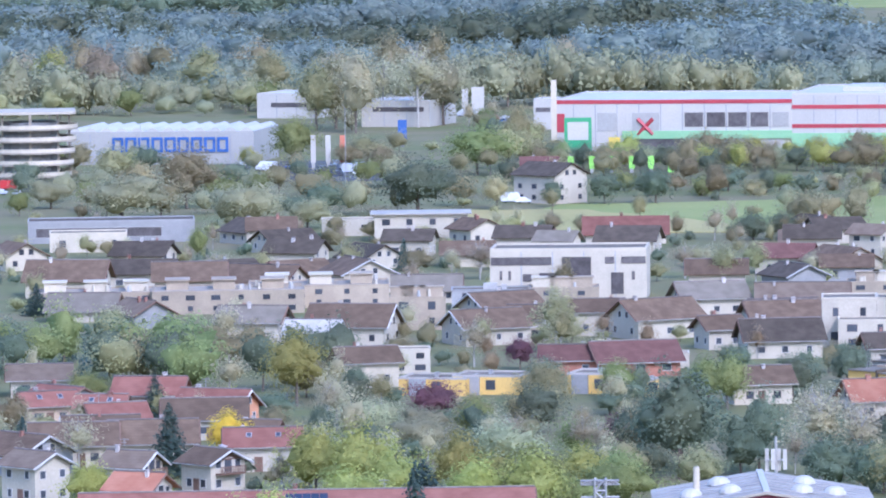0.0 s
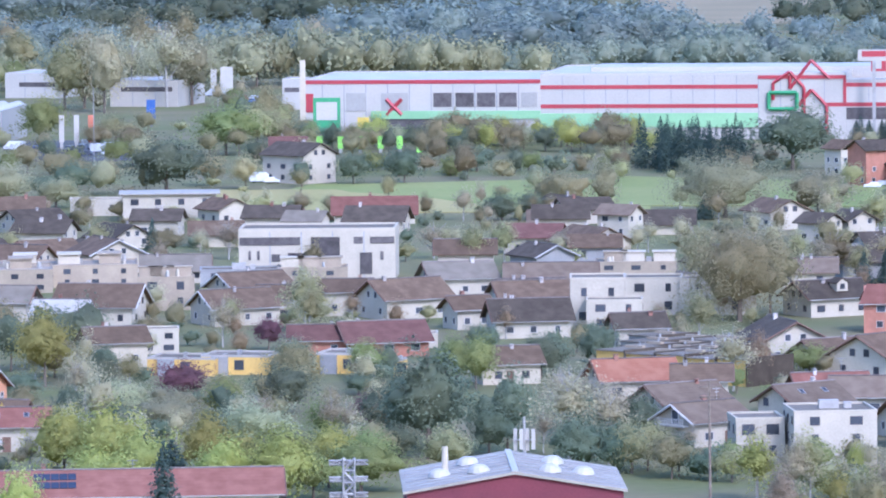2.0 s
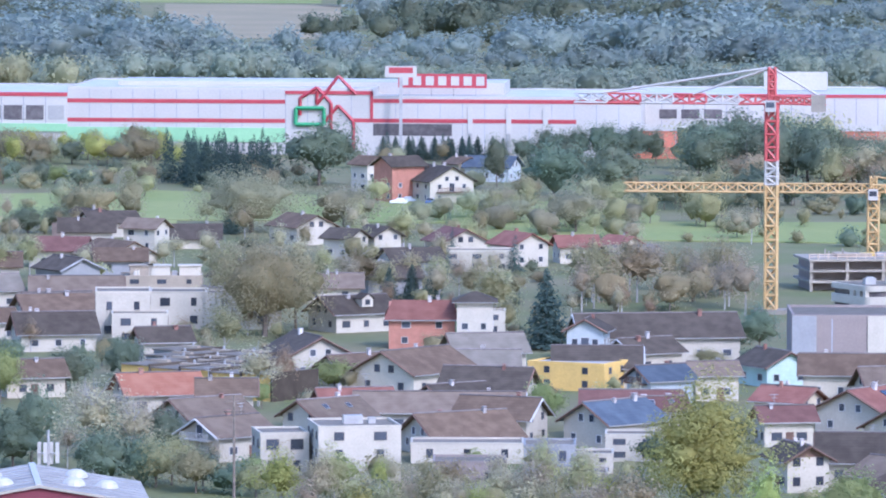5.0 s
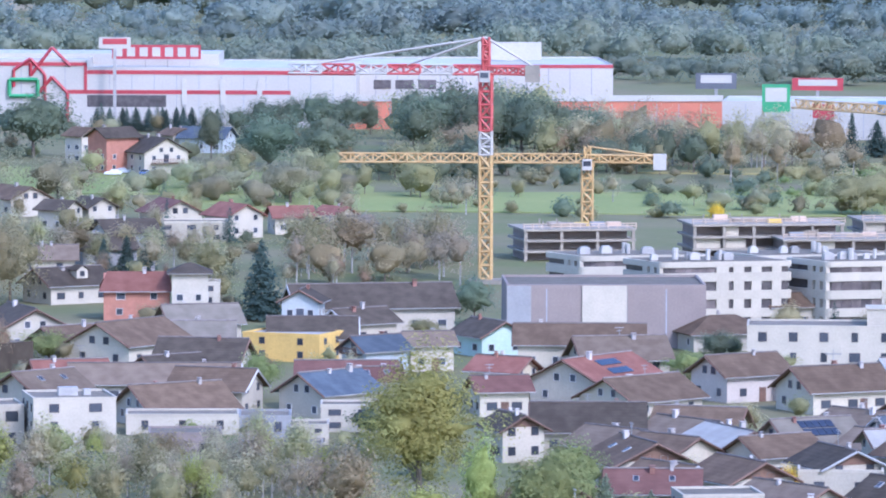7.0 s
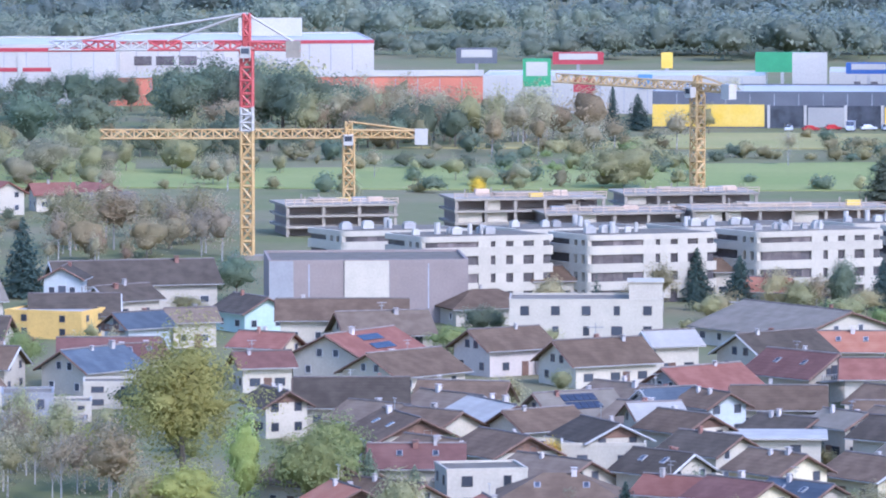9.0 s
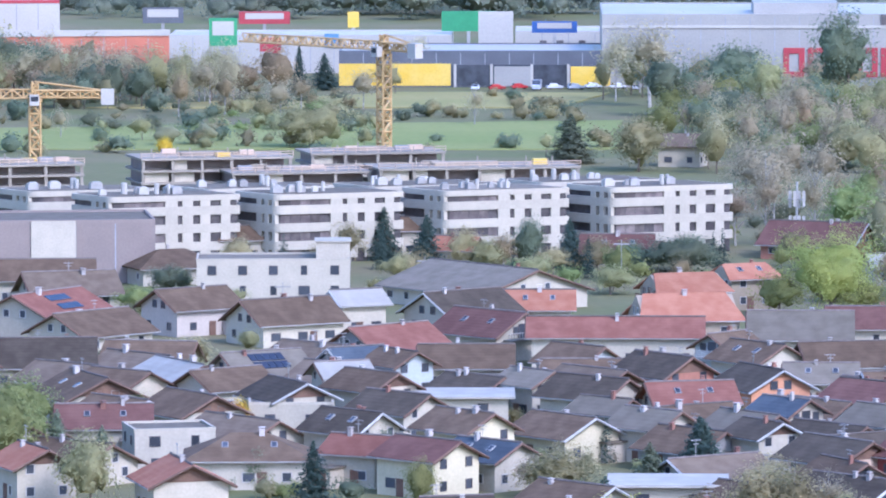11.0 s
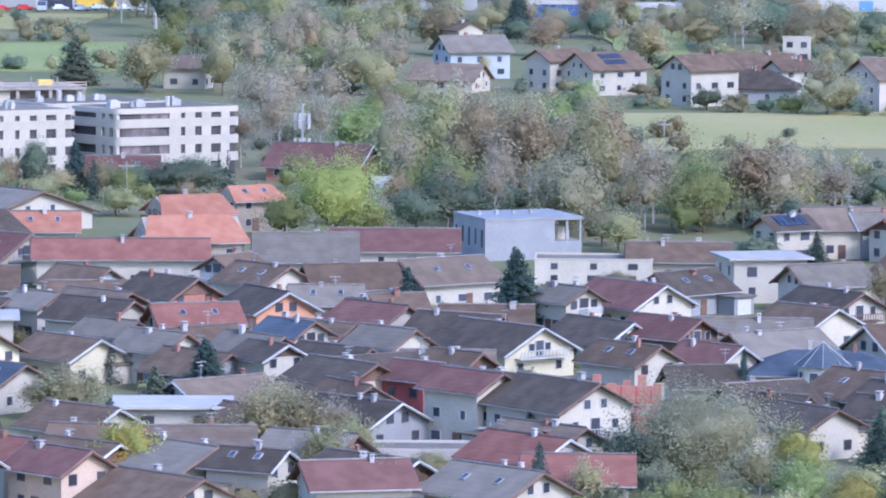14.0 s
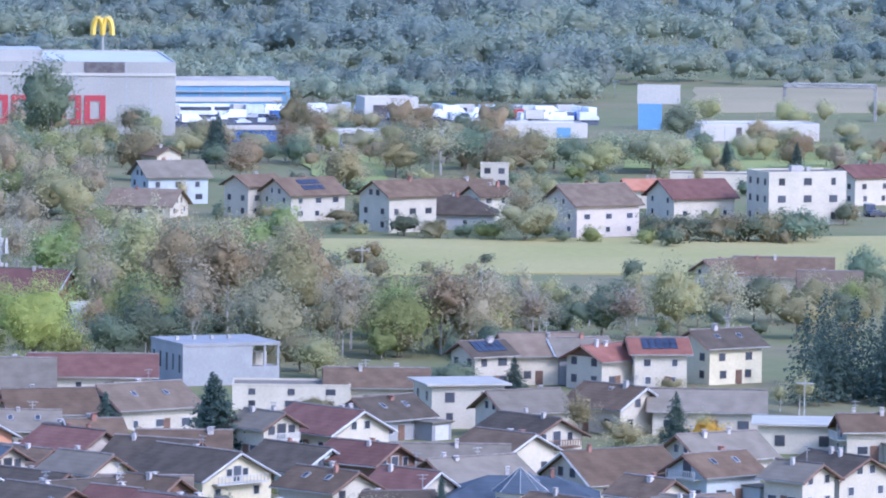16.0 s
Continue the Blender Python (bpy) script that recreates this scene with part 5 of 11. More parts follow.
def terraced_row(x, y, rot, L, W, h, wall):
    """A row of low flat-roofed units with raised party walls, roof lanterns and vents; origin at one end of its front."""
    ob = root("terraced_row", x, y, rot, f"low {WORDS_WALL[wall]} terraced row with flat roofs and party walls", "terrace")
    n = max(3, int(L / 5.5))
    w = L / n
    BUILT.append((x + L / 2 * math.cos(radians(rot)), y + L / 2 * math.sin(radians(rot)), L * 0.45))
    for i in range(n):
        a, b, z = i * w, (i + 1) * w - 0.25, h - 0.25 * (i % 2)
        part("unit", boxes("unit", [(a, b, 0, W, 0, z - 0.12)], [WALLS[wall]]), ob)
        part("roof", boxes("roof", [(a, b, -0.35, W, z - 0.12, z + 0.06)], [ROOFS["grey"]]), ob)
        part("party_wall", boxes("party_wall", [(b, b + 0.25, -0.4, W, 0, h + 0.25)], [ROOFS["dark"]]), ob)
        part("roof_lantern", boxes("roof_lantern", [(a + w * 0.2, b - w * 0.2, W * 0.5, W * 0.58, z + 0.06, z + 0.45)], [WALLS["sand"]]), ob, "low pale roof lantern")
        part("roof_vent", tube_mesh("roof_vent", 0.22, 0.16, 0.8, STEEL, 8), ob, "", pose(a + w * 0.3, W * 0.75, z))
        put_window(ob, a + w * 0.5, -0.01, 0.9, 0, 1.8, 1.4, SHUT)
    return ob


def arts_block(x, y, rot, L, W, h):
    """A plain pale grey block with upright slit windows in one end and an open terrace frame at the other."""
    ob = root("grey_block", x, y, rot, "plain pale grey block with slit windows and open terrace", "building")
    BUILT.append((x, y, L * 0.58))
    m = WALLS["grey"]
    part("body", boxes("body", [(-L / 2, L * 0.22, -W / 2, W / 2, 0, h - 0.5)], [m]), ob)
    part("lower_body", boxes("lower_body", [(L * 0.22, L / 2, -W / 2, W / 2, 0, h * 0.42)], [m]), ob)
    part("roof_slab", boxes("roof_slab", [(-L / 2 - 0.1, L / 2 + 0.1, -W / 2 - 0.1, W / 2 + 0.1, h - 0.5, h)], [m]), ob)
    for sx in (0.36, 0.5):
        for sy in (-0.5, 0.5):
            part("column", boxes("column", [(sx * L - 0.3, sx * L, sy * W * 0.96 - 0.15, sy * W * 0.96 + 0.15, h * 0.42, h - 0.5)], [m]), ob)
    part("drum", tube_mesh("drum", 1.3, 1.3, h * 0.6, WALLS["white"], 14), ob, "white round roof drum", pose(L * 0.38, -W * 0.2, h * 0.12))
    for i in range(5):
        yy = -W * 0.4 + i * W * 0.2
        part("slit_window", boxes("slit_window", [(-L / 2 - 0.05, -L / 2 + 0.1, yy - 0.3, yy + 0.3, h * 0.3 + 0.3 * (i % 2), h * 0.72)], [GLASS]), ob, "narrow upright window")
    for i in range(4):
        cx = -L * 0.4 + i * L * 0.18
        part("roof_vent", boxes("roof_vent", [(cx - 0.25, cx + 0.25, -0.3, 0.3, h, h + 0.6)], [STEEL]), ob)

# ---- the place ----
house(-221.6, 1542.5, -36.8, 14.1, 11.3, 9.8, "dark", "white", 31, 1, "")
house(-236.2, 1624.7, 8.3, 7.8, 6.2, 7.0, "wine", "white", 38, 1, "")
flat_house(-230.5, 1399.6, 9.4, 20.8, 12.5, 6.1, "white", 2, "l")
flat_house(-250.0, 1417.8, 10.0, 12.6, 7.5, 3.9, "white", 1, "")
house(-302.0, 1307.1, -57.0, 10.0, 8.0, 5.6, "brown", "cream", 31, 1, "")
house(-273.7, 1229.1, 2.6, 15.1, 12.1, 7.0, "brown", "cream", 38, 1, "")
flat_house(-299.3, 1365.3, 12.4, 17.0, 10.2, 4.4, "cream", 1, "")
flat_house(-301.5, 1399.7, 12.2, 37.5, 14.0, 5.1, "grey", 1, "s", ROOFS["dark"])
house(-269.7, 1284.2, -8.1, 9.8, 7.8, 7.0, "dark", "white", 38, 1, "")
house(-247.9, 1223.2, 11.5, 13.5, 10.8, 7.0, "brown", "cream", 38, 1, "")
house(-235.1, 1235.0, -19.2, 12.9, 10.4, 5.6, "brown", "white", 38, 1, "")
house(-217.2, 1240.4, -60.1, 11.9, 9.5, 6.6, "brown", "white", 31, 1, "")
house(-239.0, 1291.7, -9.5, 9.8, 7.8, 7.0, "dark", "white", 38, 1, "")
house(-259.0, 1369.7, 10.7, 8.9, 7.2, 7.0, "brown", "cream", 38, 1, "")
house(-198.9, 1213.6, 9.3, 11.1, 8.9, 5.0, "grey", "white", 38, 1, "")
flat_house(-260.6, 1194.6, 12.3, 23.9, 14.3, 3.7, "sand", 2, "u")
flat_house(-233.6, 1190.0, 11.1, 29.0, 17.4, 4.5, "sand", 2, "u")
flat_house(-218.7, 1204.9, 10.3, 27.1, 16.3, 4.4, "sand", 2, "u")
house(-195.5, 1111.0, -5.0, 12.8, 10.2, 7.0, "brown", "white", 38, 1, "")
house(-213.4, 1109.4, -3.1, 10.0, 8.0, 6.8, "grey", "white", 38, 1, "")
house(-198.7, 1089.4, -3.7, 7.6, 6.1, 5.9, "pale", "white", 38, 1, "")
flat_house(-189.3, 1144.4, 9.4, 10.3, 6.2, 6.2, "sand", 2, "u")
flat_house(-183.6, 1196.4, 8.7, 15.1, 9.0, 3.9, "grey", 2, "u")
flat_house(-170.1, 1200.0, 8.1, 13.5, 8.1, 4.0, "sand", 2, "u")
house(-171.6, 1111.9, 33.8, 11.3, 9.0, 6.0, "brown", "white", 38, -1, "")
house(-164.9, 1118.2, -1.6, 5.6, 4.5, 6.2, "brown", "white", 38, 1, "")
house(-154.3, 1131.9, 7.8, 7.7, 6.1, 6.3, "brown", "white", 38, 1, "")
house(-143.0, 1126.2, 37.2, 11.9, 9.5, 6.8, "brown", "white", 38, -1, "")
house(-139.3, 1177.2, 20.7, 10.9, 8.7, 6.2, "grey", "white", 38, -1, "")
house(-128.6, 1101.3, 31.7, 6.2, 5.0, 5.6, "brown", "white", 38, -1, "")
house(-121.5, 1139.5, 21.1, 10.4, 8.3, 5.7, "brown", "white", 38, -1, "")
house(-116.2, 1085.0, 16.1, 13.0, 10.4, 6.3, "dark", "white", 38, -1, "")
house(-178.4, 1025.4, 23.9, 8.3, 6.7, 6.3, "brown", "cream", 38, -1, "")
flat_house(-175.3, 1051.2, 9.5, 6.8, 6.0, 4.3, "white", 2, "")
flat_house(-163.9, 1011.3, -5.8, 11.2, 9.0, 3.0, "ochre", 2, "nb", ROOFS["grey"])
flat_house(-155.4, 1013.5, -6.3, 11.2, 9.0, 3.2, "ochre", 2, "nb", ROOFS["grey"])
flat_house(-138.5, 1015.2, -7.2, 7.7, 9.0, 3.4, "ochre", 2, "nb", ROOFS["grey"])
flat_house(-130.2, 1009.7, -7.7, 3.0, 7.0, 2.6, "ochre", 2, "nb", ROOFS["grey"])
flat_house(-141.6, 1062.5, 7.6, 6.2, 6.0, 2.6, "white", 2, "")
flat_house(-133.6, 1062.5, 7.2, 8.6, 6.0, 2.6, "white", 1, "")
house(-147.1, 1045.3, 8.0, 8.4, 6.7, 5.0, "wine", "brick", 38, 1, "")
house(-136.9, 1047.2, 21.4, 12.1, 9.7, 5.5, "wine", "brick", 38, -1, "")
house(-110.3, 995.7, 20.3, 8.4, 6.7, 5.6, "brown", "cream", 38, -1, "")
house(-216.6, 956.1, 26.8, 7.0, 5.6, 5.0, "red", "peach", 38, -1, "")
house(-205.6, 945.6, 2.3, 6.0, 4.8, 5.5, "red", "peach", 38, 1, "")
house(-203.3, 971.4, 1.8, 9.0, 7.2, 6.0, "red", "peach", 38, 1, "")
house(-189.5, 954.4, -13.8, 9.3, 7.4, 5.6, "red", "orange", 38, 1, "")
house(-200.4, 931.3, 26.1, 7.2, 5.7, 5.5, "red", "brick", 38, -1, "")
house(-192.5, 842.0, -37.1, 6.3, 5.0, 7.0, "mauve", "white", 31, 1, "")
house(-198.7, 894.0, 12.5, 10.4, 8.3, 6.0, "brown", "cream", 38, 1, "")
house(-181.3, 852.5, -18.0, 5.6, 4.5, 6.0, "mauve", "white", 38, 1, "")
house(-187.9, 898.6, 11.8, 10.5, 8.4, 6.0, "brown", "cream", 38, 1, "")
house(-170.7, 856.7, -38.7, 5.6, 4.5, 6.0, "brown", "white", 31, 1, "")
house(-172.9, 898.8, -9.1, 5.9, 4.7, 6.0, "brown", "cream", 38, 1, "")
house(-173.0, 818.5, -18.1, 5.6, 4.5, 6.5, "orange", "white", 38, 1, "")
house(-143.8, 781.6, 10.4, 55.9, 11.2, 8.0, "red", "cream", 28, 1, "s")
flat_house(-106.4, 1108.3, 5.5, 9.6, 11.0, 8.8, "white", 2, "")
flat_house(-98.8, 1135.3, 5.0, 10.3, 10.0, 6.8, "white", 2, "")
flat_house(-102.6, 1099.5, 5.3, 9.8, 8.0, 5.5, "white", 2, "")
house(-94.2, 1050.4, 19.1, 7.2, 5.8, 6.6, "dark", "white", 38, -1, "")
terraced_row(-96.9, 1006.7, -36.5, 32.0, 11.0, 4.3, "ochre")
terraced_row(-94.2, 1019.5, -38.0, 23.6, 9.5, 3.9, "grey")
terraced_row(-95.0, 1028.3, -38.0, 21.7, 9.5, 3.9, "grey")
terraced_row(-94.8, 1040.6, -40.0, 21.3, 9.5, 3.9, "grey")
flat_house(-87.2, 1135.0, 4.4, 13.7, 9.0, 6.6, "white", 2, "")
house(-183.0, 1390.5, 7.5, 17.8, 14.2, 5.6, "red", "white", 38, 1, "")
house(-191.1, 1340.8, -11.9, 7.1, 5.7, 5.6, "grey", "white", 38, 1, "")
house(-136.9, 1290.8, -3.9, 9.9, 7.9, 6.0, "wine", "white", 38, 1, "")
house(-124.4, 1281.9, -54.5, 12.2, 9.7, 6.0, "brown", "white", 31, 1, "")
house(-123.4, 1337.1, -24.7, 6.8, 5.4, 7.0, "mauve", "white", 38, 1, "")
house(-136.1, 1337.2, 5.8, 9.8, 7.8, 7.0, "dark", "white", 38, 1, "")
house(-121.7, 1176.7, 5.9, 16.4, 13.1, 6.0, "mauve", "cream", 38, 1, "")
house(-121.7, 1137.1, 20.1, 11.0, 8.8, 5.6, "brown", "white", 38, -1, "")
flat_house(-109.1, 1214.4, 5.1, 15.7, 9.4, 4.0, "sand", 2, "u")
house(-92.2, 1367.1, -56.1, 10.6, 8.5, 6.3, "brown", "white", 31, 1, "")
house(-73.6, 1328.0, -56.8, 7.1, 5.7, 6.3, "dark", "white", 31, 1, "")
house(-57.2, 1327.0, -67.5, 10.5, 8.4, 6.0, "wine", "cream", 31, 1, "")
house(-79.9, 1318.7, -36.5, 6.2, 5.0, 6.3, "dark", "white", 31, 1, "")
house(-43.1, 1301.6, -58.1, 8.9, 7.1, 6.8, "red", "white", 31, 1, "")
flat_house(-51.2, 1287.2, 2.3, 14.9, 8.9, 4.4, "cream", 2, "")
house(-31.7, 1311.7, 15.4, 7.2, 5.7, 5.6, "red", "cream", 38, -1, "")
house(-22.3, 1311.6, -49.0, 6.2, 5.0, 5.6, "red", "cream", 31, 1, "")
house(-69.6, 1520.4, -62.4, 12.7, 10.1, 8.8, "dark", "white", 31, 1, "b")
house(-79.4, 1522.4, 38.0, 8.4, 6.8, 10.9, "dark", "brick", 38, -1, "")
house(-88.9, 1561.0, -46.7, 5.6, 4.5, 8.9, "brown", "white", 31, 1, "")
house(-68.1, 1617.7, -57.6, 6.2, 5.0, 5.9, "brown", "white", 31, 1, "")
house(-60.2, 1614.4, -17.9, 10.5, 8.4, 6.3, "blue", "sky", 38, 1, "")
house(-67.3, 1131.0, 33.4, 11.1, 8.9, 6.1, "dark", "white", 38, -1, "d")
house(-53.1, 1095.2, 2.8, 10.2, 8.0, 8.0, "red", "brick", 38, 1, "c")
flat_house(-43.5, 1125.1, 2.2, 7.7, 6.0, 4.4, "white", 2, "")
house(-43.7, 1091.4, 2.3, 5.6, 4.5, 10.0, "dark", "white", 38, 1, "hn")
house(-69.0, 1035.8, -68.2, 12.2, 9.8, 6.8, "dark", "white", 31, 1, "")
house(-49.9, 1007.8, 52.8, 15.3, 12.3, 6.8, "brown", "cream", 31, -1, "")
house(-37.4, 988.1, -11.8, 11.6, 9.3, 5.6, "dark", "cream", 38, 1, "")
house(-40.2, 1045.3, 16.2, 10.4, 8.3, 6.3, "grey", "white", 38, -1, "")
flat_house(-24.1, 1015.7, -23.6, 13.5, 9.0, 4.6, "ochre", 2, "", ROOFS["pale"])
house(-87.6, 968.8, 20.2, 10.6, 8.5, 6.0, "orange", "white", 38, -1, "")
house(-76.3, 959.0, 4.6, 7.2, 5.7, 6.0, "brown", "cream", 38, 1, "")
house(-76.6, 923.7, 39.7, 10.1, 8.1, 6.3, "mauve", "white", 38, -1, "")
house(-71.3, 898.6, 44.5, 9.2, 7.4, 5.9, "mauve", "white", 31, -1, "")
house(-55.9, 944.8, 17.4, 9.3, 7.4, 6.0, "red", "white", 38, -1, "")
house(-58.3, 920.2, 43.6, 9.2, 7.3, 6.6, "mauve", "cream", 31, -1, "")
house(-43.1, 943.4, 2.6, 24.3, 9.3, 5.6, "mauve", "white", 38, 1, "")
house(-38.6, 911.4, 32.4, 12.4, 9.9, 5.6, "brown", "white", 38, -1, "")
house(-33.1, 922.7, -17.9, 10.0, 8.0, 6.8, "brown", "white", 38, 1, "")
flat_house(-51.8, 874.4, 11.4, 11.5, 12.0, 7.7, "white", 3, "u")
flat_house(-62.2, 876.9, 12.1, 6.8, 9.0, 6.3, "white", 2, "")
flat_house(-37.0, 897.7, 2.4, 16.0, 8.0, 3.0, "white", 1, "")
flat_house(-18.9, 884.3, 1.2, 5.9, 7.0, 2.9, "white", 2, "")
flat_house(-24.4, 867.7, 1.6, 7.1, 9.0, 5.8, "grey", 2, "")
flat_house(-35.1, 860.0, 2.3, 9.9, 9.0, 4.2, "taupe", 1, "")
flat_house(-19.6, 855.8, 1.3, 6.8, 7.0, 3.1, "concrete", 2, "")
house(-16.5, 921.0, 46.0, 10.2, 8.2, 6.6, "blue", "white", 31, -1, "")
flat_house(-13.4, 901.8, 0.9, 8.0, 7.0, 4.0, "white", 2, "")
house(-14.3, 932.9, 0.9, 12.3, 9.9, 7.0, "wine", "white", 38, 1, "")
house(-12.4, 1072.8, 12.7, 26.9, 12.2, 7.7, "dark", "white", 38, -1, "")
house(-21.1, 1021.2, 1.2, 11.9, 9.5, 6.3, "dark", "white", 38, 1, "")
house(-23.4, 1059.0, 81.3, 5.6, 4.5, 8.0, "dark", "sky", 31, -1, "")
house(-10.6, 989.4, 35.6, 7.2, 5.7, 6.0, "blue", "sky", 38, -1, "")
house(7.4, 1025.6, -60.4, 8.7, 7.0, 5.6, "dark", "mint", 31, 1, "")
house(21.8, 1002.8, -1.2, 19.6, 8.9, 6.8, "brown", "cream", 38, -1, "")
house(27.8, 993.8, 12.4, 12.1, 9.7, 5.6, "mauve", "white", 38, -1, "")
house(-2.4, 997.7, 14.1, 6.2, 5.0, 5.9, "mauve", "cream", 38, -1, "")
house(46.0, 1038.2, 17.5, 14.1, 11.3, 5.6, "brown", "white", 38, -1, "h")
flat_house(60.9, 1008.3, -3.5, 24.4, 12.0, 6.8, "white", 2, "t")
house(9.2, 949.2, -30.6, 7.2, 5.8, 6.3, "red", "yellow", 38, 1, "")
house(8.3, 924.7, 13.5, 6.6, 5.3, 5.6, "wine", "cream", 38, -1, "")
house(23.1, 946.2, 53.6, 16.5, 12.7, 6.7, "red", "white", 31, -1, "s")
house(29.1, 925.3, 43.2, 12.5, 10.0, 5.6, "brown", "cream", 31, -1, "")
house(44.9, 949.8, 32.3, 10.4, 8.3, 6.7, "brown", "pink", 38, -1, "")
house(58.0, 932.8, 26.4, 12.2, 9.7, 6.5, "brown", "cream", 38, -1, "")
house(69.5, 945.7, 20.8, 6.3, 5.1, 6.6, "pale", "white", 38, -1, "n")
house(20.2, 873.1, -1.3, 14.6, 11.7, 6.6, "dark", "white", 38, -1, "")
house(9.5, 861.4, -65.6, 6.5, 5.2, 6.3, "dark", "cream", 31, 1, "g")
house(35.9, 877.9, -16.3, 10.3, 8.2, 5.6, "brown", "cream", 38, 1, "")
house(38.7, 850.2, -67.6, 12.4, 9.9, 5.6, "pale", "white", 31, 1, "")
house(50.3, 862.2, 26.7, 9.9, 7.9, 5.6, "grey", "white", 38, -1, "s")
house(51.2, 817.0, -68.6, 9.3, 7.4, 6.3, "dark", "white", 31, 1, "g")
flat_house(51.4, 813.8, -3.6, 10.9, 8.0, 4.2, "white", 1, "")
house(25.7, 827.3, -71.8, 11.6, 9.3, 6.3, "brown", "cream", 31, 1, "g")
house(38.0, 802.6, -62.7, 10.0, 8.0, 6.3, "brown", "white", 31, 1, "")
house(26.4, 788.7, -1.9, 9.6, 7.6, 6.3, "wine", "cream", 38, -1, "")
house(60.0, 842.8, 15.9, 5.6, 4.5, 6.0, "pale", "white", 38, -1, "")
house(-10.1, 928.1, 14.6, 6.3, 5.0, 6.5, "wine", "white", 38, -1, "")
house(70.2, 892.0, 35.5, 13.1, 10.5, 6.3, "red", "grey", 31, -1, "")
house(93.3, 993.3, -57.4, 26.1, 20.9, 6.2, "grey", "white", 18, 1, "")
house(85.6, 946.3, 34.8, 12.1, 9.7, 6.3, "dark", "white", 31, -1, "")
house(97.9, 953.7, -5.9, 8.8, 7.1, 5.6, "orange", "white", 38, -1, "")
house(86.2, 908.2, -50.4, 11.6, 9.3, 6.8, "wine", "white", 31, 1, "")
house(103.0, 895.1, -6.6, 23.9, 8.0, 6.8, "red", "white", 38, -1, "")
house(121.8, 966.9, 12.8, 9.9, 7.9, 6.9, "orange", "sand", 38, -1, "c")
house(117.9, 935.7, 4.8, 14.6, 11.6, 6.5, "orange", "sand", 38, -1, "c")
house(133.3, 983.1, 22.3, 7.4, 5.9, 6.9, "orange", "sand", 38, -1, "c")
house(130.9, 903.8, -8.2, 12.4, 10.0, 6.6, "grey", "cream", 38, -1, "")
house(146.7, 920.3, -9.1, 17.7, 9.8, 5.6, "wine", "white", 38, -1, "")
house(117.0, 878.9, 42.4, 6.2, 5.0, 6.0, "brown", "sky", 31, -1, "")
house(118.8, 861.5, -57.9, 9.1, 7.3, 6.3, "brown", "white", 31, 1, "")
house(130.9, 860.5, 5.3, 10.5, 8.4, 6.3, "brown", "white", 38, -1, "")
house(144.4, 865.7, 25.5, 11.4, 9.1, 6.5, "mauve", "white", 38, -1, "")
arts_block(167.9, 936.9, 11.8, 15.6, 13, 6.4)
flat_house(171.9, 896.4, -10.9, 17.0, 9.0, 3.8, "cream", 2, "")
house(63.2, 860.0, 25.8, 6.5, 5.2, 6.3, "blue", "sky", 38, -1, "")
house(68.7, 855.5, -59.6, 6.7, 5.3, 6.3, "brown", "sky", 31, 1, "")
house(62.5, 822.4, -54.3, 8.3, 6.6, 6.8, "brown", "cream", 31, 1, "")
house(78.9, 865.6, -5.2, 10.6, 8.5, 5.9, "brown", "cream", 38, -1, "")
house(84.1, 827.0, -55.8, 6.6, 5.3, 6.3, "grey", "white", 31, 1, "")
house(94.2, 864.1, -51.2, 8.0, 6.4, 5.9, "brown", "sky", 31, 1, "")
house(103.3, 841.2, -57.0, 9.4, 7.6, 6.8, "dark", "brick", 31, 1, "")
house(114.7, 827.8, -69.9, 9.6, 7.7, 6.3, "dark", "orange", 31, 1, "")
house(102.3, 806.2, 6.8, 9.1, 7.3, 6.6, "red", "white", 38, -1, "")
house(124.2, 838.2, -8.4, 7.8, 6.3, 5.6, "grey", "white", 38, -1, "")
house(126.8, 814.8, -53.8, 6.7, 5.4, 5.9, "wine", "pink", 31, 1, "")
house(64.2, 800.0, -49.6, 8.8, 7.0, 6.3, "dark", "white", 31, 1, "")
flat_house(73.4, 817.9, -5.1, 13.1, 10.0, 4.2, "white", 2, "l")
house(90.5, 812.3, -46.4, 9.5, 7.6, 6.8, "dark", "white", 31, 1, "")
house(56.5, 776.3, -49.2, 8.2, 6.6, 6.6, "dark", "white", 31, 1, "w")
house(70.3, 772.9, -55.2, 8.5, 6.8, 6.8, "brown", "yellow", 31, 1, "")
house(83.1, 778.2, -56.1, 9.6, 7.7, 5.6, "brown", "yellow", 31, 1, "")
house(89.8, 790.7, -46.5, 6.2, 5.0, 6.3, "grey", "white", 31, 1, "")
house(94.1, 776.8, -51.9, 7.5, 6.0, 6.3, "grey", "white", 31, 1, "")
house(105.9, 762.6, -62.9, 6.2, 5.0, 6.3, "dark", "white", 31, 1, "")
house(112.4, 788.5, -53.1, 6.2, 5.0, 6.3, "blue", "white", 31, 1, "")
house(63.2, 744.0, -49.9, 8.4, 6.7, 6.6, "wine", "yellow", 31, 1, "")
house(71.2, 750.6, -50.4, 8.2, 6.6, 5.6, "blue", "white", 31, 1, "w")
house(56.2, 754.5, -34.3, 6.2, 5.0, 5.9, "red", "cream", 38, 1, "")
house(42.6, 756.1, -3.2, 12.5, 10.0, 6.3, "brown", "white", 38, -1, "h")
flat_house(33.7, 771.6, 7.5, 10.0, 9.0, 5.7, "white", 2, "")
house(33.2, 727.2, -80.6, 9.6, 7.7, 6.3, "orange", "cream", 31, 1, "")
house(16.5, 743.4, -71.3, 8.0, 6.4, 6.3, "orange", "cream", 31, 1, "")
house(130.3, 699.8, -60.5, 11.5, 9.2, 8.7, "dark", "white", 31, 1, "b")
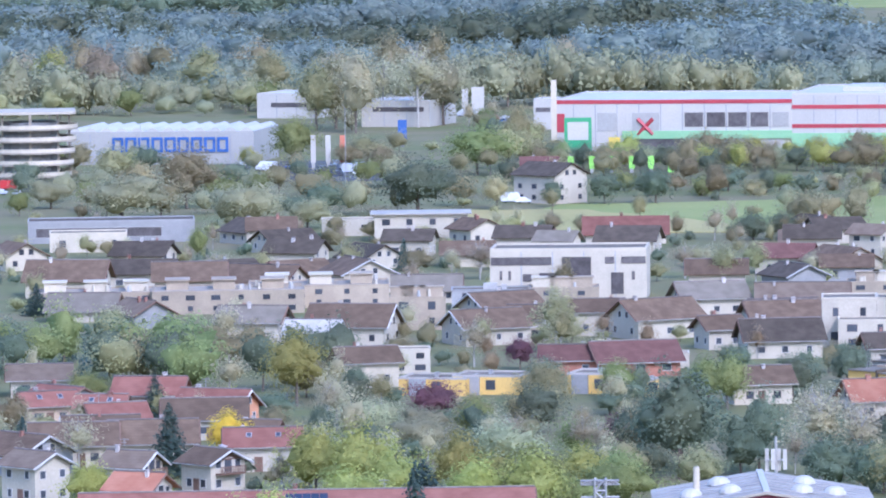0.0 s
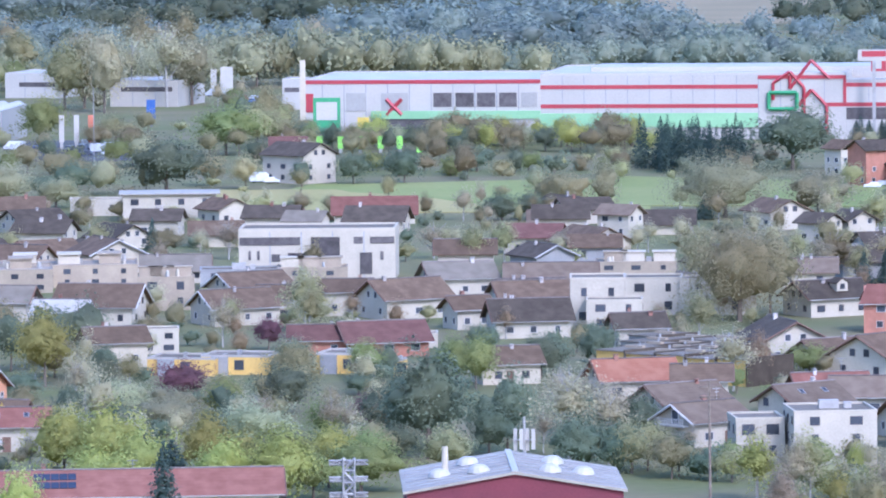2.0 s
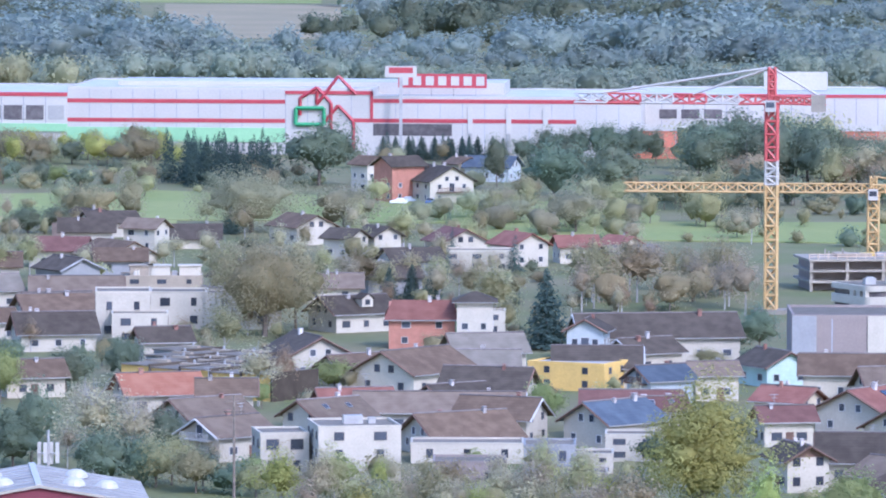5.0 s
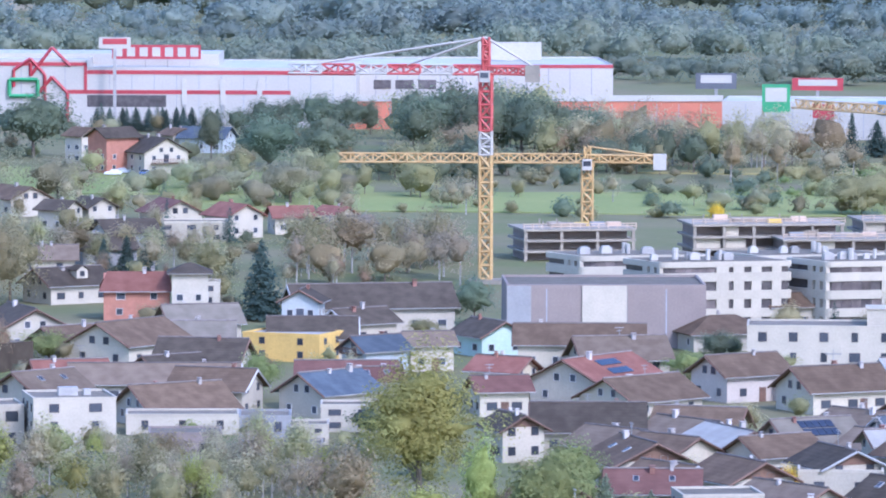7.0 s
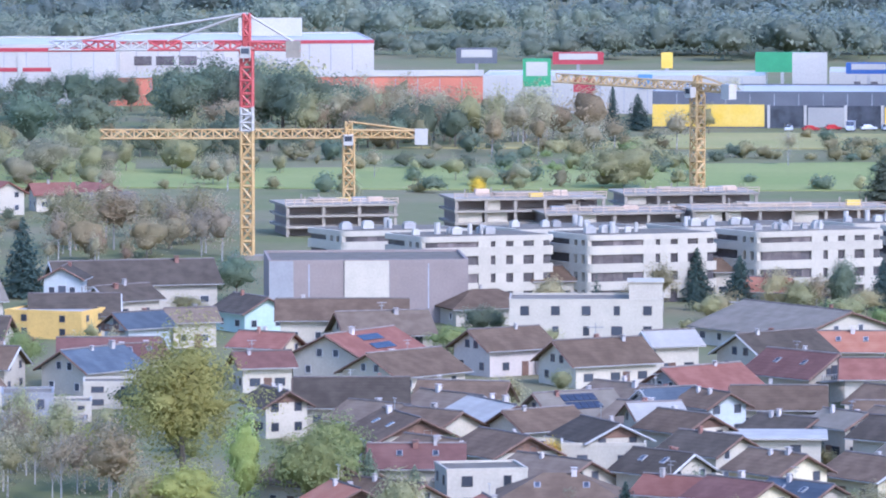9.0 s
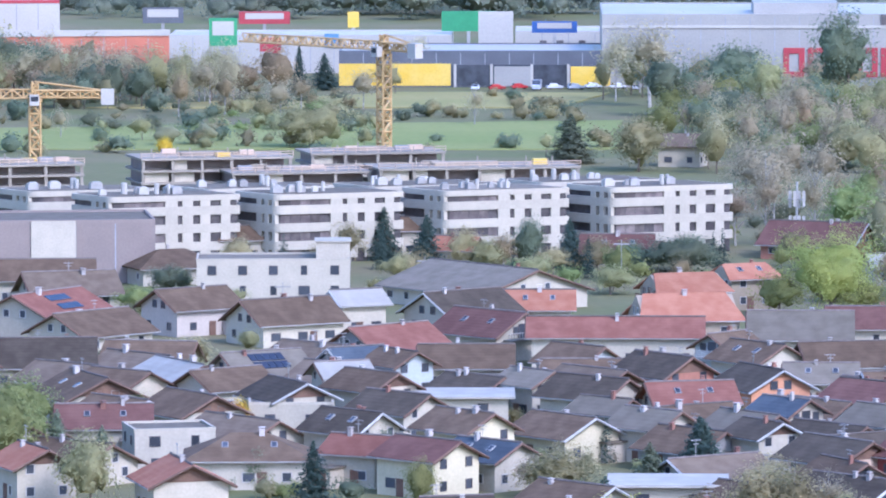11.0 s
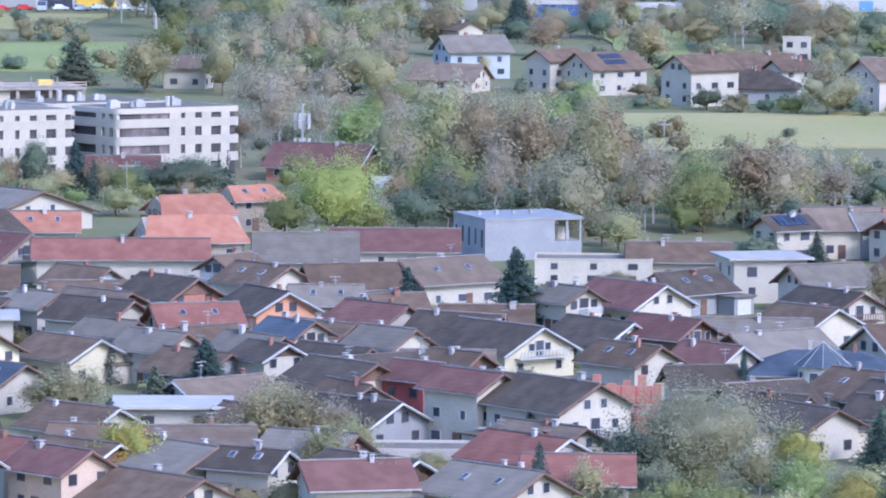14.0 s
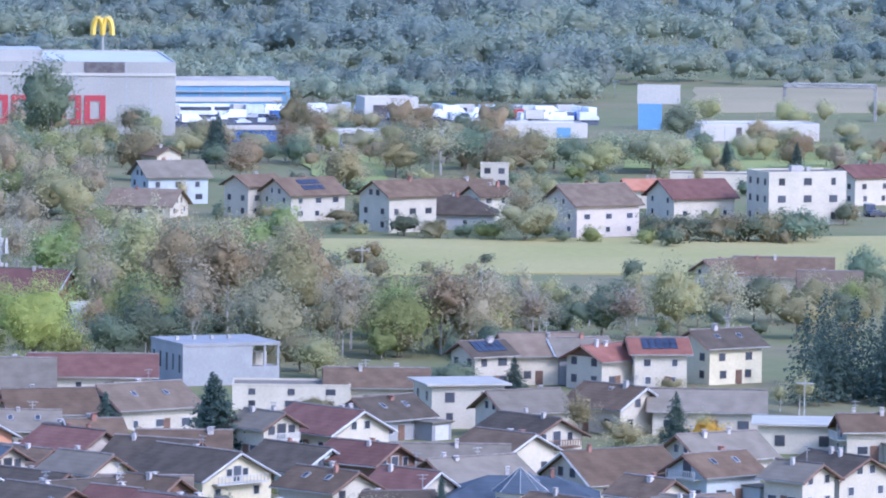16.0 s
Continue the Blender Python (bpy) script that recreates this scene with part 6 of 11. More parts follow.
house(121.8, 708.2, -54.8, 7.6, 6.1, 8.8, "wine", "cream", 31, 1, "b")
house(119.3, 729.9, -49.3, 5.6, 4.5, 7.4, "wine", "red", 31, 1, "")
house(110.9, 734.4, -58.6, 9.8, 7.8, 7.2, "dark", "peach", 31, 1, "")
house(110.3, 725.8, -68.6, 8.1, 6.4, 5.6, "brown", "white", 31, 1, "b")
flat_house(88.2, 714.0, -7.0, 12.1, 10.0, 4.8, "white", 2, "l")
house(126.3, 807.9, -53.9, 9.0, 7.2, 6.3, "wine", "pink", 31, 1, "")
house(123.7, 781.1, -54.0, 7.2, 5.8, 6.0, "grey", "white", 31, 1, "")
house(135.5, 797.3, -39.6, 9.8, 7.8, 6.0, "dark", "white", 38, 1, "")
house(138.3, 782.5, -58.0, 12.8, 10.2, 6.3, "dark", "yellow", 31, 1, "b")
house(127.1, 750.8, -49.6, 6.2, 5.0, 6.3, "brown", "wood", 31, 1, "")
house(152.8, 791.9, -58.9, 10.1, 8.1, 5.6, "dark", "mint", 31, 1, "")
house(165.4, 835.5, -59.2, 11.4, 9.1, 6.0, "wine", "cream", 31, 1, "")
house(176.6, 853.5, 33.3, 9.3, 7.4, 5.6, "dark", "grey", 31, -1, "w")
house(160.7, 787.5, -51.5, 8.7, 7.0, 6.3, "wine", "wood", 31, 1, "")
house(172.7, 790.3, -12.3, 13.4, 6.7, 5.6, "grey", "white", 38, -1, "")
house(160.5, 758.4, -53.9, 7.4, 6.0, 6.0, "wine", "white", 31, 1, "")
house(148.9, 752.4, -56.2, 8.2, 6.6, 6.8, "brown", "white", 31, 1, "")
flat_house(190.8, 869.6, 2.6, 10.5, 10.0, 6.1, "white", 2, "l")
house(184.3, 895.1, -11.6, 12.4, 6.9, 5.6, "brown", "cream", 38, -1, "")
house(153.9, 734.1, 2.2, 6.6, 5.3, 6.0, "dark", "cream", 38, -1, "")
house(155.2, 827.9, -60.6, 6.2, 5.0, 6.3, "grey", "white", 31, 1, "")
house(129.6, 812.2, 4.9, 5.6, 4.5, 7.0, "brown", "white", 38, -1, "")
house(69.3, 657.4, -56.0, 7.7, 6.1, 7.0, "wine", "peach", 31, 1, "")
house(64.7, 667.5, -55.5, 5.6, 4.5, 7.0, "red", "white", 31, 1, "")
house(58.2, 656.0, -45.1, 5.6, 4.5, 7.0, "dark", "cream", 31, 1, "")
house(90.2, 662.0, -37.8, 6.7, 5.4, 6.0, "dark", "white", 38, 1, "")
house(99.5, 650.7, 5.3, 9.2, 7.4, 6.0, "wine", "white", 38, -1, "")
house(74.8, 684.8, -20.2, 5.6, 4.5, 6.0, "brown", "taupe", 38, 1, "")
house(61.5, 687.0, 8.9, 6.0, 4.8, 6.5, "dark", "white", 38, -1, "")
flat_house(112.4, 689.7, -9.3, 13.6, 8.0, 2.8, "pink", 1, "n", ROOFS["grey"])
house(173.7, 754.8, -13.0, 17.7, 11.0, 5.6, "blue", "yellow", 38, -1, "hd")
house(173.4, 711.7, -58.7, 8.6, 6.8, 6.3, "dark", "white", 31, 1, "")
house(188.7, 750.0, -59.1, 6.4, 5.1, 5.6, "brown", "cream", 31, 1, "")
house(158.7, 697.2, -62.8, 7.9, 6.4, 5.6, "dark", "white", 31, 1, "")
house(187.3, 721.9, -44.5, 7.4, 5.9, 6.3, "grey", "white", 38, 1, "")
house(190.6, 777.2, 21.2, 14.0, 11.2, 6.2, "brown", "white", 38, -1, "")
house(202.4, 771.2, 27.3, 8.1, 6.5, 6.3, "brown", "sky", 31, -1, "")
house(189.0, 817.6, -61.0, 9.9, 7.9, 6.5, "dark", "white", 31, 1, "b")
house(196.5, 853.9, 17.0, 9.2, 7.4, 6.3, "grey", "white", 38, -1, "")
house(211.4, 860.9, -58.8, 9.8, 7.8, 6.3, "brown", "white", 31, 1, "")
house(169.7, 700.9, -43.6, 7.8, 6.3, 6.0, "dark", "cream", 38, 1, "")
house(182.1, 691.0, -54.8, 5.6, 4.5, 7.0, "dark", "white", 31, 1, "")
house(172.8, 660.4, -54.7, 6.8, 5.5, 7.0, "mauve", "white", 31, 1, "")
house(158.0, 709.3, -42.6, 5.6, 4.5, 5.5, "dark", "white", 38, 1, "")
house(205.9, 922.6, 22.4, 6.1, 4.9, 7.0, "dark", "white", 38, -1, "s")
house(216.7, 931.9, 0.9, 9.7, 7.8, 7.3, "mauve", "cream", 38, -1, "")
house(222.6, 930.6, 6.5, 7.4, 5.9, 6.7, "grey", "grey", 38, -1, "")
house(225.1, 922.7, 31.3, 8.3, 6.6, 6.5, "red", "white", 31, -1, "")
house(232.4, 920.4, -4.2, 7.1, 5.7, 7.5, "red", "cream", 38, -1, "s")
house(244.7, 930.5, 23.3, 9.0, 7.2, 7.9, "dark", "yellow", 38, -1, "w")
house(223.6, 856.4, -14.6, 15.2, 8.4, 5.9, "grey", "white", 38, -1, "")
house(210.0, 862.1, -53.7, 6.2, 5.0, 5.6, "brown", "white", 31, 1, "")
flat_house(233.6, 831.3, -15.7, 18.0, 10.0, 3.9, "white", 1, "l")
house(219.8, 774.9, -65.8, 9.5, 7.6, 5.6, "dark", "white", 31, 1, "")
house(236.9, 820.2, -2.1, 7.0, 5.6, 6.0, "brown", "white", 38, -1, "")
house(211.0, 761.9, -55.5, 5.6, 4.5, 6.0, "grey", "white", 31, 1, "")
house(229.6, 1339.0, 10.3, 12.1, 9.7, 8.9, "grey", "sky", 38, -1, "")
house(239.2, 1406.8, -69.7, 6.6, 5.3, 8.0, "brown", "cream", 31, 1, "")
house(217.9, 1296.7, -29.5, 12.2, 9.8, 5.6, "mauve", "cream", 38, 1, "")
house(239.7, 1294.1, 29.5, 8.5, 6.8, 8.7, "brown", "white", 31, -1, "")
house(248.8, 1287.6, 24.1, 12.1, 9.7, 8.5, "brown", "white", 38, -1, "s")
house(262.0, 1254.0, 26.2, 10.8, 8.6, 10.1, "brown", "white", 38, -1, "")
house(275.3, 1261.8, -12.3, 17.0, 13.6, 6.7, "dark", "grey", 38, -1, "h")
house(285.7, 1306.1, -12.3, 13.3, 10.6, 7.0, "brown", "white", 38, -1, "")
house(287.2, 1283.8, 22.4, 7.0, 5.6, 7.0, "brown", "white", 38, -1, "")
flat_house(311.5, 1385.3, -12.7, 6.3, 6.0, 5.7, "white", 2, "")
house(298.8, 1239.9, 21.5, 15.3, 12.2, 10.1, "mauve", "pink", 38, -1, "")
house(331.7, 1287.1, 15.5, 14.6, 11.6, 8.2, "wine", "white", 38, -1, "")
flat_house(360.6, 1381.1, -14.6, 18.4, 10.0, 3.8, "cream", 1, "")
flat_house(350.9, 1273.3, 9.6, 17.7, 11.0, 11.1, "white", 3, "u")
house(381.5, 1331.2, 24.0, 9.8, 7.8, 8.6, "wine", "white", 31, -1, "")
house(287.0, 1090.8, 25.3, 6.2, 5.0, 6.3, "brown", "cream", 31, -1, "")
house(298.4, 1090.4, -15.3, 16.6, 9.2, 6.6, "brown", "cream", 38, -1, "")
house(300.6, 1067.5, -15.7, 8.9, 7.1, 5.9, "mauve", "cream", 38, -1, "")
house(330.3, 1321.9, -0.0, 7.5, 6.0, 6.0, "orange", "white", 38, -1, "")
house(164.7, 1309.1, -21.2, 7.9, 6.4, 6.6, "mauve", "cream", 38, 1, "")
house(122.1, 1058.5, -6.6, 9.9, 7.9, 5.6, "wine", "white", 38, -1, "w")
house(159.1, 1077.4, -28.4, 16.4, 13.1, 6.0, "wine", "brick", 38, 1, "")
house(162.9, 1022.2, 4.9, 6.3, 5.0, 5.0, "pale", "white", 38, -1, "")
house(59.5, 1079.2, 10.8, 6.6, 5.3, 5.9, "brown", "white", 38, -1, "")
house(90.3, 1087.4, 9.3, 5.8, 4.7, 6.6, "brown", "white", 38, -1, "")
house(94.2, 1052.4, -19.1, 5.6, 4.5, 6.0, "orange", "white", 38, 1, "")
bau = hall("shopping_hall", "long white shopping hall with red roof line and pale green base", "building", -249.6, 1741.8, -1.53, 67.2, 60, 16.8, WHITE_SHEET, WHITE_SHEET)
panel(bau, "red_band", 0.0, 67.2, 15.66, 16.76, SIGN_RED, 0.12, "")
panel(bau, "green_band", 19.8, 67.2, 5.95, 8.15, PALE_GREEN, 0.6, "")
panel(bau, "red_board", 0.6, 3.6, 7.83, 13.00, SIGN_RED, 0.2, "")
panel(bau, "window_strip", 37.3, 42.4, 9.24, 13.16, SHUT, 0.2, "")
panel(bau, "window_strip", 43.5, 48.6, 9.24, 13.16, SHUT, 0.2, "")
panel(bau, "window_strip", 49.5, 54.6, 9.24, 13.16, SHUT, 0.2, "")
panel(bau, "window_strip", 55.7, 60.6, 9.24, 13.16, SHUT, 0.2, "")
panel(bau, "poster", 61.8, 66.3, 9.24, 13.16, GREY_SHEET, 0.2, "")
panel(bau, "poster", 12.8, 18.5, 8.15, 13.16, GREY_SHEET, 0.2, "")
panel(bau, "poster", 22.6, 30.2, 8.15, 13.16, GREY_SHEET, 0.2, "")
panel(bau, "loading_bay", 22.9, 38.1, 1.25, 5.95, SHUT, 0.1, "")
bau2 = hall("shopping_hall", "long white shopping hall with red bands", "building", -182.4, 1740.0, -1.53, 84.6, 60, 18.4, WHITE_SHEET, WHITE_SHEET)
panel(bau2, "red_band", 0.0, 60.3, 14.03, 15.12, SIGN_RED, 0.12, "")
panel(bau2, "red_band", 0.0, 60.3, 8.73, 9.82, SIGN_RED, 0.12, "")
panel(bau2, "green_band", 0.0, 60.3, 3.43, 7.33, PALE_GREEN, 0.6, "")
panel(bau2, "red_band", 60.3, 84.6, 16.68, 17.61, SIGN_RED, 0.3, "")
panel(bau2, "red_post", 83.8, 84.6, 9.67, 17.61, SIGN_RED, 0.3, "")
bau3 = hall("shopping_hall", "long white shopping hall with red bands", "building", -97.8, 1737.8, -1.53, 73.7, 55, 16.4, WHITE_SHEET, WHITE_SHEET)
panel(bau3, "red_band", 0.0, 73.7, 14.43, 15.51, SIGN_RED, 0.12, "")
panel(bau3, "red_band", -5.4, 55.9, 9.00, 10.09, SIGN_RED, 0.12, "")
panel(bau3, "glass_front", 0.0, 21.7, 5.43, 8.69, SHUT, 0.12, "")
bau4 = hall("shopping_hall", "long white shopping hall with red roof line", "building", -24.9, 1764.8, 3.31, 72.4, 55, 16.1, WHITE_SHEET, WHITE_SHEET)
panel(bau4, "red_band", 0.0, 72.4, 15.15, 16.10, SIGN_RED, 0.12, "")
panel(bau4, "window_strip", 5.4, 10.3, 9.31, 11.84, SHUT, 0.12, "")
panel(bau4, "window_strip", 11.5, 16.6, 9.31, 11.84, SHUT, 0.12, "")
panel(bau4, "window_strip", 17.9, 22.9, 9.31, 11.84, SHUT, 0.12, "")
ora = hall("orange_hall", "low hall with orange front and white roof edge", "building", -26.7, 1728.3, 3.23, 103.5, 25, 7.6, SIGN_ORANGE, WHITE_SHEET)
panel(ora, "white_edge", 0.0, 103.5, 7.58, 9.28, WHITE_SHEET, 0.4, "")
el = hall("supermarket_hall", "pale grey supermarket hall with dark blue lettering bars", "building", -385.1, 1731.0, 0.5, 53.0, 40, 9.2, GREY_SHEET, WHITE_SHEET)
rut = hall("furniture_hall", "large pale grey furniture hall with red lettering bars", "building", 180.9, 1603.7, -5.96, 94.3, 70, 18.7, GREY_SHEET, WHITE_SHEET)
shop = hall("sports_hall", "low white and dark shop hall with yellow end", "building", 114.2, 1610.7, -5.96, 80.7, 40, 9.4, DARK_SHEET, WHITE_SHEET)
panel(shop, "yellow_end", 59.1, 69.2, 0.43, 5.34, SIGN_YELLOW, 0.12, "")
panel(shop, "yellow_wall", 0.0, 28.5, 0.43, 6.06, SIGN_YELLOW, 0.12, "")
panel(shop, "glass_front", 29.3, 58.8, 0.43, 5.77, GLASS, 0.2, "dark glazed shop front")
for cx in (29.6, 38.9, 49.2, 58.5):
    panel(shop, "front_column", cx - 0.35, cx + 0.35, 0.1, 5.9, WHITE_SHEET, 0.6, "white front column")
panel(shop, "portal", 39.6, 49.0, 0.29, 5.34, GREY_SHEET, 0.5, "")
taupe = hall("gym_hall", "windowless taupe hall with one white panel", "building", 10.5, 1037.2, 1.71, 32.8, 22, 10.5, WALLS["taupe"], ROOFS["grey"])
panel(taupe, "white_panel", 12.4, 19.7, 1.40, 10.34, WALLS["white"], 0.3, "")
panel(taupe, "grey_end", 0.0, 4.0, 0.93, 10.34, WALLS["grey"], 0.2, "")
blue = hall("market_hall", "blue and white market hall", "building", 284.1, 1717.3, 2.55, 44.2, 30, 7.0, SKY_SHEET, WHITE_SHEET)
panel(blue, "white_edge", 0.0, 44.2, 6.70, 8.10, WHITE_SHEET, 0.4, "")
for ax, ay, ah, at in ((124.2, 1084.7, 11.8, 18.0), (94.7, 1078.8, 11.8, 17.0), (65.3, 1073.0, 11.8, 15.5), (36.9, 1070.0, 11.8, 14.0), (24.1, 1104.0, 10.4, 13.0), (54.5, 1087.2, 11.8, 16.5), (83.5, 1090.5, 11.8, 16.5), (113.4, 1098.0, 11.8, 16.5)):
    apartment(ax, ay, ah, at)
shell_building(25.3, 1242.9, 10.8, 22.5, 16, 6.3, 3)
BUILT.append((25.3, 1242.9, 12.4))
shell_building(62.7, 1247.6, 9.1, 30.5, 16, 7.1, 3)
BUILT.append((62.7, 1247.6, 16.8))
shell_building(78.8, 1238.1, 8.4, 28.0, 16, 4.8, 2)
BUILT.append((78.8, 1238.1, 15.4))
shell_building(96.1, 1267.4, 7.7, 27.6, 16, 6.6, 3)
BUILT.append((96.1, 1267.4, 15.2))
shell_building(113.7, 1235.9, 6.7, 40.3, 16, 5.6, 2)
BUILT.append((113.7, 1235.9, 22.2))
patch("meadow", "bright green meadow between trees and houses", [(-217, 1533, 0), (-136, 1556, 0), (-125, 1428, 0), (-226, 1429, 0)], 0.15, MEADOW, "meadow")
patch("meadow", "dry grass strip beside the meadow", [(-239, 1512, 0), (-208, 1510, 0), (-166, 1451, 0), (-162, 1422, 0), (-225, 1425, 0)], 0.18, DRY_MEADOW, "meadow")
patch("meadow", "green meadow behind the houses", [(-146, 1563, 0), (-17, 1514, 0), (-16, 1439, 0), (-135, 1444, 0)], 0.21, MEADOW, "meadow")
patch("meadow", "green meadow strips before the shopping park", [(-64, 1444, 0), (170, 1463, 0), (160, 1363, 0), (-62, 1385, 0)], 0.24, MEADOW, "meadow")
patch("meadow", "rough field with dry grass", [(47, 1527, 0), (162, 1515, 0), (180, 1578, 0), (127, 1584, 0)], 0.27, DRY_MEADOW, "meadow")
patch("meadow", "mown yellowish meadow behind the trees", [(240, 1228, 0), (362, 1232, 0), (337, 1145, 0), (226, 1135, 0)], 0.3, DRY_MEADOW, "meadow")
crane(7.9, 1177.1, -6.4, 38.2, 37.0, 10.0, False, True, "tall tower crane with yellow mast and red and white top")
crane(28.6, 1255.9, -1.3, 17.3, 49.3, 15.7, True, False, "low yellow tower crane with a long lattice jib")
crane(101.9, 1305.6, -56.5, 24.0, 49.1, 11.7, True, False, "yellow tower crane with its jib turned away")
antenna_mast(158.1, 1096.8, -8.2, 11.7)
antenna_mast(-90.6, 839.5, 6.2, 9.5)
lattice_pylon(-107.5, 789.1, 7.8, 9.0)
pole(-61.9, 790.6, 4.5, 18.7, 0.2, BARK, "tall brown wooden power pole", 2)
pole(-95.3, 789.5, 6.9, 10.5, 0.55, WALLS["cream"], "tall pale square chimney shaft", 0)
pole(-358.8, 1705.9, 11.9, 12.4, 0.12, STEEL, "slim grey lamp post", 0)
pole(-286.0, 1617.4, 10.0, 20.5, 0.12, STEEL, "slim grey lamp post", 0)
pole(119.6, 1031.4, -6.6, 7.0, 0.1, STEEL, "slim grey lamp post", 1)
pole(87.4, 1034.6, -4.8, 4.2, 0.1, STEEL, "slim grey lamp post", 1)
pole(103.0, 745.6, -7.9, 4.8, 0.1, STEEL, "slim grey lamp post", 1)
pole(218.9, 1077.7, -11.5, 9.9, 0.1, STEEL, "slim grey lamp post", 1)
pole(62.9, 888.4, -4.0, 4.8, 0.1, STEEL, "slim grey lamp post", 1)
pole(243.0, 875.5, -15.5, 5.7, 0.1, STEEL, "slim grey lamp post", 1)
pole(61.7, 696.3, -5.1, 5.4, 0.1, STEEL, "slim grey lamp post", 1)
pole(61.3, 990.7, -3.5, 4.0, 0.1, STEEL, "slim grey lamp post", 1)
pole(120.9, 690.8, -9.9, 5.1, 0.1, STEEL, "slim grey lamp post", 1)
pylon_sign(-239.8, 1723.6, 7.9, 12.7, 7.5, 9.9, SIGN_GREEN, WHITE_SHEET, "pylon_sign", "tall green sign board with a white field")
pylon_sign(-89.9, 1731.6, 3.0, 24.8, 8.7, 3.1, WHITE_SHEET, SIGN_RED, "pylon_sign", "white and red sign box on a tall pale post")
pylon_sign(85.3, 1623.0, -3.0, 17.3, 7.2, 7.2, SIGN_GREEN, WHITE_SHEET, "pylon_sign", "green sign board with a white field")
pylon_sign(77.6, 1802.3, -2.5, 12.4, 11.6, 4.5, DARK_SHEET, WHITE_SHEET, "billboard", "dark billboard with a pale picture field")
pylon_sign(105.7, 1788.0, -3.4, 11.7, 14.4, 3.5, SIGN_RED, WHITE_SHEET, "sign_board", "red and white sign board on the roof")
pylon_sign(97.5, 1623.6, -3.4, 12.2, 5.5, 3.6, SIGN_RED, None, "banner", "plain red banner board on posts")
pylon_sign(113.7, 1692.8, -3.8, 7.4, 5.8, 3.9, SIGN_BLUE, None, "banner", "plain blue banner board on posts")
pylon_sign(154.5, 1688.5, -5.2, 15.9, 14.4, 5.4, SIGN_GREEN, None, "sign_board", "green sign box on the roof")
pylon_sign(159.1, 1659.9, -5.5, 17.0, 9.2, 8.9, WHITE_SHEET, None, "panel_tower", "white panel tower beside the shop")
pylon_sign(174.5, 1658.6, -6.0, 14.4, 11.9, 3.0, SIGN_BLUE, WHITE_SHEET, "sign_board", "blue sign board on the roof")
pylon_sign(125.9, 1720.2, -4.2, 14.5, 3.1, 4.3, SIGN_YELLOW, None, "sign_board", "small yellow sign box")
pylon_sign(-309.8, 1701.5, 10.3, 9.3, 1.4, 7.4, WHITE_SHEET, None, "banner_flag", "tall narrow cloth banner flag")
pylon_sign(-305.6, 1701.1, 10.2, 9.3, 1.4, 7.4, WHITE_SHEET, None, "banner_flag", "tall narrow cloth banner flag")
pylon_sign(-301.6, 1700.8, 10.1, 9.3, 1.4, 7.4, SIGN_ORANGE, None, "banner_flag", "tall narrow cloth banner flag")
pylon_sign(-305.6, 1824.1, 9.5, 7.9, 2.6, 6.3, SIGN_BLUE, None, "banner_flag", "tall narrow cloth banner flag")
pylon_sign(-235.4, 1677.3, 8.0, 4.4, 1.5, 3.3, surf("lime_cloth", (0.35, 0.7, 0.12), rough=0.8), None, "banner_flag", "bright lime green banner flag")
pylon_sign(-229.7, 1677.2, 7.8, 4.4, 1.5, 3.3, surf("lime_cloth", (0.35, 0.7, 0.12), rough=0.8), None, "banner_flag", "bright lime green banner flag")
pylon_sign(-224.4, 1677.1, 7.6, 4.4, 1.5, 3.3, surf("lime_cloth", (0.35, 0.7, 0.12), rough=0.8), None, "banner_flag", "bright lime green banner flag")
pylon_sign(-218.9, 1676.9, 7.4, 4.4, 1.5, 3.3, surf("lime_cloth", (0.35, 0.7, 0.12), rough=0.8), None, "banner_flag", "bright lime green banner flag")
pylon_sign(-213.7, 1676.8, 7.3, 4.4, 1.5, 3.3, surf("lime_cloth", (0.35, 0.7, 0.12), rough=0.8), None, "banner_flag", "bright lime green banner flag")
pylon_sign(-208.4, 1676.7, 7.1, 4.4, 1.5, 4.5, surf("lime_cloth", (0.35, 0.7, 0.12), rough=0.8), None, "banner_flag", "bright lime green banner flag")
pylon_sign(-71.1, 1737.1, 2.3, 13.2, 1.4, 7.0, WHITE_SHEET, None, "banner_flag", "pale banner flag on a pole")
pylon_sign(-60.5, 1736.8, 2.0, 13.2, 1.4, 7.0, WHITE_SHEET, None, "banner_flag", "pale banner flag on a pole")
pylon_sign(-50.4, 1736.5, 1.7, 13.2, 1.4, 7.0, WHITE_SHEET, None, "banner_flag", "pale banner flag on a pole")
pylon_sign(410.7, 1629.1, -14.1, 11.7, 11.4, 5.1, WHITE_SHEET, None, "billboard", "large pale billboard on a blue container")
pylon_sign(407.0, 1623.6, -14.1, 6.9, 6.3, 6.9, SKY_SHEET, None, "container", "stacked light blue container")
pylon_sign(18.8, 1798.9, -0.6, 21.2, 18.0, 5.1, WHITE_SHEET, None, "sign_board", "row of white sign panels on a frame")
mast_sign(277.8, 1731.9, -9.1, 24.7, 5.3, 4.7)
roof_sign(bau3, 6.2, 30.7, 18.3, 22.2, 7)
house_outline(bau2, 59.8, 0.1552, 45.02)
green_frame(bau2, 63.3, 71.1, 8.4, 12.9)
upper_storey(bau2, "upper_hall", 11.6, 119.5, 20, 45, 17.7, 19.3, WHITE_SHEET)
letter_block(el, 12.9, 16.1, 3.4, 7.6, 0.75, SIGN_BLUE, "dark blue hollow letter block")
letter_block(el, 16.6, 19.8, 3.4, 7.6, 0.75, SIGN_BLUE, "dark blue hollow letter block")
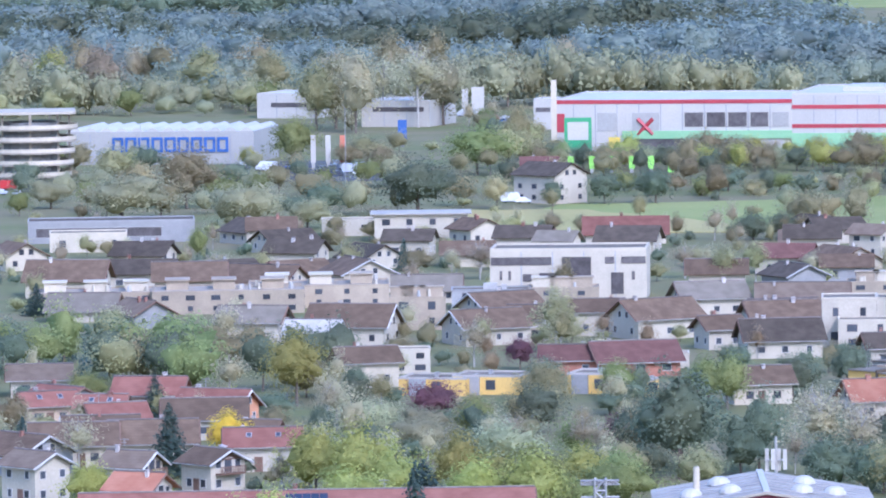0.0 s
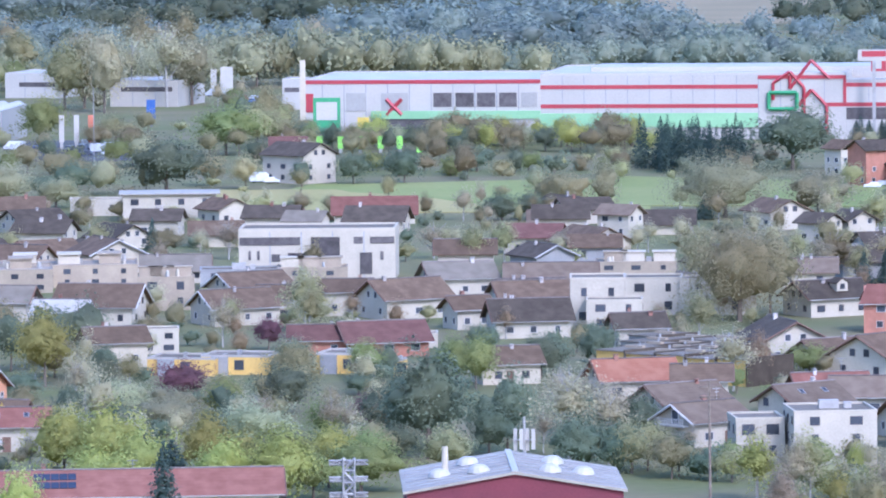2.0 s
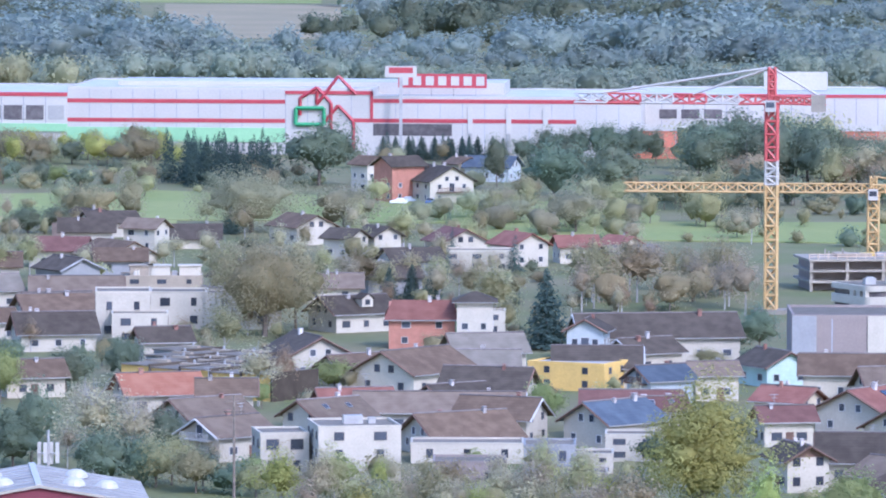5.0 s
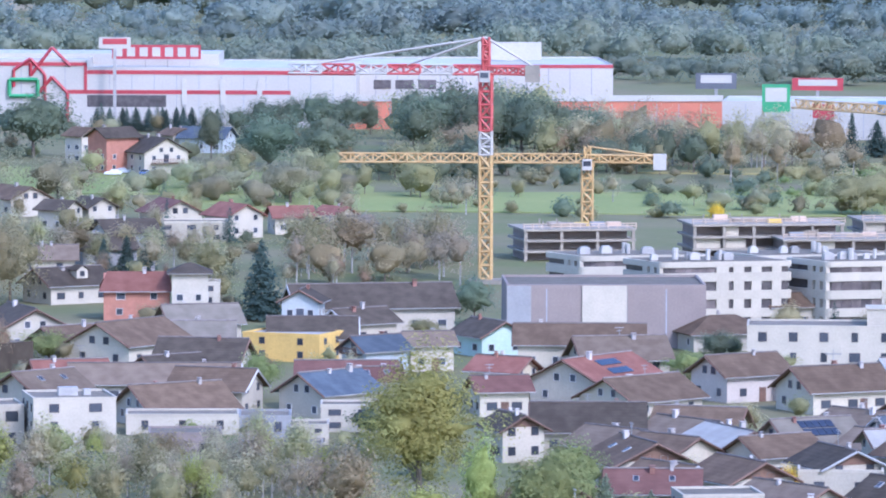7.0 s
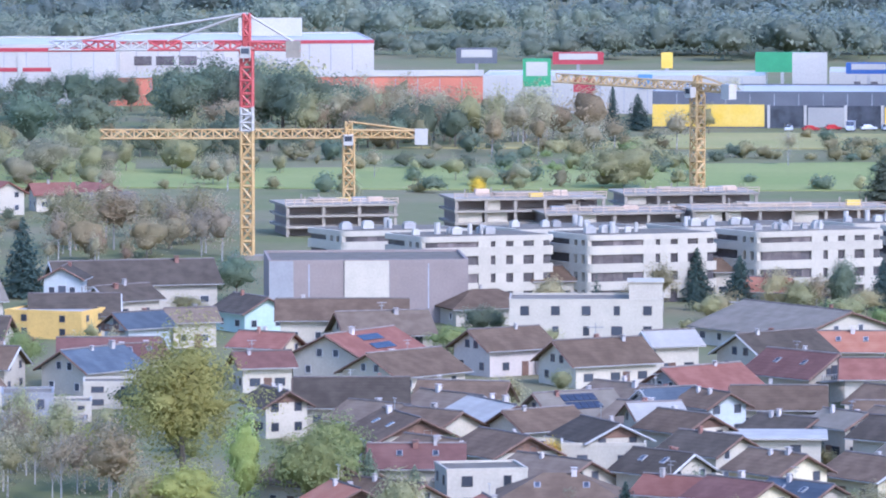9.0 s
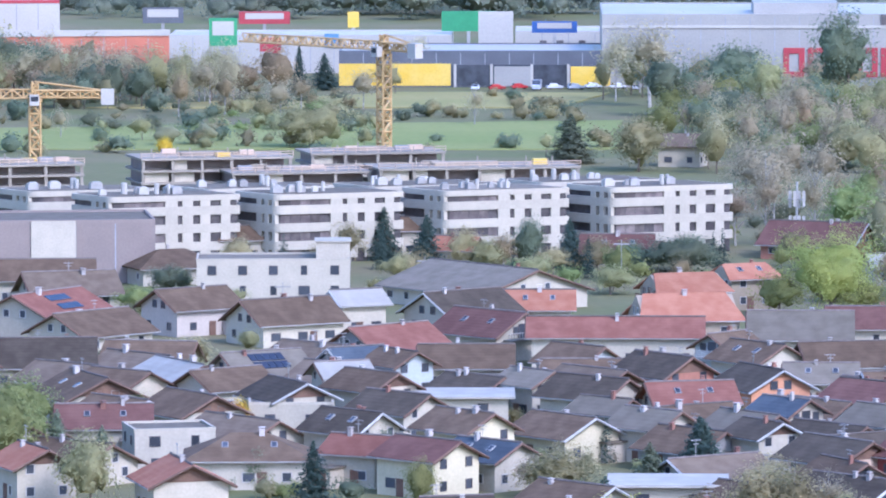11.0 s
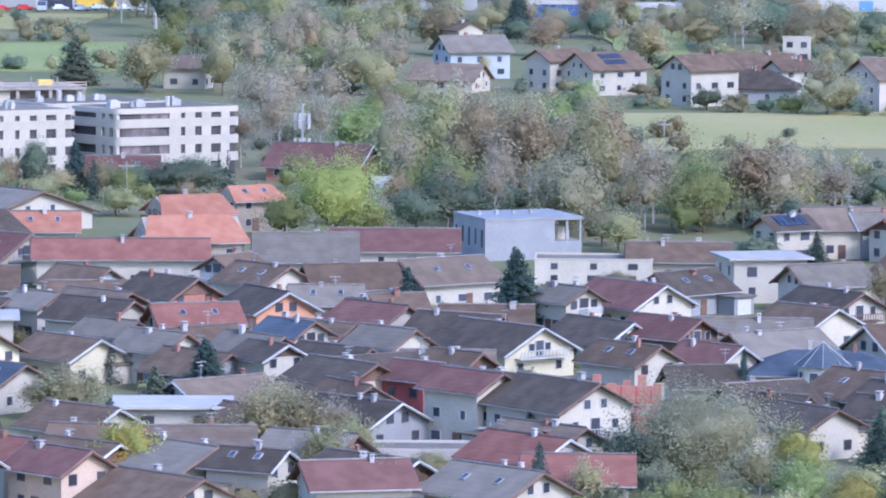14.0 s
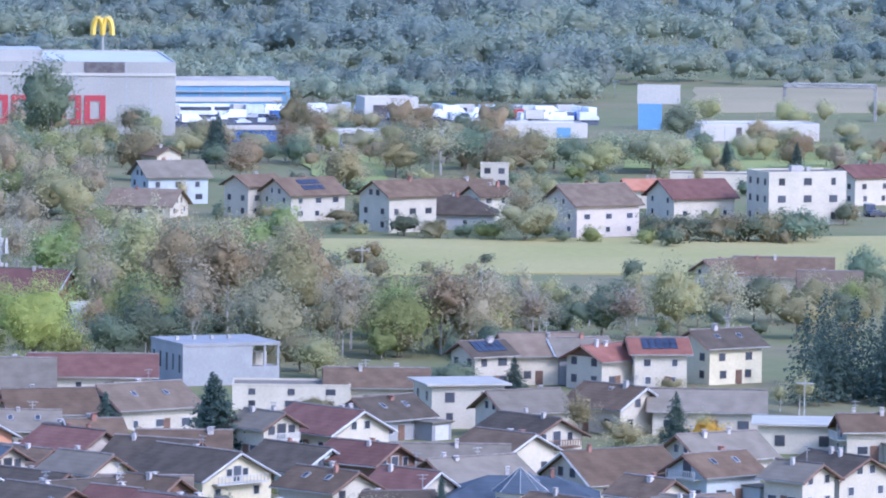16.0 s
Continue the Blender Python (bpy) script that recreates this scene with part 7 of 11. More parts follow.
letter_block(el, 20.3, 23.5, 3.4, 7.6, 0.75, SIGN_BLUE, "dark blue hollow letter block")
letter_block(el, 24.1, 27.3, 3.4, 7.6, 0.75, SIGN_BLUE, "dark blue hollow letter block")
letter_block(el, 27.8, 31.0, 3.4, 7.6, 0.75, SIGN_BLUE, "dark blue hollow letter block")
letter_block(el, 31.5, 34.7, 3.4, 7.6, 0.75, SIGN_BLUE, "dark blue hollow letter block")
letter_block(el, 35.3, 38.5, 3.4, 7.6, 0.75, SIGN_BLUE, "dark blue hollow letter block")
letter_block(el, 39.0, 42.2, 3.4, 7.6, 0.75, SIGN_BLUE, "dark blue hollow letter block")
letter_block(el, 42.7, 45.9, 3.4, 7.6, 0.75, SIGN_BLUE, "dark blue hollow letter block")
vault_ribs(el, 12)
letter_block(rut, 46.2, 51.6, 2.6, 10.1, 1.45, SIGN_RED, "red hollow letter block")
letter_block(rut, 52.4, 57.8, 2.6, 10.1, 1.45, SIGN_RED, "red hollow letter block")
letter_block(rut, 58.6, 64.0, 2.6, 10.1, 1.45, SIGN_RED, "red hollow letter block")
letter_block(rut, 64.8, 70.2, 2.6, 10.1, 1.45, SIGN_RED, "red hollow letter block")
letter_block(rut, 71.0, 76.4, 2.6, 10.1, 1.45, SIGN_RED, "red hollow letter block")
panel(rut, "glazed_bay", 71.0, 81.2, 15.9, 18.6, SHUT, 0.35, "wide dark glazed bay")
panel(rut, "top_band", 0, 94.4, 15.1, 15.8, WHITE_SHEET, 0.3, "")
upper_storey(rut, "roof_plant", 38.9, 60.5, 10, 30, 18.9, 21.2, GREY_SHEET)
shop2 = hall("shop_hall", "white shop hall with small square windows", "building", 168.4, 1701.5, -6.02, 28.7, 30, 9.9, WHITE_SHEET, WHITE_SHEET)
panel(shop2, "window_square", 6.6, 8.4, 5.50, 7.33, SHUT, 0.12, "")
panel(shop2, "window_square", 11.1, 13.0, 5.50, 7.33, SHUT, 0.12, "")
panel(shop2, "window_square", 17.1, 18.9, 5.50, 7.33, SHUT, 0.12, "")
shop3 = hall("shop_hall", "long white shop hall", "building", 74.1, 1682.7, -6.00, 75.1, 30, 10.2, WHITE_SHEET, WHITE_SHEET)
panel(shop3, "blue_panel", 41.3, 45.1, 6.76, 10.52, SKY_SHEET, 0.3, "")
panel(shop3, "red_panel", 25.5, 29.2, 3.76, 6.01, SIGN_RED, 0.2, "")
fh1 = hall("far_hall", "low pale far hall", "building", -506.0, 2207.4, -9.02, 34.5, 30, 5.4, WHITE_SHEET, WHITE_SHEET)
fh2 = hall("far_hall", "white far hall with a dark window band", "building", -385.2, 2015.1, -7.64, 20.2, 30, 8.2, WHITE_SHEET, WHITE_SHEET)
panel(fh2, "window_band", 4.8, 17.3, 3.66, 5.12, SHUT, 0.12, "")
fh3 = hall("far_hall", "white far hall behind trees", "building", -339.7, 1951.1, -7.18, 22.1, 30, 8.3, WHITE_SHEET, WHITE_SHEET)
panel(fh3, "window_band", 3.7, 20.3, 4.77, 6.18, SHUT, 0.12, "")
wing = hall("side_wing", "small white wing beside the long hall", "building", -281.8, 1926.9, -2.17, 5.8, 15, 9.5, WHITE_SHEET, WHITE_SHEET)
panel(wing, "window_band", 0.7, 5.3, 5.38, 6.77, SHUT, 0.12, "")
bhs = hall("low_store", "low white store with blue front", "building", 277.4, 1563.8, 1.27, 22.5, 14, 3.4, SIGN_BLUE, WHITE_SHEET)
panel(bhs, "white_edge", 0.0, 22.5, 3.13, 4.27, WHITE_SHEET, 0.5, "")
bhs2 = hall("low_store", "low pale store with blue doors", "building", 298.4, 1532.8, 1.00, 18.6, 14, 4.6, WHITE_SHEET, WHITE_SHEET)
panel(bhs2, "blue_door", 6.9, 12.6, 0.42, 3.50, SIGN_BLUE, 0.12, "")
bhs3 = hall("low_store", "long low white store with blue ends", "building", 354.3, 1583.1, 1.41, 26.2, 12, 3.9, WHITE_SHEET, WHITE_SHEET)
panel(bhs3, "blue_door", 18.0, 21.7, 0.15, 2.76, SKY_SHEET, 0.12, "")
bhs4 = hall("low_store", "long low white market sheds", "building", 407.5, 1571.7, 1.31, 31.7, 14, 4.5, WHITE_SHEET, WHITE_SHEET)
panel(bhs4, "dark_door", 9.4, 10.9, 0.29, 3.49, SHUT, 0.12, "")
panel(bhs4, "dark_door", 23.4, 24.8, 0.29, 3.49, SHUT, 0.12, "")
bhs5 = hall("low_store", "pale far store with teal end", "building", 386.4, 1806.3, 3.25, 7.9, 12, 3.8, SKY_SHEET, WHITE_SHEET)
panel(bhs5, "white_edge", 0.0, 7.9, 2.64, 3.80, WHITE_SHEET, 0.4, "")
tr = hall("lorry_yard_shed", "white lorry shed with dark doors", "building", 340.7, 1676.4, 2.19, 15.0, 10, 5.8, WHITE_SHEET, WHITE_SHEET)
panel(tr, "dark_door", 2.4, 7.1, 0.31, 3.67, SHUT, 0.12, "")
pylon_sign(-322.0, 2047.0, 8.9, 7.8, 2.0, 7.8, WHITE_SHEET, None, "silo", "tall white round storage silo")
pylon_sign(-317.6, 2046.3, 8.8, 8.5, 4.1, 8.5, WHITE_SHEET, None, "silo", "white storage silo pair")
pylon_sign(-249.0, 1741.8, 8.1, 22.4, 1.6, 22.0, WALLS["cream"], None, "chimney_tower", "tall cream chimney tower")
parking_ramp(-373.5, 1634.3, 13.0, 12.6, 5, 15.6)
BUILT.append((-373.5, 1634.3, 16))
sports_hall(-87.3, 793.4, -81.7, 26, 27.0, 5.7, 8.0)
BUILT.append((-87.3, 793.4, 25))
brick_shell(141.0, 718.7, -11.2, 8.8, 9, 6.5)
BUILT.append((141.0, 718.7, 7))
goal_frame(468.4, 1667.0, -15.7, 24.7, 10.2)
car(285.1, 1655.1, -100, 0, "car")
car(290.6, 1671.7, 0, 0, "car")
car(288.7, 1651.1, 10, 0, "van")
car(291.6, 1655.7, 10, 1, "car")
car(295.1, 1654.7, 180, 0, "car")
car(298.9, 1665.5, 180, 0, "car")
car(301.9, 1673.3, 180, 0, "car")
car(304.7, 1673.9, 180, 0, "van")
car(302.2, 1648.4, 10, 1, "car")
car(309.8, 1675.2, 180, 1, "car")
car(308.2, 1653.5, -100, 0, "van")
car(314.3, 1669.6, 90, 2, "car")
car(316.5, 1670.4, 10, 4, "van")
car(318.7, 1672.5, 0, 2, "car")
car(353.2, 1664.4, 90, 3, "car")
car(359.0, 1675.9, 180, 1, "van")
car(357.4, 1659.8, 10, 2, "car")
car(361.8, 1673.5, 10, 0, "car")
car(362.4, 1664.4, 90, 0, "van")
car(370.1, 1688.7, 90, 2, "van")
car(364.9, 1660.2, -100, 0, "van")
car(372.1, 1681.4, 0, 0, "car")
car(369.0, 1657.9, 180, 0, "van")
car(375.0, 1673.7, 10, 0, "van")
car(378.1, 1680.3, 90, 4, "car")
car(381.9, 1690.4, 0, 4, "van")
car(384.0, 1687.9, -100, 0, "car")
car(384.0, 1678.1, 180, 3, "van")
car(381.4, 1663.5, 90, 0, "van")
car(386.5, 1671.2, 180, 4, "van")
car(390.5, 1681.7, 90, 1, "van")
car(393.5, 1687.7, 10, 0, "car")
car(390.7, 1663.0, 180, 0, "van")
car(392.3, 1666.0, -100, 2, "van")
car(395.3, 1666.3, -100, 0, "van")
car(397.2, 1668.8, 90, 4, "van")
car(400.0, 1669.3, 90, 2, "car")
car(399.8, 1663.9, 10, 1, "van")
car(-305.5, 1688.3, -100, 2, "car")
car(-305.2, 1693.0, 10, 2, "car")
car(-300.1, 1679.0, 90, 2, "van")
car(-297.3, 1667.3, 180, 2, "car")
car(-301.8, 1703.3, 10, 0, "van")
car(-295.7, 1682.8, 10, 1, "van")
car(-292.3, 1671.3, 90, 0, "car")
car(-294.1, 1688.2, 180, 1, "van")
car(-290.4, 1676.9, 10, 1, "car")
car(-322.9, 2016.0, 90, 0, "car")
car(-321.5, 2023.6, 10, 2, "car")
car(-317.6, 2020.2, 180, 1, "van")
car(-315.6, 2025.6, 10, 1, "car")
car(-304.7, 1970.1, -100, 2, "car")
car(-307.6, 2000.6, 90, 2, "van")
car(-305.1, 1996.3, 180, 3, "car")
car(-298.2, 1972.9, 90, 4, "car")
car(-300.1, 1993.2, 10, 1, "car")
car(-297.2, 1995.3, 0, 3, "car")
car(147.7, 1595.2, -100, 0, "car")
car(153.2, 1594.8, 10, 3, "car")
car(159.2, 1598.3, 10, 3, "car")
car(163.2, 1593.6, -100, 1, "van")
car(168.1, 1597.3, 10, 0, "car")
car(172.6, 1598.8, 90, 0, "car")
car(173.4, 1595.1, 10, 1, "car")
car(178.4, 1600.0, 10, 0, "car")
car(184.4, 1597.9, 10, 0, "car")
car(188.0, 1591.7, 90, 1, "car")
car(369.0, 1292.0, -100, 0, "car")
car(372.9, 1294.4, -100, 2, "van")
car(373.7, 1291.2, 10, 2, "car")
car(-79.0, 1511.6, 180, 0, "car")
car(-76.5, 1518.0, 0, 1, "car")
car(-71.3, 1511.5, -100, 4, "car")
car(-370.7, 1584.9, 180, 1, "car")
car(-372.8, 1608.6, 0, 3, "van")
car(-364.9, 1580.7, 90, 0, "car")
car(-363.9, 1589.4, 10, 2, "van")
car(-230.9, 1541.9, 0, 0, "van")
car(-227.6, 1539.6, 0, 0, "car")
car(-319.2, 1648.3, 10, 4, "car")
car(-332.2, 1722.0, -100, 0, "van")
car(-314.2, 1646.7, 10, 0, "car")
car(-321.8, 1695.6, 180, 0, "van")
car(-318.0, 1683.3, 10, 0, "car")
car(-315.7, 1681.4, 10, 0, "car")
car(-316.9, 1703.8, -100, 4, "car")
coach(295.6, 1688.8, -9.9)
coach(304.2, 1689.2, -10.2)
patch("asphalt_yard", "grey asphalt vehicle yard", [(289, 1703, 0), (417, 1723, 0), (398, 1645, 0), (280, 1633, 0)], 0.06, ASPHALT, "yard")
patch("asphalt_yard", "grey asphalt car park", [(-343, 1749, 0), (-297, 1745, 0), (-280, 1643, 0), (-322, 1641, 0)], 0.06, ASPHALT, "yard")
patch("stubble_field", "pale stubble field beyond the river woods", [(-287, 3215, 0), (-196, 3205, 0), (-165, 2691, 0), (-241, 2698, 0)], 0.1, STUBBLE, "field")
patch("stubble_field", "far green field strip", [(-405, 3507, 0), (-225, 3483, 0), (-209, 3237, 0), (-376, 3256, 0)], 0.1, MEADOW, "field")
patch("stubble_field", "pale stubble field behind the market", [(479, 1856, 0), (555, 1860, 0), (511, 1712, 0), (441, 1709, 0)], 0.1, STUBBLE, "field")
patch("meadow", "green meadow between houses and market", [(379, 1541, 0), (441, 1552, 0), (413, 1455, 0), (358, 1454, 0)], 0.33, MEADOW, "meadow")
patch("meadow", "small green lawn between gardens", [(287, 1498, 0), (314, 1521, 0), (283, 1363, 0), (272, 1363, 0)], 0.36, MEADOW, "meadow")
office = hall("office_house", "white flat-roofed office house with large dark glazing", "building", -186.7, 1215.4, 4.78, 30.5, 16, 10.1, WALLS["white"], ROOFS["grey"])
panel(office, "strip_window", 0.2, 12.0, 6.82, 8.36, SHUT, 0.15, "")
panel(office, "glass_wall", 14.1, 19.7, 2.64, 8.36, SHUT, 0.15, "")
panel(office, "square_window", 22.4, 24.2, 7.04, 8.36, SHUT, 0.15, "")
panel(office, "strip_window", 25.6, 30.3, 7.04, 8.36, SHUT, 0.15, "")
panel(office, "square_window", 6.4, 8.1, 3.63, 5.06, SHUT, 0.15, "")
panel(office, "square_window", 9.6, 13.0, 3.52, 5.28, SHUT, 0.15, "")
panel(office, "glass_door", 23.6, 26.0, 1.10, 5.28, SHUT, 0.15, "")
panel(office, "square_window", 27.6, 28.2, 3.85, 5.50, SHUT, 0.15, "")
panel(office, "square_window", 1.9, 2.4, 3.96, 5.72, SHUT, 0.15, "")
panel(office, "square_window", 3.6, 4.1, 3.96, 5.72, SHUT, 0.15, "")
gabled_cover(blue, -1, 43.3, -1, 31, 5.0, 8.6, ROOFS["pale"])
panel(blue, "glass_strip", 0, 42.0, 2.3, 3.6, WHITE_SHEET, 0.3, "white band")
pylon_sign(-231.3, 1735.3, 7.6, 6.7, 3.1, 4.1, SIGN_YELLOW, None, "sign_board", "small yellow sign board on a post")
cross_mark(bau, 24.1, 28.4, 7.1, 11.5)
turret(171.4, 745.6, -13.0, 3.0, 4.7, 7.6)
lorry(331.5, 1693.1, 0, 0)
lorry(334.3, 1687.5, 180, 1)
lorry(339.6, 1696.4, 75, 2)
lorry(342.8, 1690.7, 100, 0)
lorry(346.7, 1688.0, 15, 1)
lorry(352.2, 1694.0, 0, 2)
lorry(354.9, 1688.3, 180, 0)
lorry(358.8, 1685.6, 75, 1)
lorry(364.3, 1691.6, 100, 2)
lorry(366.4, 1683.1, 15, 0)
lorry(372.1, 1689.0, 0, 1)
lorry(376.2, 1686.3, 180, 2)
lorry(379.3, 1680.7, 75, 0)
lorry(384.9, 1686.7, 100, 1)
lorry(388.7, 1683.9, 15, 2)
lorry(392.5, 1681.2, 0, 0)
lorry(398.2, 1687.2, 180, 1)
lorry(400.8, 1681.6, 75, 2)
lorry(402.6, 1675.9, 100, 0)
lorry(309.2, 1686.5, 15, 1)
lorry(312.6, 1683.8, 0, 2)
lorry(317.0, 1686.8, 180, 0)
lorry(289.5, 1680.1, 75, 1)
lorry(347.0, 1665.4, 100, 2)
lorry(357.4, 1663.0, 15, 0)
lorry(385.0, 1661.2, 0, 1)
house(76.9, 831.6, -50.3, 8.6, 7.2, 5.2, "dark", "grey", 33, 1, "")
house(116.7, 752.7, 26.2, 11.0, 9.2, 5.6, "dark", "white", 33, -1, "")
house(93.1, 848.6, -6.3, 8.8, 7.3, 5.4, "brown", "white", 33, -1, "")
house(12.9, 772.4, -46.0, 8.6, 7.1, 5.8, "brown", "white", 33, 1, "")
house(43.2, 780.9, -53.2, 11.3, 9.4, 5.4, "mauve", "white", 33, 1, "")
house(59.5, 851.0, -49.0, 8.5, 7.1, 5.1, "mauve", "white", 33, 1, "")
house(21.6, 760.6, -46.6, 10.7, 8.9, 4.9, "brown", "cream", 33, 1, "")
house(30.3, 838.9, -47.1, 8.5, 7.1, 5.6, "brown", "cream", 33, 1, "")
house(93.2, 835.2, -51.4, 9.5, 7.9, 5.6, "mauve", "white", 33, 1, "")
house(14.8, 786.4, -51.1, 10.6, 8.8, 4.9, "brown", "white", 33, 1, "")
house(100.6, 786.5, 27.7, 8.6, 7.1, 5.7, "brown", "cream", 33, -1, "")
house(109.3, 710.9, -53.7, 10.8, 9.0, 5.4, "dark", "grey", 33, 1, "")
house(95.9, 732.5, 27.5, 10.3, 8.6, 5.4, "mauve", "white", 33, -1, "")
house(106.3, 777.8, -57.8, 8.7, 7.2, 5.7, "grey", "white", 33, 1, "")
house(172.1, 776.1, 22.5, 10.8, 9.0, 5.5, "grey", "white", 33, -1, "")
house(182.9, 804.9, -57.8, 8.8, 7.3, 5.7, "brown", "cream", 33, 1, "")
house(190.0, 734.7, 20.5, 9.1, 7.6, 5.0, "mauve", "cream", 33, -1, "")
house(127.7, 760.0, -9.5, 9.1, 7.6, 5.3, "mauve", "white", 33, -1, "")
house(210.6, 801.4, 20.3, 10.1, 8.4, 5.6, "grey", "white", 33, -1, "")
house(174.3, 730.9, -58.4, 11.1, 9.3, 5.5, "brown", "cream", 33, 1, "")
house(141.4, 811.4, -9.9, 9.9, 8.3, 5.5, "brown", "white", 33, -1, "")
house(159.8, 725.5, 22.6, 8.6, 7.2, 5.0, "dark", "white", 33, -1, "")
house(117.6, 795.3, -53.4, 8.7, 7.2, 5.3, "brown", "grey", 33, 1, "")
house(115.2, 769.5, -53.5, 9.8, 8.1, 5.1, "dark", "white", 33, 1, "")
house(127.7, 733.8, -59.9, 9.9, 8.2, 5.8, "brown", "white", 33, 1, "")
house(97.6, 766.1, -52.3, 9.1, 7.6, 5.0, "brown", "grey", 33, 1, "")
house(29.1, 809.3, -52.1, 8.7, 7.2, 5.0, "brown", "white", 33, 1, "")
house(59.0, 877.6, -48.8, 10.8, 9.0, 5.2, "mauve", "white", 33, 1, "")
house(44.2, 837.9, 32.0, 9.0, 7.5, 5.7, "brown", "white", 33, -1, "")
house(23.4, 847.5, -46.6, 9.3, 7.7, 5.7, "mauve", "white", 33, 1, "")
house(33.8, 865.6, -52.2, 10.7, 8.9, 5.2, "mauve", "white", 33, 1, "")
house(-39.1, 1024.0, 2.2, 8.7, 7.3, 5.3, "grey", "white", 33, -1, "")
house(-13.8, 1047.4, 35.8, 8.5, 7.0, 5.6, "dark", "white", 33, -1, "")
house(-41.3, 961.7, 37.5, 8.4, 7.0, 5.3, "dark", "grey", 33, -1, "")
house(-59.2, 1020.1, 38.3, 10.8, 9.0, 4.9, "brown", "cream", 33, -1, "")
house(-242.3, 1149.8, -48.1, 8.6, 7.2, 5.0, "mauve", "grey", 33, 1, "")
house(-201.0, 1358.5, -1.6, 9.9, 8.3, 5.7, "dark", "white", 33, 1, "")
house(-231.5, 1251.5, 40.5, 10.1, 8.4, 5.5, "brown", "white", 33, -1, "")
house(-177.3, 1352.1, -2.5, 11.1, 9.2, 5.9, "dark", "cream", 33, 1, "")
house(-224.2, 1346.2, -0.5, 8.8, 7.3, 5.7, "dark", "white", 33, 1, "")
house(-176.3, 1161.2, 38.6, 11.1, 9.3, 5.5, "brown", "cream", 33, -1, "")
house(-216.0, 1385.9, -51.1, 8.5, 7.1, 5.6, "brown", "white", 33, 1, "")
house(-139.4, 1352.3, 5.9, 8.6, 7.2, 4.9, "mauve", "cream", 33, -1, "")
house(-267.2, 1390.8, -49.1, 10.7, 8.9, 5.4, "dark", "white", 33, 1, "")
house(-183.6, 1264.6, -51.7, 10.0, 8.3, 5.1, "dark", "white", 33, 1, "")
house(-262.8, 1250.3, 1.9, 11.2, 9.3, 5.8, "dark", "white", 33, 1, "")
house(-246.0, 1252.0, 41.1, 10.0, 8.3, 5.5, "dark", "white", 33, -1, "")
house(-206.7, 1315.0, 8.9, 9.3, 7.8, 5.1, "brown", "cream", 33, -1, "")
house(-145.6, 1243.8, 6.7, 9.9, 8.2, 5.9, "brown", "white", 33, -1, "")
house(-254.1, 1359.4, 40.6, 10.3, 8.6, 4.9, "dark", "white", 33, -1, "")
house(-256.6, 1166.1, 2.4, 11.0, 9.2, 5.0, "grey", "white", 33, 1, "")
house(-122.4, 1270.3, 5.5, 8.6, 7.2, 5.1, "brown", "grey", 33, -1, "")
house(-223.3, 1259.5, -49.9, 8.6, 7.2, 4.9, "dark", "cream", 33, 1, "")
house(-277.1, 1319.0, 11.9, 10.2, 8.5, 5.0, "dark", "white", 33, -1, "")
house(-226.6, 1310.0, -50.2, 10.1, 8.4, 4.9, "dark", "white", 33, 1, "")
house(-92.7, 1221.5, -55.7, 11.2, 9.3, 5.8, "dark", "white", 33, 1, "")
house(-141.6, 1400.0, -54.2, 11.2, 9.3, 5.2, "dark", "grey", 33, 1, "")
house(-63.8, 1271.0, 22.9, 9.6, 8.0, 5.5, "dark", "grey", 33, -1, "")
house(-136.2, 1387.3, 25.6, 9.7, 8.1, 5.4, "dark", "white", 33, -1, "")
house(-129.5, 1235.8, -54.0, 9.2, 7.6, 5.6, "dark", "grey", 33, 1, "")
house(-65.9, 1220.2, 23.1, 9.9, 8.2, 5.8, "dark", "grey", 33, -1, "")
house(-93.8, 1159.5, -55.4, 8.8, 7.3, 5.2, "grey", "white", 33, 1, "")
house(-115.5, 1351.9, 4.9, 11.3, 9.4, 4.9, "dark", "cream", 33, -1, "")
house(-19.8, 1282.5, 20.9, 9.2, 7.7, 5.6, "grey", "grey", 33, -1, "")
house(-75.7, 1201.1, 3.6, 10.2, 8.5, 5.1, "mauve", "white", 33, -1, "")
house(-169.8, 889.0, 10.8, 8.9, 7.4, 5.8, "red", "white", 33, -1, "")
house(-216.3, 965.4, -37.4, 8.4, 7.0, 5.1, "red", "grey", 33, 1, "")
house(-198.7, 912.8, 12.3, 9.1, 7.6, 5.3, "brown", "grey", 33, -1, "")
house(-187.6, 935.9, 11.3, 10.5, 8.7, 5.8, "brown", "white", 33, -1, "")
house(-229.1, 1006.2, 12.8, 8.4, 7.0, 5.0, "mauve", "white", 33, -1, "")
house(-204.2, 883.2, -37.0, 10.5, 8.7, 5.5, "brown", "grey", 33, 1, "")
house(83.4, 669.1, -57.1, 9.7, 8.1, 5.9, "grey", "white", 33, 1, "")
house(78.9, 649.4, -56.9, 11.1, 9.2, 5.1, "brown", "white", 33, 1, "")
house(87.0, 684.9, -7.2, 10.8, 9.0, 5.6, "mauve", "cream", 33, -1, "")
house(103.2, 662.3, -53.9, 11.0, 9.2, 5.1, "dark", "white", 33, 1, "")
house(97.0, 704.5, -52.8, 9.3, 7.7, 5.4, "brown", "white", 33, 1, "")
house(114.4, 648.7, -55.0, 10.6, 8.8, 5.4, "grey", "white", 33, 1, "")
house(125.0, 659.2, -10.7, 9.5, 7.9, 5.2, "red", "white", 33, -1, "")
house(122.1, 673.3, -55.3, 9.9, 8.3, 5.7, "red", "white", 33, 1, "")
house(76.9, 706.9, -51.2, 9.3, 7.8, 5.5, "brown", "white", 33, 1, "")
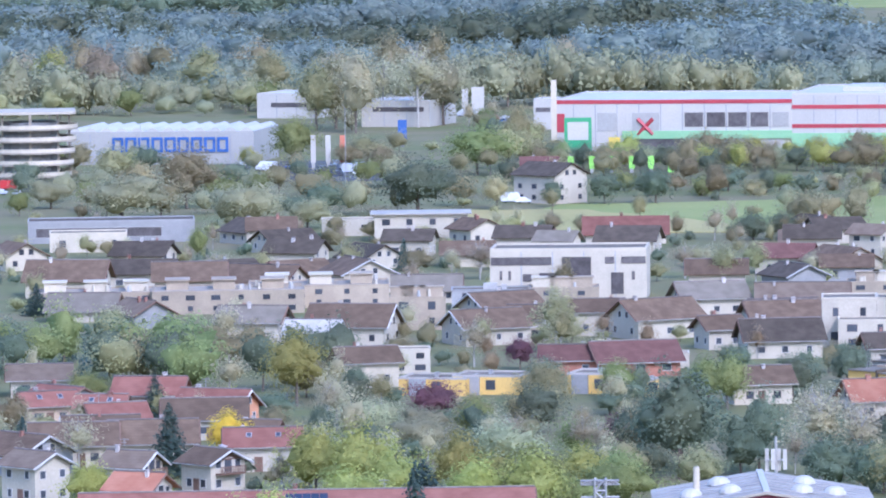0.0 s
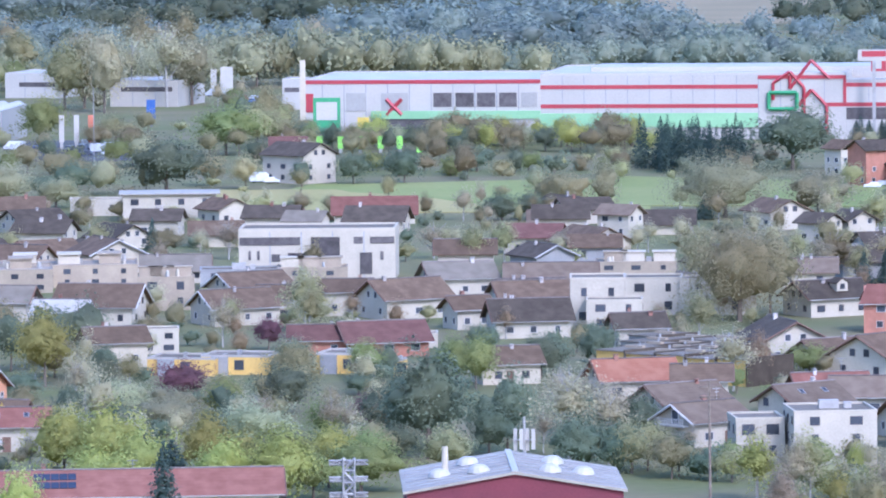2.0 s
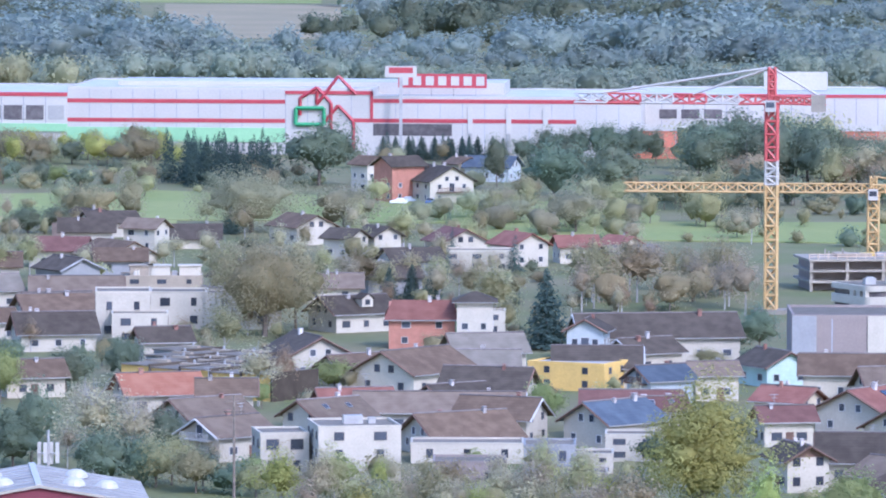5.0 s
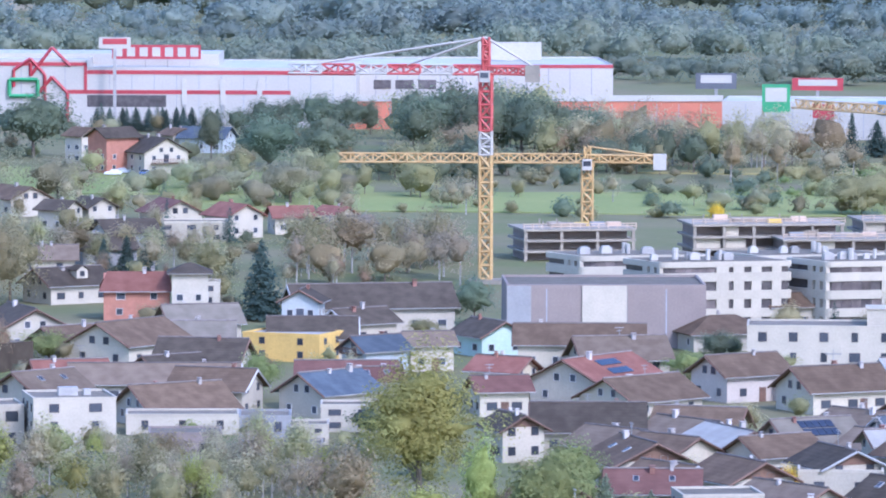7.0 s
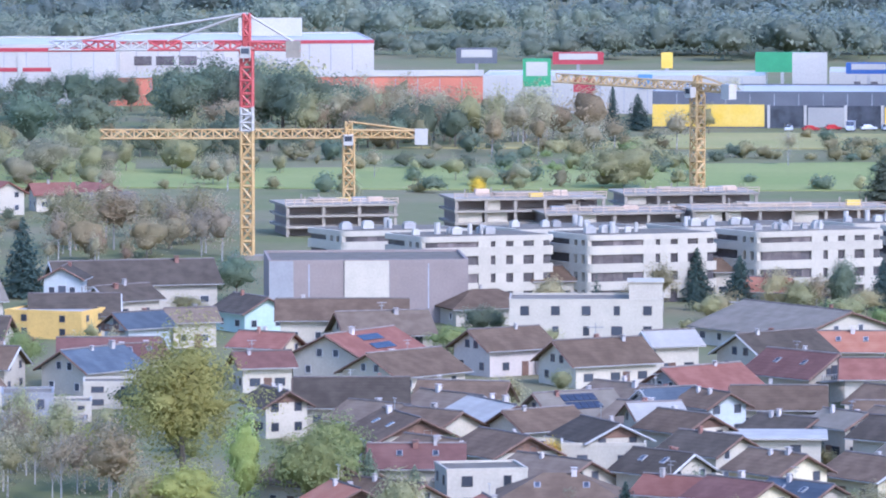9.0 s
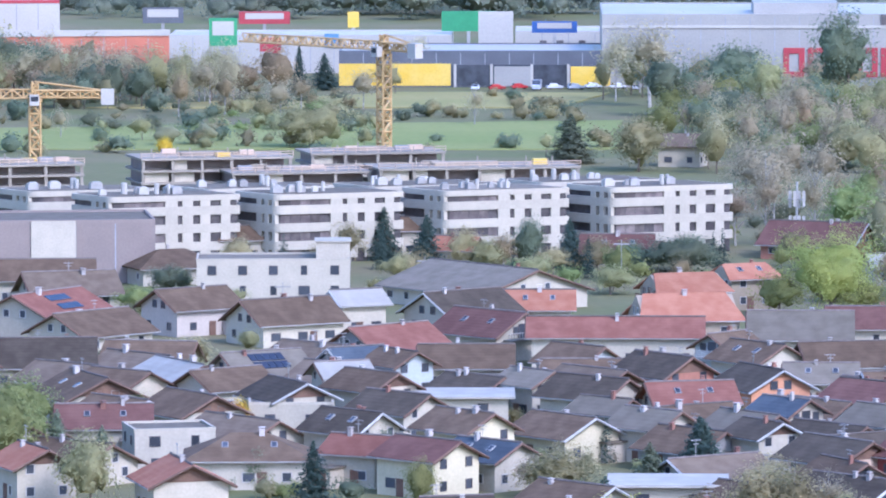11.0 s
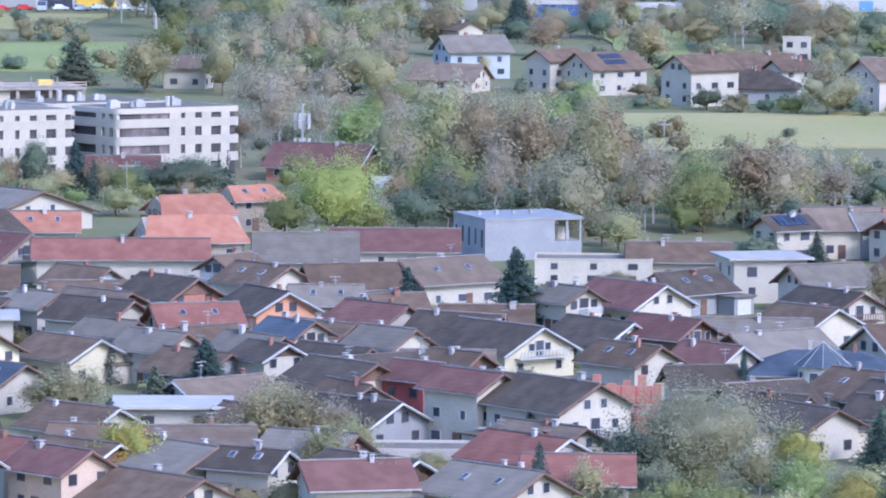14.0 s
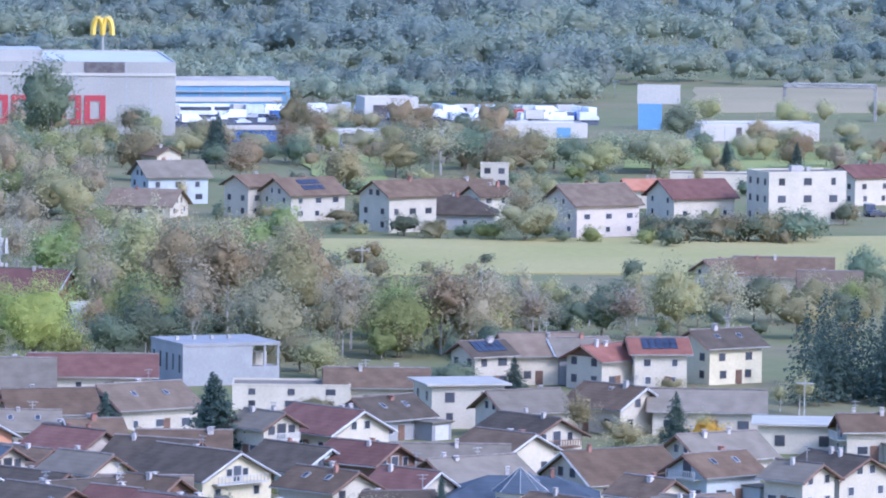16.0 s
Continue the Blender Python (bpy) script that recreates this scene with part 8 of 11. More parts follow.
house(99.5, 680.5, -38.3, 8.5, 7.1, 5.4, "grey", "grey", 33, 1, "")
house(126.2, 686.2, -55.4, 10.3, 8.6, 5.3, "mauve", "cream", 33, 1, "")
house(73.4, 675.0, -51.2, 9.1, 7.6, 5.5, "brown", "white", 33, 1, "")
tree(-348.1, 1622.3, 11.1, 1.25, "round", "olive", 266)
tree(-308.7, 1520.8, 16.6, 1.08, "round", "olive", 80)
tree(-314.5, 1471.9, 12.4, 1.58, "willow", "silver", 351)
tree(-308.0, 1486.8, 10.2, 1.41, "round", "olive", 51)
tree(-277.4, 1431.8, 12.8, 1.20, "willow", "silver", 210)
tree(-315.4, 1702.0, 13.9, 1.04, "round", "green", 215)
tree(-269.0, 1495.6, 8.8, 1.44, "round", "deep", 333)
tree(-264.0, 1441.4, 7.9, 1.36, "willow", "silver", 314)
tree(-343.2, 1523.1, 8.4, 1.21, "willow", "silver", 201)
tree(-246.8, 1494.2, 14.2, 1.30, "willow", "deep", 127)
tree(-275.8, 1616.6, 11.7, 1.17, "round", "olive", 47)
tree(-259.4, 1668.8, 12.8, 1.66, "round", "green", 214)
tree(-255.2, 1696.5, 13.0, 1.11, "round", "olive", 271)
tree(-254.6, 1740.3, 11.0, 0.84, "round", "olive", 319)
tree(-241.1, 1528.0, 9.0, 1.26, "round", "olive", 201)
tree(-230.9, 1515.8, 8.9, 1.08, "round", "rust", 260)
tree(-206.9, 1532.7, 8.9, 1.19, "round", "deep", 84)
tree(-194.8, 1536.6, 9.7, 1.34, "round", "deep", 172)
tree(-299.4, 1700.5, 7.7, 1.41, "round", "olive", 325)
tree(-299.8, 1729.8, 8.6, 1.49, "round", "olive", 352)
tree(-328.2, 1703.2, 5.9, 1.24, "round", "lime", 127)
tree(-341.1, 1621.7, 6.7, 1.57, "round", "rust", 314)
tree(-364.1, 1636.8, 4.5, 1.57, "round", "rust", 168)
tree(-268.2, 1176.4, 6.5, 1.78, "spruce", "needle", 19)
tree(-183.0, 987.3, 11.7, 0.99, "round", "lime", 66)
tree(-215.9, 981.9, 5.9, 1.35, "round", "green", 191)
tree(-182.6, 963.1, 4.8, 1.59, "round", "deep", 45)
tree(-190.3, 977.3, 3.6, 0.96, "shrub", "lime", 6)
tree(-200.9, 962.8, 7.5, 1.53, "spruce", "needle", 277)
tree(-181.0, 876.8, 10.9, 1.31, "spruce", "needle", 330)
tree(-208.7, 904.6, 6.2, 1.58, "spruce", "needle", 164)
tree(-194.9, 880.3, 8.9, 1.48, "bare", "twig", 236)
tree(-218.4, 939.3, 6.9, 1.02, "round", "olive", 131)
tree(-182.7, 831.7, 7.3, 1.11, "round", "lime", 273)
tree(-173.3, 832.0, 6.1, 0.95, "round", "lime", 340)
tree(-153.8, 843.5, 10.0, 1.17, "round", "lime", 127)
tree(-146.4, 836.5, 11.8, 1.13, "round", "lime", 172)
tree(-140.0, 826.2, 9.8, 1.08, "round", "lime", 206)
tree(-132.8, 833.4, 10.3, 0.95, "round", "lime", 264)
tree(-126.7, 833.7, 8.7, 1.12, "round", "lime", 307)
tree(-120.2, 820.0, 9.3, 1.12, "round", "green", 339)
tree(-132.9, 806.0, 9.8, 2.20, "spruce", "needle", 236)
tree(-143.7, 812.3, 8.5, 1.52, "round", "lime", 167)
tree(-159.2, 847.0, 7.4, 1.33, "bare", "twig", 93)
tree(-127.6, 819.7, 9.3, 1.12, "round", "lime", 287)
tree(-116.9, 823.5, 7.5, 1.17, "round", "green", 5)
tree(-159.8, 918.4, 7.5, 1.10, "willow", "silver", 161)
tree(-150.8, 910.1, 6.2, 1.32, "willow", "silver", 215)
tree(-156.1, 958.8, 7.4, 1.37, "round", "red", 226)
tree(-147.9, 945.1, 6.4, 1.25, "round", "rust", 271)
tree(-133.8, 886.0, 8.1, 1.52, "round", "silver", 310)
tree(-139.7, 963.7, 9.2, 1.06, "round", "olive", 346)
tree(-137.7, 940.8, 7.3, 1.51, "round", "deep", 337)
tree(-124.4, 894.3, 8.9, 1.31, "bare", "twig", 23)
tree(-121.4, 915.0, 6.2, 1.17, "round", "red", 64)
tree(-130.9, 973.3, 4.0, 1.56, "round", "deep", 57)
tree(-130.3, 1002.9, 5.9, 0.81, "round", "deep", 91)
tree(-175.2, 997.4, 5.5, 1.17, "round", "deep", 131)
tree(-169.4, 987.4, 5.8, 1.67, "birch", "olive", 162)
tree(-169.6, 940.2, 9.4, 0.98, "bare", "twig", 114)
tree(-167.3, 922.6, 5.9, 1.08, "round", "deep", 112)
tree(-121.4, 890.3, 7.3, 1.20, "bare", "twig", 40)
tree(-211.8, 1281.7, 5.8, 1.41, "round", "olive", 159)
tree(-217.6, 1298.6, 7.1, 1.19, "spruce", "needle", 136)
tree(-197.6, 1273.1, 8.7, 1.93, "bare", "twig", 251)
tree(-250.9, 1266.5, 6.9, 1.81, "bare", "twig", 231)
tree(-268.7, 1335.3, 7.9, 0.63, "round", "green", 175)
tree(-156.0, 1090.9, 10.9, 1.56, "birch", "olive", 359)
tree(-166.0, 1061.8, 8.7, 1.51, "bare", "twig", 261)
tree(-160.5, 1045.0, 4.7, 0.82, "round", "rust", 282)
tree(-157.3, 1056.1, 5.3, 1.28, "round", "red", 315)
tree(-216.7, 1122.2, 5.6, 1.97, "bare", "twig", 326)
tree(-102.9, 1587.1, 17.5, 1.38, "round", "deep", 146)
tree(-106.1, 1403.0, 14.6, 1.37, "old_willow", "silver", 300)
tree(-85.7, 1408.8, 10.7, 1.39, "willow", "silver", 89)
tree(-142.7, 1409.2, 11.4, 1.01, "willow", "olive", 49)
tree(-135.8, 1423.1, 13.2, 1.00, "tall", "silver", 112)
tree(-155.2, 1395.5, 6.5, 1.58, "round", "deep", 308)
tree(-148.9, 1395.4, 6.8, 1.52, "round", "deep", 352)
tree(-190.3, 1471.8, 6.6, 0.75, "round", "olive", 139)
tree(-109.9, 1395.2, 6.5, 1.82, "spruce", "needle", 265)
tree(-57.7, 1573.9, 14.8, 0.82, "tall", "deep", 90)
tree(-42.9, 1549.5, 14.5, 1.34, "round", "deep", 168)
tree(-27.4, 1530.4, 15.4, 1.25, "round", "deep", 258)
tree(-34.0, 1408.5, 10.7, 1.07, "willow", "silver", 90)
tree(-58.7, 1459.8, 7.2, 1.49, "round", "silver", 328)
tree(-50.2, 1438.8, 6.4, 1.63, "willow", "silver", 7)
tree(-49.1, 1526.1, 6.8, 1.41, "round", "olive", 102)
tree(-252.3, 1712.1, 10.8, 1.18, "round", "olive", 306)
tree(-143.9, 1242.7, 10.1, 1.31, "birch", "olive", 235)
tree(-139.5, 1258.3, 9.1, 1.47, "birch", "olive", 282)
tree(-155.7, 1274.4, 8.0, 1.81, "bare", "twig", 184)
tree(-81.9, 1115.4, 18.2, 0.94, "old_willow", "olive", 181)
tree(-77.5, 1130.6, 14.2, 0.92, "round", "olive", 228)
tree(-93.3, 1170.1, 14.7, 1.16, "birch", "olive", 156)
tree(-71.6, 1212.8, 9.8, 1.91, "birch", "olive", 351)
tree(-64.5, 1201.2, 6.8, 1.32, "spruce", "needle", 29)
tree(-60.0, 1198.4, 7.5, 1.35, "spruce", "needle", 58)
tree(-56.4, 1201.3, 6.5, 1.38, "spruce", "needle", 86)
tree(-41.5, 1131.0, 13.2, 1.25, "birch", "olive", 120)
tree(-31.3, 1091.7, 14.4, 1.29, "spruce", "needle", 152)
tree(-25.8, 1201.5, 12.7, 1.61, "birch", "olive", 300)
tree(-17.3, 1201.5, 12.7, 1.46, "birch", "rust", 0)
tree(-92.6, 1069.8, 6.3, 1.08, "round", "olive", 61)
tree(-84.9, 1064.2, 10.1, 1.29, "birch", "olive", 109)
tree(-73.0, 980.7, 10.6, 1.66, "bare", "twig", 109)
tree(-69.9, 993.5, 8.7, 0.55, "round", "rust", 144)
tree(-62.8, 1007.7, 5.7, 1.76, "round", "green", 208)
tree(-53.1, 1014.0, 4.7, 1.36, "spruce", "needle", 282)
tree(-27.6, 947.3, 7.8, 0.91, "round", "green", 34)
tree(-108.0, 876.2, 17.0, 1.19, "tall", "deep", 119)
tree(-116.9, 984.7, 9.3, 0.84, "round", "green", 166)
tree(-104.3, 1010.0, 7.3, 1.10, "round", "deep", 279)
tree(-98.1, 1031.0, 6.0, 1.11, "round", "deep", 344)
tree(-97.8, 884.2, 12.4, 0.79, "round", "deep", 199)
tree(-87.5, 869.0, 14.5, 1.46, "bare", "twig", 256)
tree(-82.0, 869.2, 11.4, 1.49, "bare", "twig", 295)
tree(-84.8, 857.8, 8.5, 1.22, "round", "deep", 264)
tree(-77.9, 858.0, 7.8, 1.11, "round", "olive", 313)
tree(-103.4, 857.3, 7.0, 1.23, "round", "olive", 133)
tree(-71.8, 850.8, 6.9, 1.10, "round", "olive", 348)
tree(-140.0, 965.1, 8.7, 1.05, "round", "olive", 346)
tree(-121.7, 1058.0, 4.8, 1.17, "round", "deep", 206)
tree(-119.2, 1052.5, 4.8, 0.94, "round", "deep", 218)
tree(-114.5, 895.8, 10.5, 0.72, "round", "deep", 94)
tree(-111.7, 831.8, 7.9, 1.67, "round", "green", 49)
tree(-120.3, 817.8, 11.1, 1.01, "round", "lime", 337)
tree(-152.9, 1074.8, 9.7, 1.09, "birch", "olive", 4)
tree(-58.1, 819.7, 8.9, 1.50, "birch", "lime", 52)
tree(-52.3, 826.6, 6.3, 1.59, "birch", "olive", 100)
tree(-46.4, 840.8, 6.4, 0.80, "tall", "lime", 156)
tree(-35.3, 820.3, 8.5, 1.88, "birch", "olive", 213)
tree(-25.3, 841.4, 8.7, 1.18, "birch", "olive", 304)
tree(-14.0, 821.0, 7.0, 2.20, "birch", "olive", 2)
tree(-113.4, 1290.9, 7.0, 1.81, "bare", "twig", 137)
tree(-92.1, 1069.8, 6.7, 1.29, "birch", "rust", 65)
tree(101.9, 1578.1, 13.0, 0.78, "spruce", "needle", 131)
tree(109.6, 1598.5, 9.6, 1.78, "spruce", "needle", 205)
tree(58.2, 1348.1, 4.6, 1.08, "round", "gold", 315)
tree(5.4, 1081.8, 8.3, 0.99, "round", "deep", 39)
tree(-2.9, 790.8, 21.0, 1.3, "old_tall", "lime", 50)
tree(4.8, 769.6, 13.5, 0.74, "tall", "lime", 82)
tree(12.3, 763.8, 12.1, 1.00, "round", "green", 129)
tree(20.0, 769.9, 8.0, 1.23, "spruce", "deep", 189)
tree(-2.1, 757.7, 7.2, 1.44, "round", "lime", 23)
tree(-11.8, 769.2, 12.1, 1.18, "birch", "rust", 326)
tree(-24.0, 819.5, 11.1, 0.78, "birch", "olive", 291)
tree(42.0, 886.5, 6.0, 2.20, "birch", "rust", 100)
tree(44.6, 809.7, 5.3, 1.00, "birch", "gold", 41)
tree(44.8, 1015.1, 5.2, 1.54, "round", "deep", 248)
tree(37.8, 984.9, 4.2, 1.54, "round", "green", 169)
tree(-3.0, 1060.9, 3.1, 2.20, "round", "olive", 319)
tree(25.6, 773.0, 5.6, 1.47, "spruce", "deep", 232)
tree(15.9, 772.8, 8.4, 1.07, "round", "green", 163)
tree(-7.6, 760.5, 6.9, 1.16, "round", "rust", 347)
tree(71.8, 1111.5, 8.5, 2.01, "spruce", "needle", 173)
tree(76.8, 1057.7, 9.0, 1.18, "birch", "olive", 155)
tree(85.2, 1091.8, 8.4, 1.61, "spruce", "needle", 248)
tree(90.1, 1062.1, 9.1, 1.69, "spruce", "needle", 252)
tree(82.6, 1035.1, 5.1, 1.10, "round", "olive", 173)
tree(97.7, 1067.1, 6.7, 0.87, "round", "rust", 310)
tree(108.0, 1063.8, 8.8, 0.93, "tall", "deep", 19)
tree(117.2, 1091.1, 5.7, 2.12, "spruce", "needle", 111)
tree(101.4, 1055.3, 5.7, 1.01, "round", "olive", 325)
tree(62.9, 1079.8, 6.0, 1.60, "spruce", "needle", 80)
tree(110.2, 1048.8, 4.3, 1.56, "round", "rust", 20)
tree(131.2, 1041.2, 6.8, 1.69, "willow", "deep", 159)
tree(115.2, 1008.6, 5.2, 1.74, "round", "olive", 14)
tree(144.1, 963.2, 14.0, 1.13, "old_round", "lime", 172)
tree(136.3, 963.9, 6.6, 1.48, "round", "green", 118)
tree(149.3, 962.7, 6.6, 1.48, "round", "green", 208)
tree(91.3, 1375.2, 10.1, 1.33, "willow", "olive", 214)
tree(135.4, 1621.6, 13.1, 1.15, "tall", "twig", 49)
tree(134.2, 1451.1, 9.4, 1.06, "bare", "twig", 230)
tree(142.2, 1318.9, 10.7, 2.20, "spruce", "deep", 154)
tree(153.3, 1291.9, 11.1, 1.14, "round", "olive", 205)
tree(182.8, 1517.3, 22.5, 1.65, "bare", "twig", 276)
tree(177.3, 1541.6, 19.4, 0.91, "bare", "twig", 262)
tree(230.3, 1512.4, 25.9, 1.04, "tall", "deep", 244)
tree(210.9, 1436.9, 10.8, 1.27, "round", "deep", 33)
tree(200.1, 1492.6, 14.8, 1.18, "round", "deep", 13)
tree(200.0, 1438.0, 15.6, 0.78, "round", "olive", 317)
tree(48.3, 723.9, 9.0, 1.41, "spruce", "needle", 341)
tree(97.2, 752.6, 7.9, 1.95, "spruce", "needle", 353)
tree(59.5, 767.9, 5.6, 1.05, "round", "deep", 104)
tree(61.2, 733.5, 5.7, 0.85, "round", "green", 81)
tree(43.4, 752.0, 4.8, 1.03, "round", "deep", 335)
tree(22.8, 731.7, 9.9, 0.89, "round", "olive", 171)
tree(20.0, 771.7, 7.0, 1.23, "spruce", "needle", 191)
tree(16.2, 790.5, 9.6, 0.91, "round", "green", 183)
tree(42.4, 894.4, 5.2, 2.08, "birch", "rust", 111)
tree(44.0, 807.0, 5.1, 1.08, "birch", "gold", 35)
tree(77.7, 726.5, 7.6, 2.20, "birch", "olive", 190)
tree(88.1, 730.9, 7.6, 1.74, "spruce", "deep", 267)
tree(101.2, 724.3, 6.3, 2.20, "birch", "rust", 352)
tree(36.4, 814.4, 4.4, 1.18, "spruce", "needle", 349)
tree(44.7, 1017.6, 4.6, 1.64, "round", "deep", 250)
tree(38.2, 992.9, 3.6, 1.75, "round", "green", 180)
tree(158.3, 973.4, 8.2, 1.32, "round", "deep", 281)
tree(164.1, 975.9, 10.2, 1.12, "round", "deep", 324)
tree(172.6, 988.2, 8.7, 1.20, "round", "deep", 36)
tree(204.2, 973.1, 12.0, 1.08, "round", "green", 242)
tree(148.8, 829.6, 11.5, 1.68, "spruce", "needle", 71)
tree(137.6, 852.4, 6.8, 1.57, "spruce", "needle", 15)
tree(96.3, 749.1, 8.4, 1.68, "spruce", "needle", 342)
tree(88.5, 732.9, 6.7, 2.00, "spruce", "deep", 272)
tree(100.8, 715.7, 6.9, 2.20, "birch", "olive", 341)
tree(103.0, 695.0, 6.7, 1.62, "birch", "olive", 336)
tree(78.3, 673.3, 7.7, 1.07, "round", "lime", 141)
tree(124.0, 683.2, 5.0, 2.20, "spruce", "deep", 111)
tree(140.4, 667.4, 12.4, 1.2, "old_willow", "silver", 210)
tree(158.7, 732.2, 7.8, 0.78, "spruce", "needle", 43)
tree(134.3, 677.4, 6.6, 1.38, "round", "deep", 177)
tree(173.7, 886.2, 2.8, 2.07, "round", "olive", 302)
tree(75.9, 739.6, 5.0, 2.20, "birch", "olive", 190)
tree(111.3, 674.8, 4.3, 1.41, "round", "olive", 13)
tree(150.8, 666.4, 7.7, 0.98, "round", "lime", 282)
tree(142.5, 1321.0, 8.6, 2.14, "spruce", "deep", 158)
tree(154.1, 1298.1, 10.5, 1.11, "round", "olive", 216)
tree(234.3, 1372.5, 5.2, 1.98, "spruce", "deep", 132)
tree(263.1, 1474.2, 11.0, 1.22, "spruce", "needle", 76)
tree(79.9, 709.8, 4.5, 1.33, "round", "olive", 189)
tree(271.7, 1357.8, 12.8, 1.50, "birch", "rust", 19)
tree(296.6, 1422.4, 10.4, 1.61, "tall", "olive", 258)
tree(281.2, 1221.9, 11.0, 0.86, "round", "olive", 310)
tree(364.8, 1443.6, 10.6, 1.30, "willow", "silver", 36)
tree(290.7, 1516.3, 16.1, 1.25, "tall", "olive", 311)
tree(211.9, 828.3, 8.8, 1.27, "spruce", "needle", 151)
tree(216.1, 827.9, 5.4, 1.13, "round", "gold", 180)
tree(225.8, 857.1, 4.8, 1.77, "spruce", "needle", 277)
tree(209.4, 916.0, 5.5, 1.67, "spruce", "needle", 222)
tree(200.1, 916.7, 5.1, 1.85, "round", "deep", 157)
tree(203.6, 821.8, 5.7, 2.20, "birch", "rust", 87)
tree(202.2, 843.8, 7.4, 1.23, "birch", "olive", 99)
tree(255.7, 998.9, 13.9, 0.90, "round", "olive", 268)
tree(243.1, 999.7, 9.7, 1.28, "round", "deep", 181)
tree(312.5, 1086.8, 8.6, 0.99, "round", "deep", 34)
tree(297.6, 1040.1, 7.3, 1.33, "round", "green", 243)
tree(232.6, 1363.7, 5.6, 1.09, "round", "deep", 112)
tree(399.4, 1454.5, 6.7, 1.17, "round", "olive", 290)
tree(381.3, 1443.7, 7.3, 1.30, "spruce", "deep", 152)
tree(169.3, 686.7, 3.8, 1.07, "round", "red", 71)
tree(164.9, 687.2, 7.0, 1.71, "spruce", "deep", 41)
# Belts in the band and far leaves carry painted haze in their colour.
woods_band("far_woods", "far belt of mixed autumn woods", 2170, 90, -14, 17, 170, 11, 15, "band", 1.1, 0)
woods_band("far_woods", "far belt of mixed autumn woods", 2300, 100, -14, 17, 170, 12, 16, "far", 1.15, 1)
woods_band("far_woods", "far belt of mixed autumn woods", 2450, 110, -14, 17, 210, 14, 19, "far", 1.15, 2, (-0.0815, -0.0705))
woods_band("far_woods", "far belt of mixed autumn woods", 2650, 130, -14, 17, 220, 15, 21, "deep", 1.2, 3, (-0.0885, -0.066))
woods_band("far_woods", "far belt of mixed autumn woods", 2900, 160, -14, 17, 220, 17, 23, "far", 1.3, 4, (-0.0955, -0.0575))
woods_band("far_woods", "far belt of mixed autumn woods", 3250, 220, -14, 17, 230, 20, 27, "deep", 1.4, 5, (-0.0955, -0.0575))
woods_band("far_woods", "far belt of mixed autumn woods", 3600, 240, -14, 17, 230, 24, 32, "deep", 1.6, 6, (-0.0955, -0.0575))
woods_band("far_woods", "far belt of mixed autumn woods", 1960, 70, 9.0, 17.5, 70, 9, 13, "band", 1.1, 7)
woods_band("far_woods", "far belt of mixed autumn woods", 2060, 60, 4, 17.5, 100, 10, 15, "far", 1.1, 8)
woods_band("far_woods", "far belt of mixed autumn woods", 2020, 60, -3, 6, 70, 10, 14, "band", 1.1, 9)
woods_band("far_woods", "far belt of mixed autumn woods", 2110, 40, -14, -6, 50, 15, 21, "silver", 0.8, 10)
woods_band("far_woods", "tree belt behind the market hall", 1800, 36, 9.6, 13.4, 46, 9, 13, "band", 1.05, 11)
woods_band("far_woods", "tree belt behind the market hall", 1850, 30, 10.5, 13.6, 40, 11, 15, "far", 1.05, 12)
tree(-349.6, 1926.3, 23.9, 1.01, "tall", "olive", 199)
tree(-334.4, 1910.0, 28.4, 0.84, "tall", "twig", 290)
tree(-320.8, 1944.9, 27.4, 1.28, "bare", "twig", 60)
tree(-315.1, 1959.2, 24.8, 1.17, "tall", "silver", 114)
tree(-346.0, 1940.6, 25.7, 1.06, "tall", "olive", 239)
tree(-333.1, 1954.0, 22.8, 1.13, "bare", "twig", 343)
tree(-485.5, 2157.5, 19.7, 1.21, "tall", "lime", 199)
tree(-396.5, 2099.8, 21.0, 1.25, "tall", "olive", 45)
tree(-425.0, 2125.9, 21.3, 1.25, "tall", "olive", 231)
tree(-461.8, 2131.4, 22.3, 1.35, "tall", "twig", 340)
tree(-258.6, 1740.7, 17.3, 0.64, "round", "olive", 291)
tree(148.1, 1103.1, 12.0, 1.36, "bare", "twig", 339)
tree(153.5, 1102.8, 16.5, 0.88, "bare", "twig", 17)
tree(162.0, 1102.3, 15.5, 0.93, "bare", "twig", 76)
tree(171.8, 1127.0, 9.2, 1.43, "round", "green", 169)
tree(175.1, 1089.3, 13.9, 1.16, "bare", "twig", 155)
tree(174.3, 1054.2, 19.2, 1.11, "tall", "olive", 114)
tree(178.2, 1031.7, 20.2, 0.96, "tall", "rust", 119)
tree(184.8, 1020.5, 19.5, 1.12, "birch", "rust", 153)
tree(191.1, 999.1, 20.1, 1.01, "tall", "olive", 176)
tree(182.8, 979.5, 12.5, 1.09, "round", "silver", 99)
tree(199.1, 988.4, 14.9, 1.21, "bare", "twig", 222)
tree(183.6, 950.7, 6.5, 1.40, "round", "olive", 76)
tree(211.5, 977.6, 15.4, 1.26, "birch", "rust", 298)
tree(217.8, 977.1, 15.1, 1.19, "bare", "twig", 342)
tree(246.0, 994.3, 10.8, 1.68, "bare", "twig", 196)
tree(230.3, 995.3, 10.1, 1.81, "bare", "twig", 87)
tree(206.1, 986.6, 10.9, 0.97, "round", "green", 268)
tree(181.6, 968.5, 12.8, 1.05, "round", "silver", 79)
tree(184.1, 940.2, 6.9, 1.31, "round", "olive", 69)
tree(188.3, 1051.6, 18.2, 1.17, "tall", "olive", 209)
tree(203.7, 1050.8, 16.3, 1.21, "tall", "rust", 316)
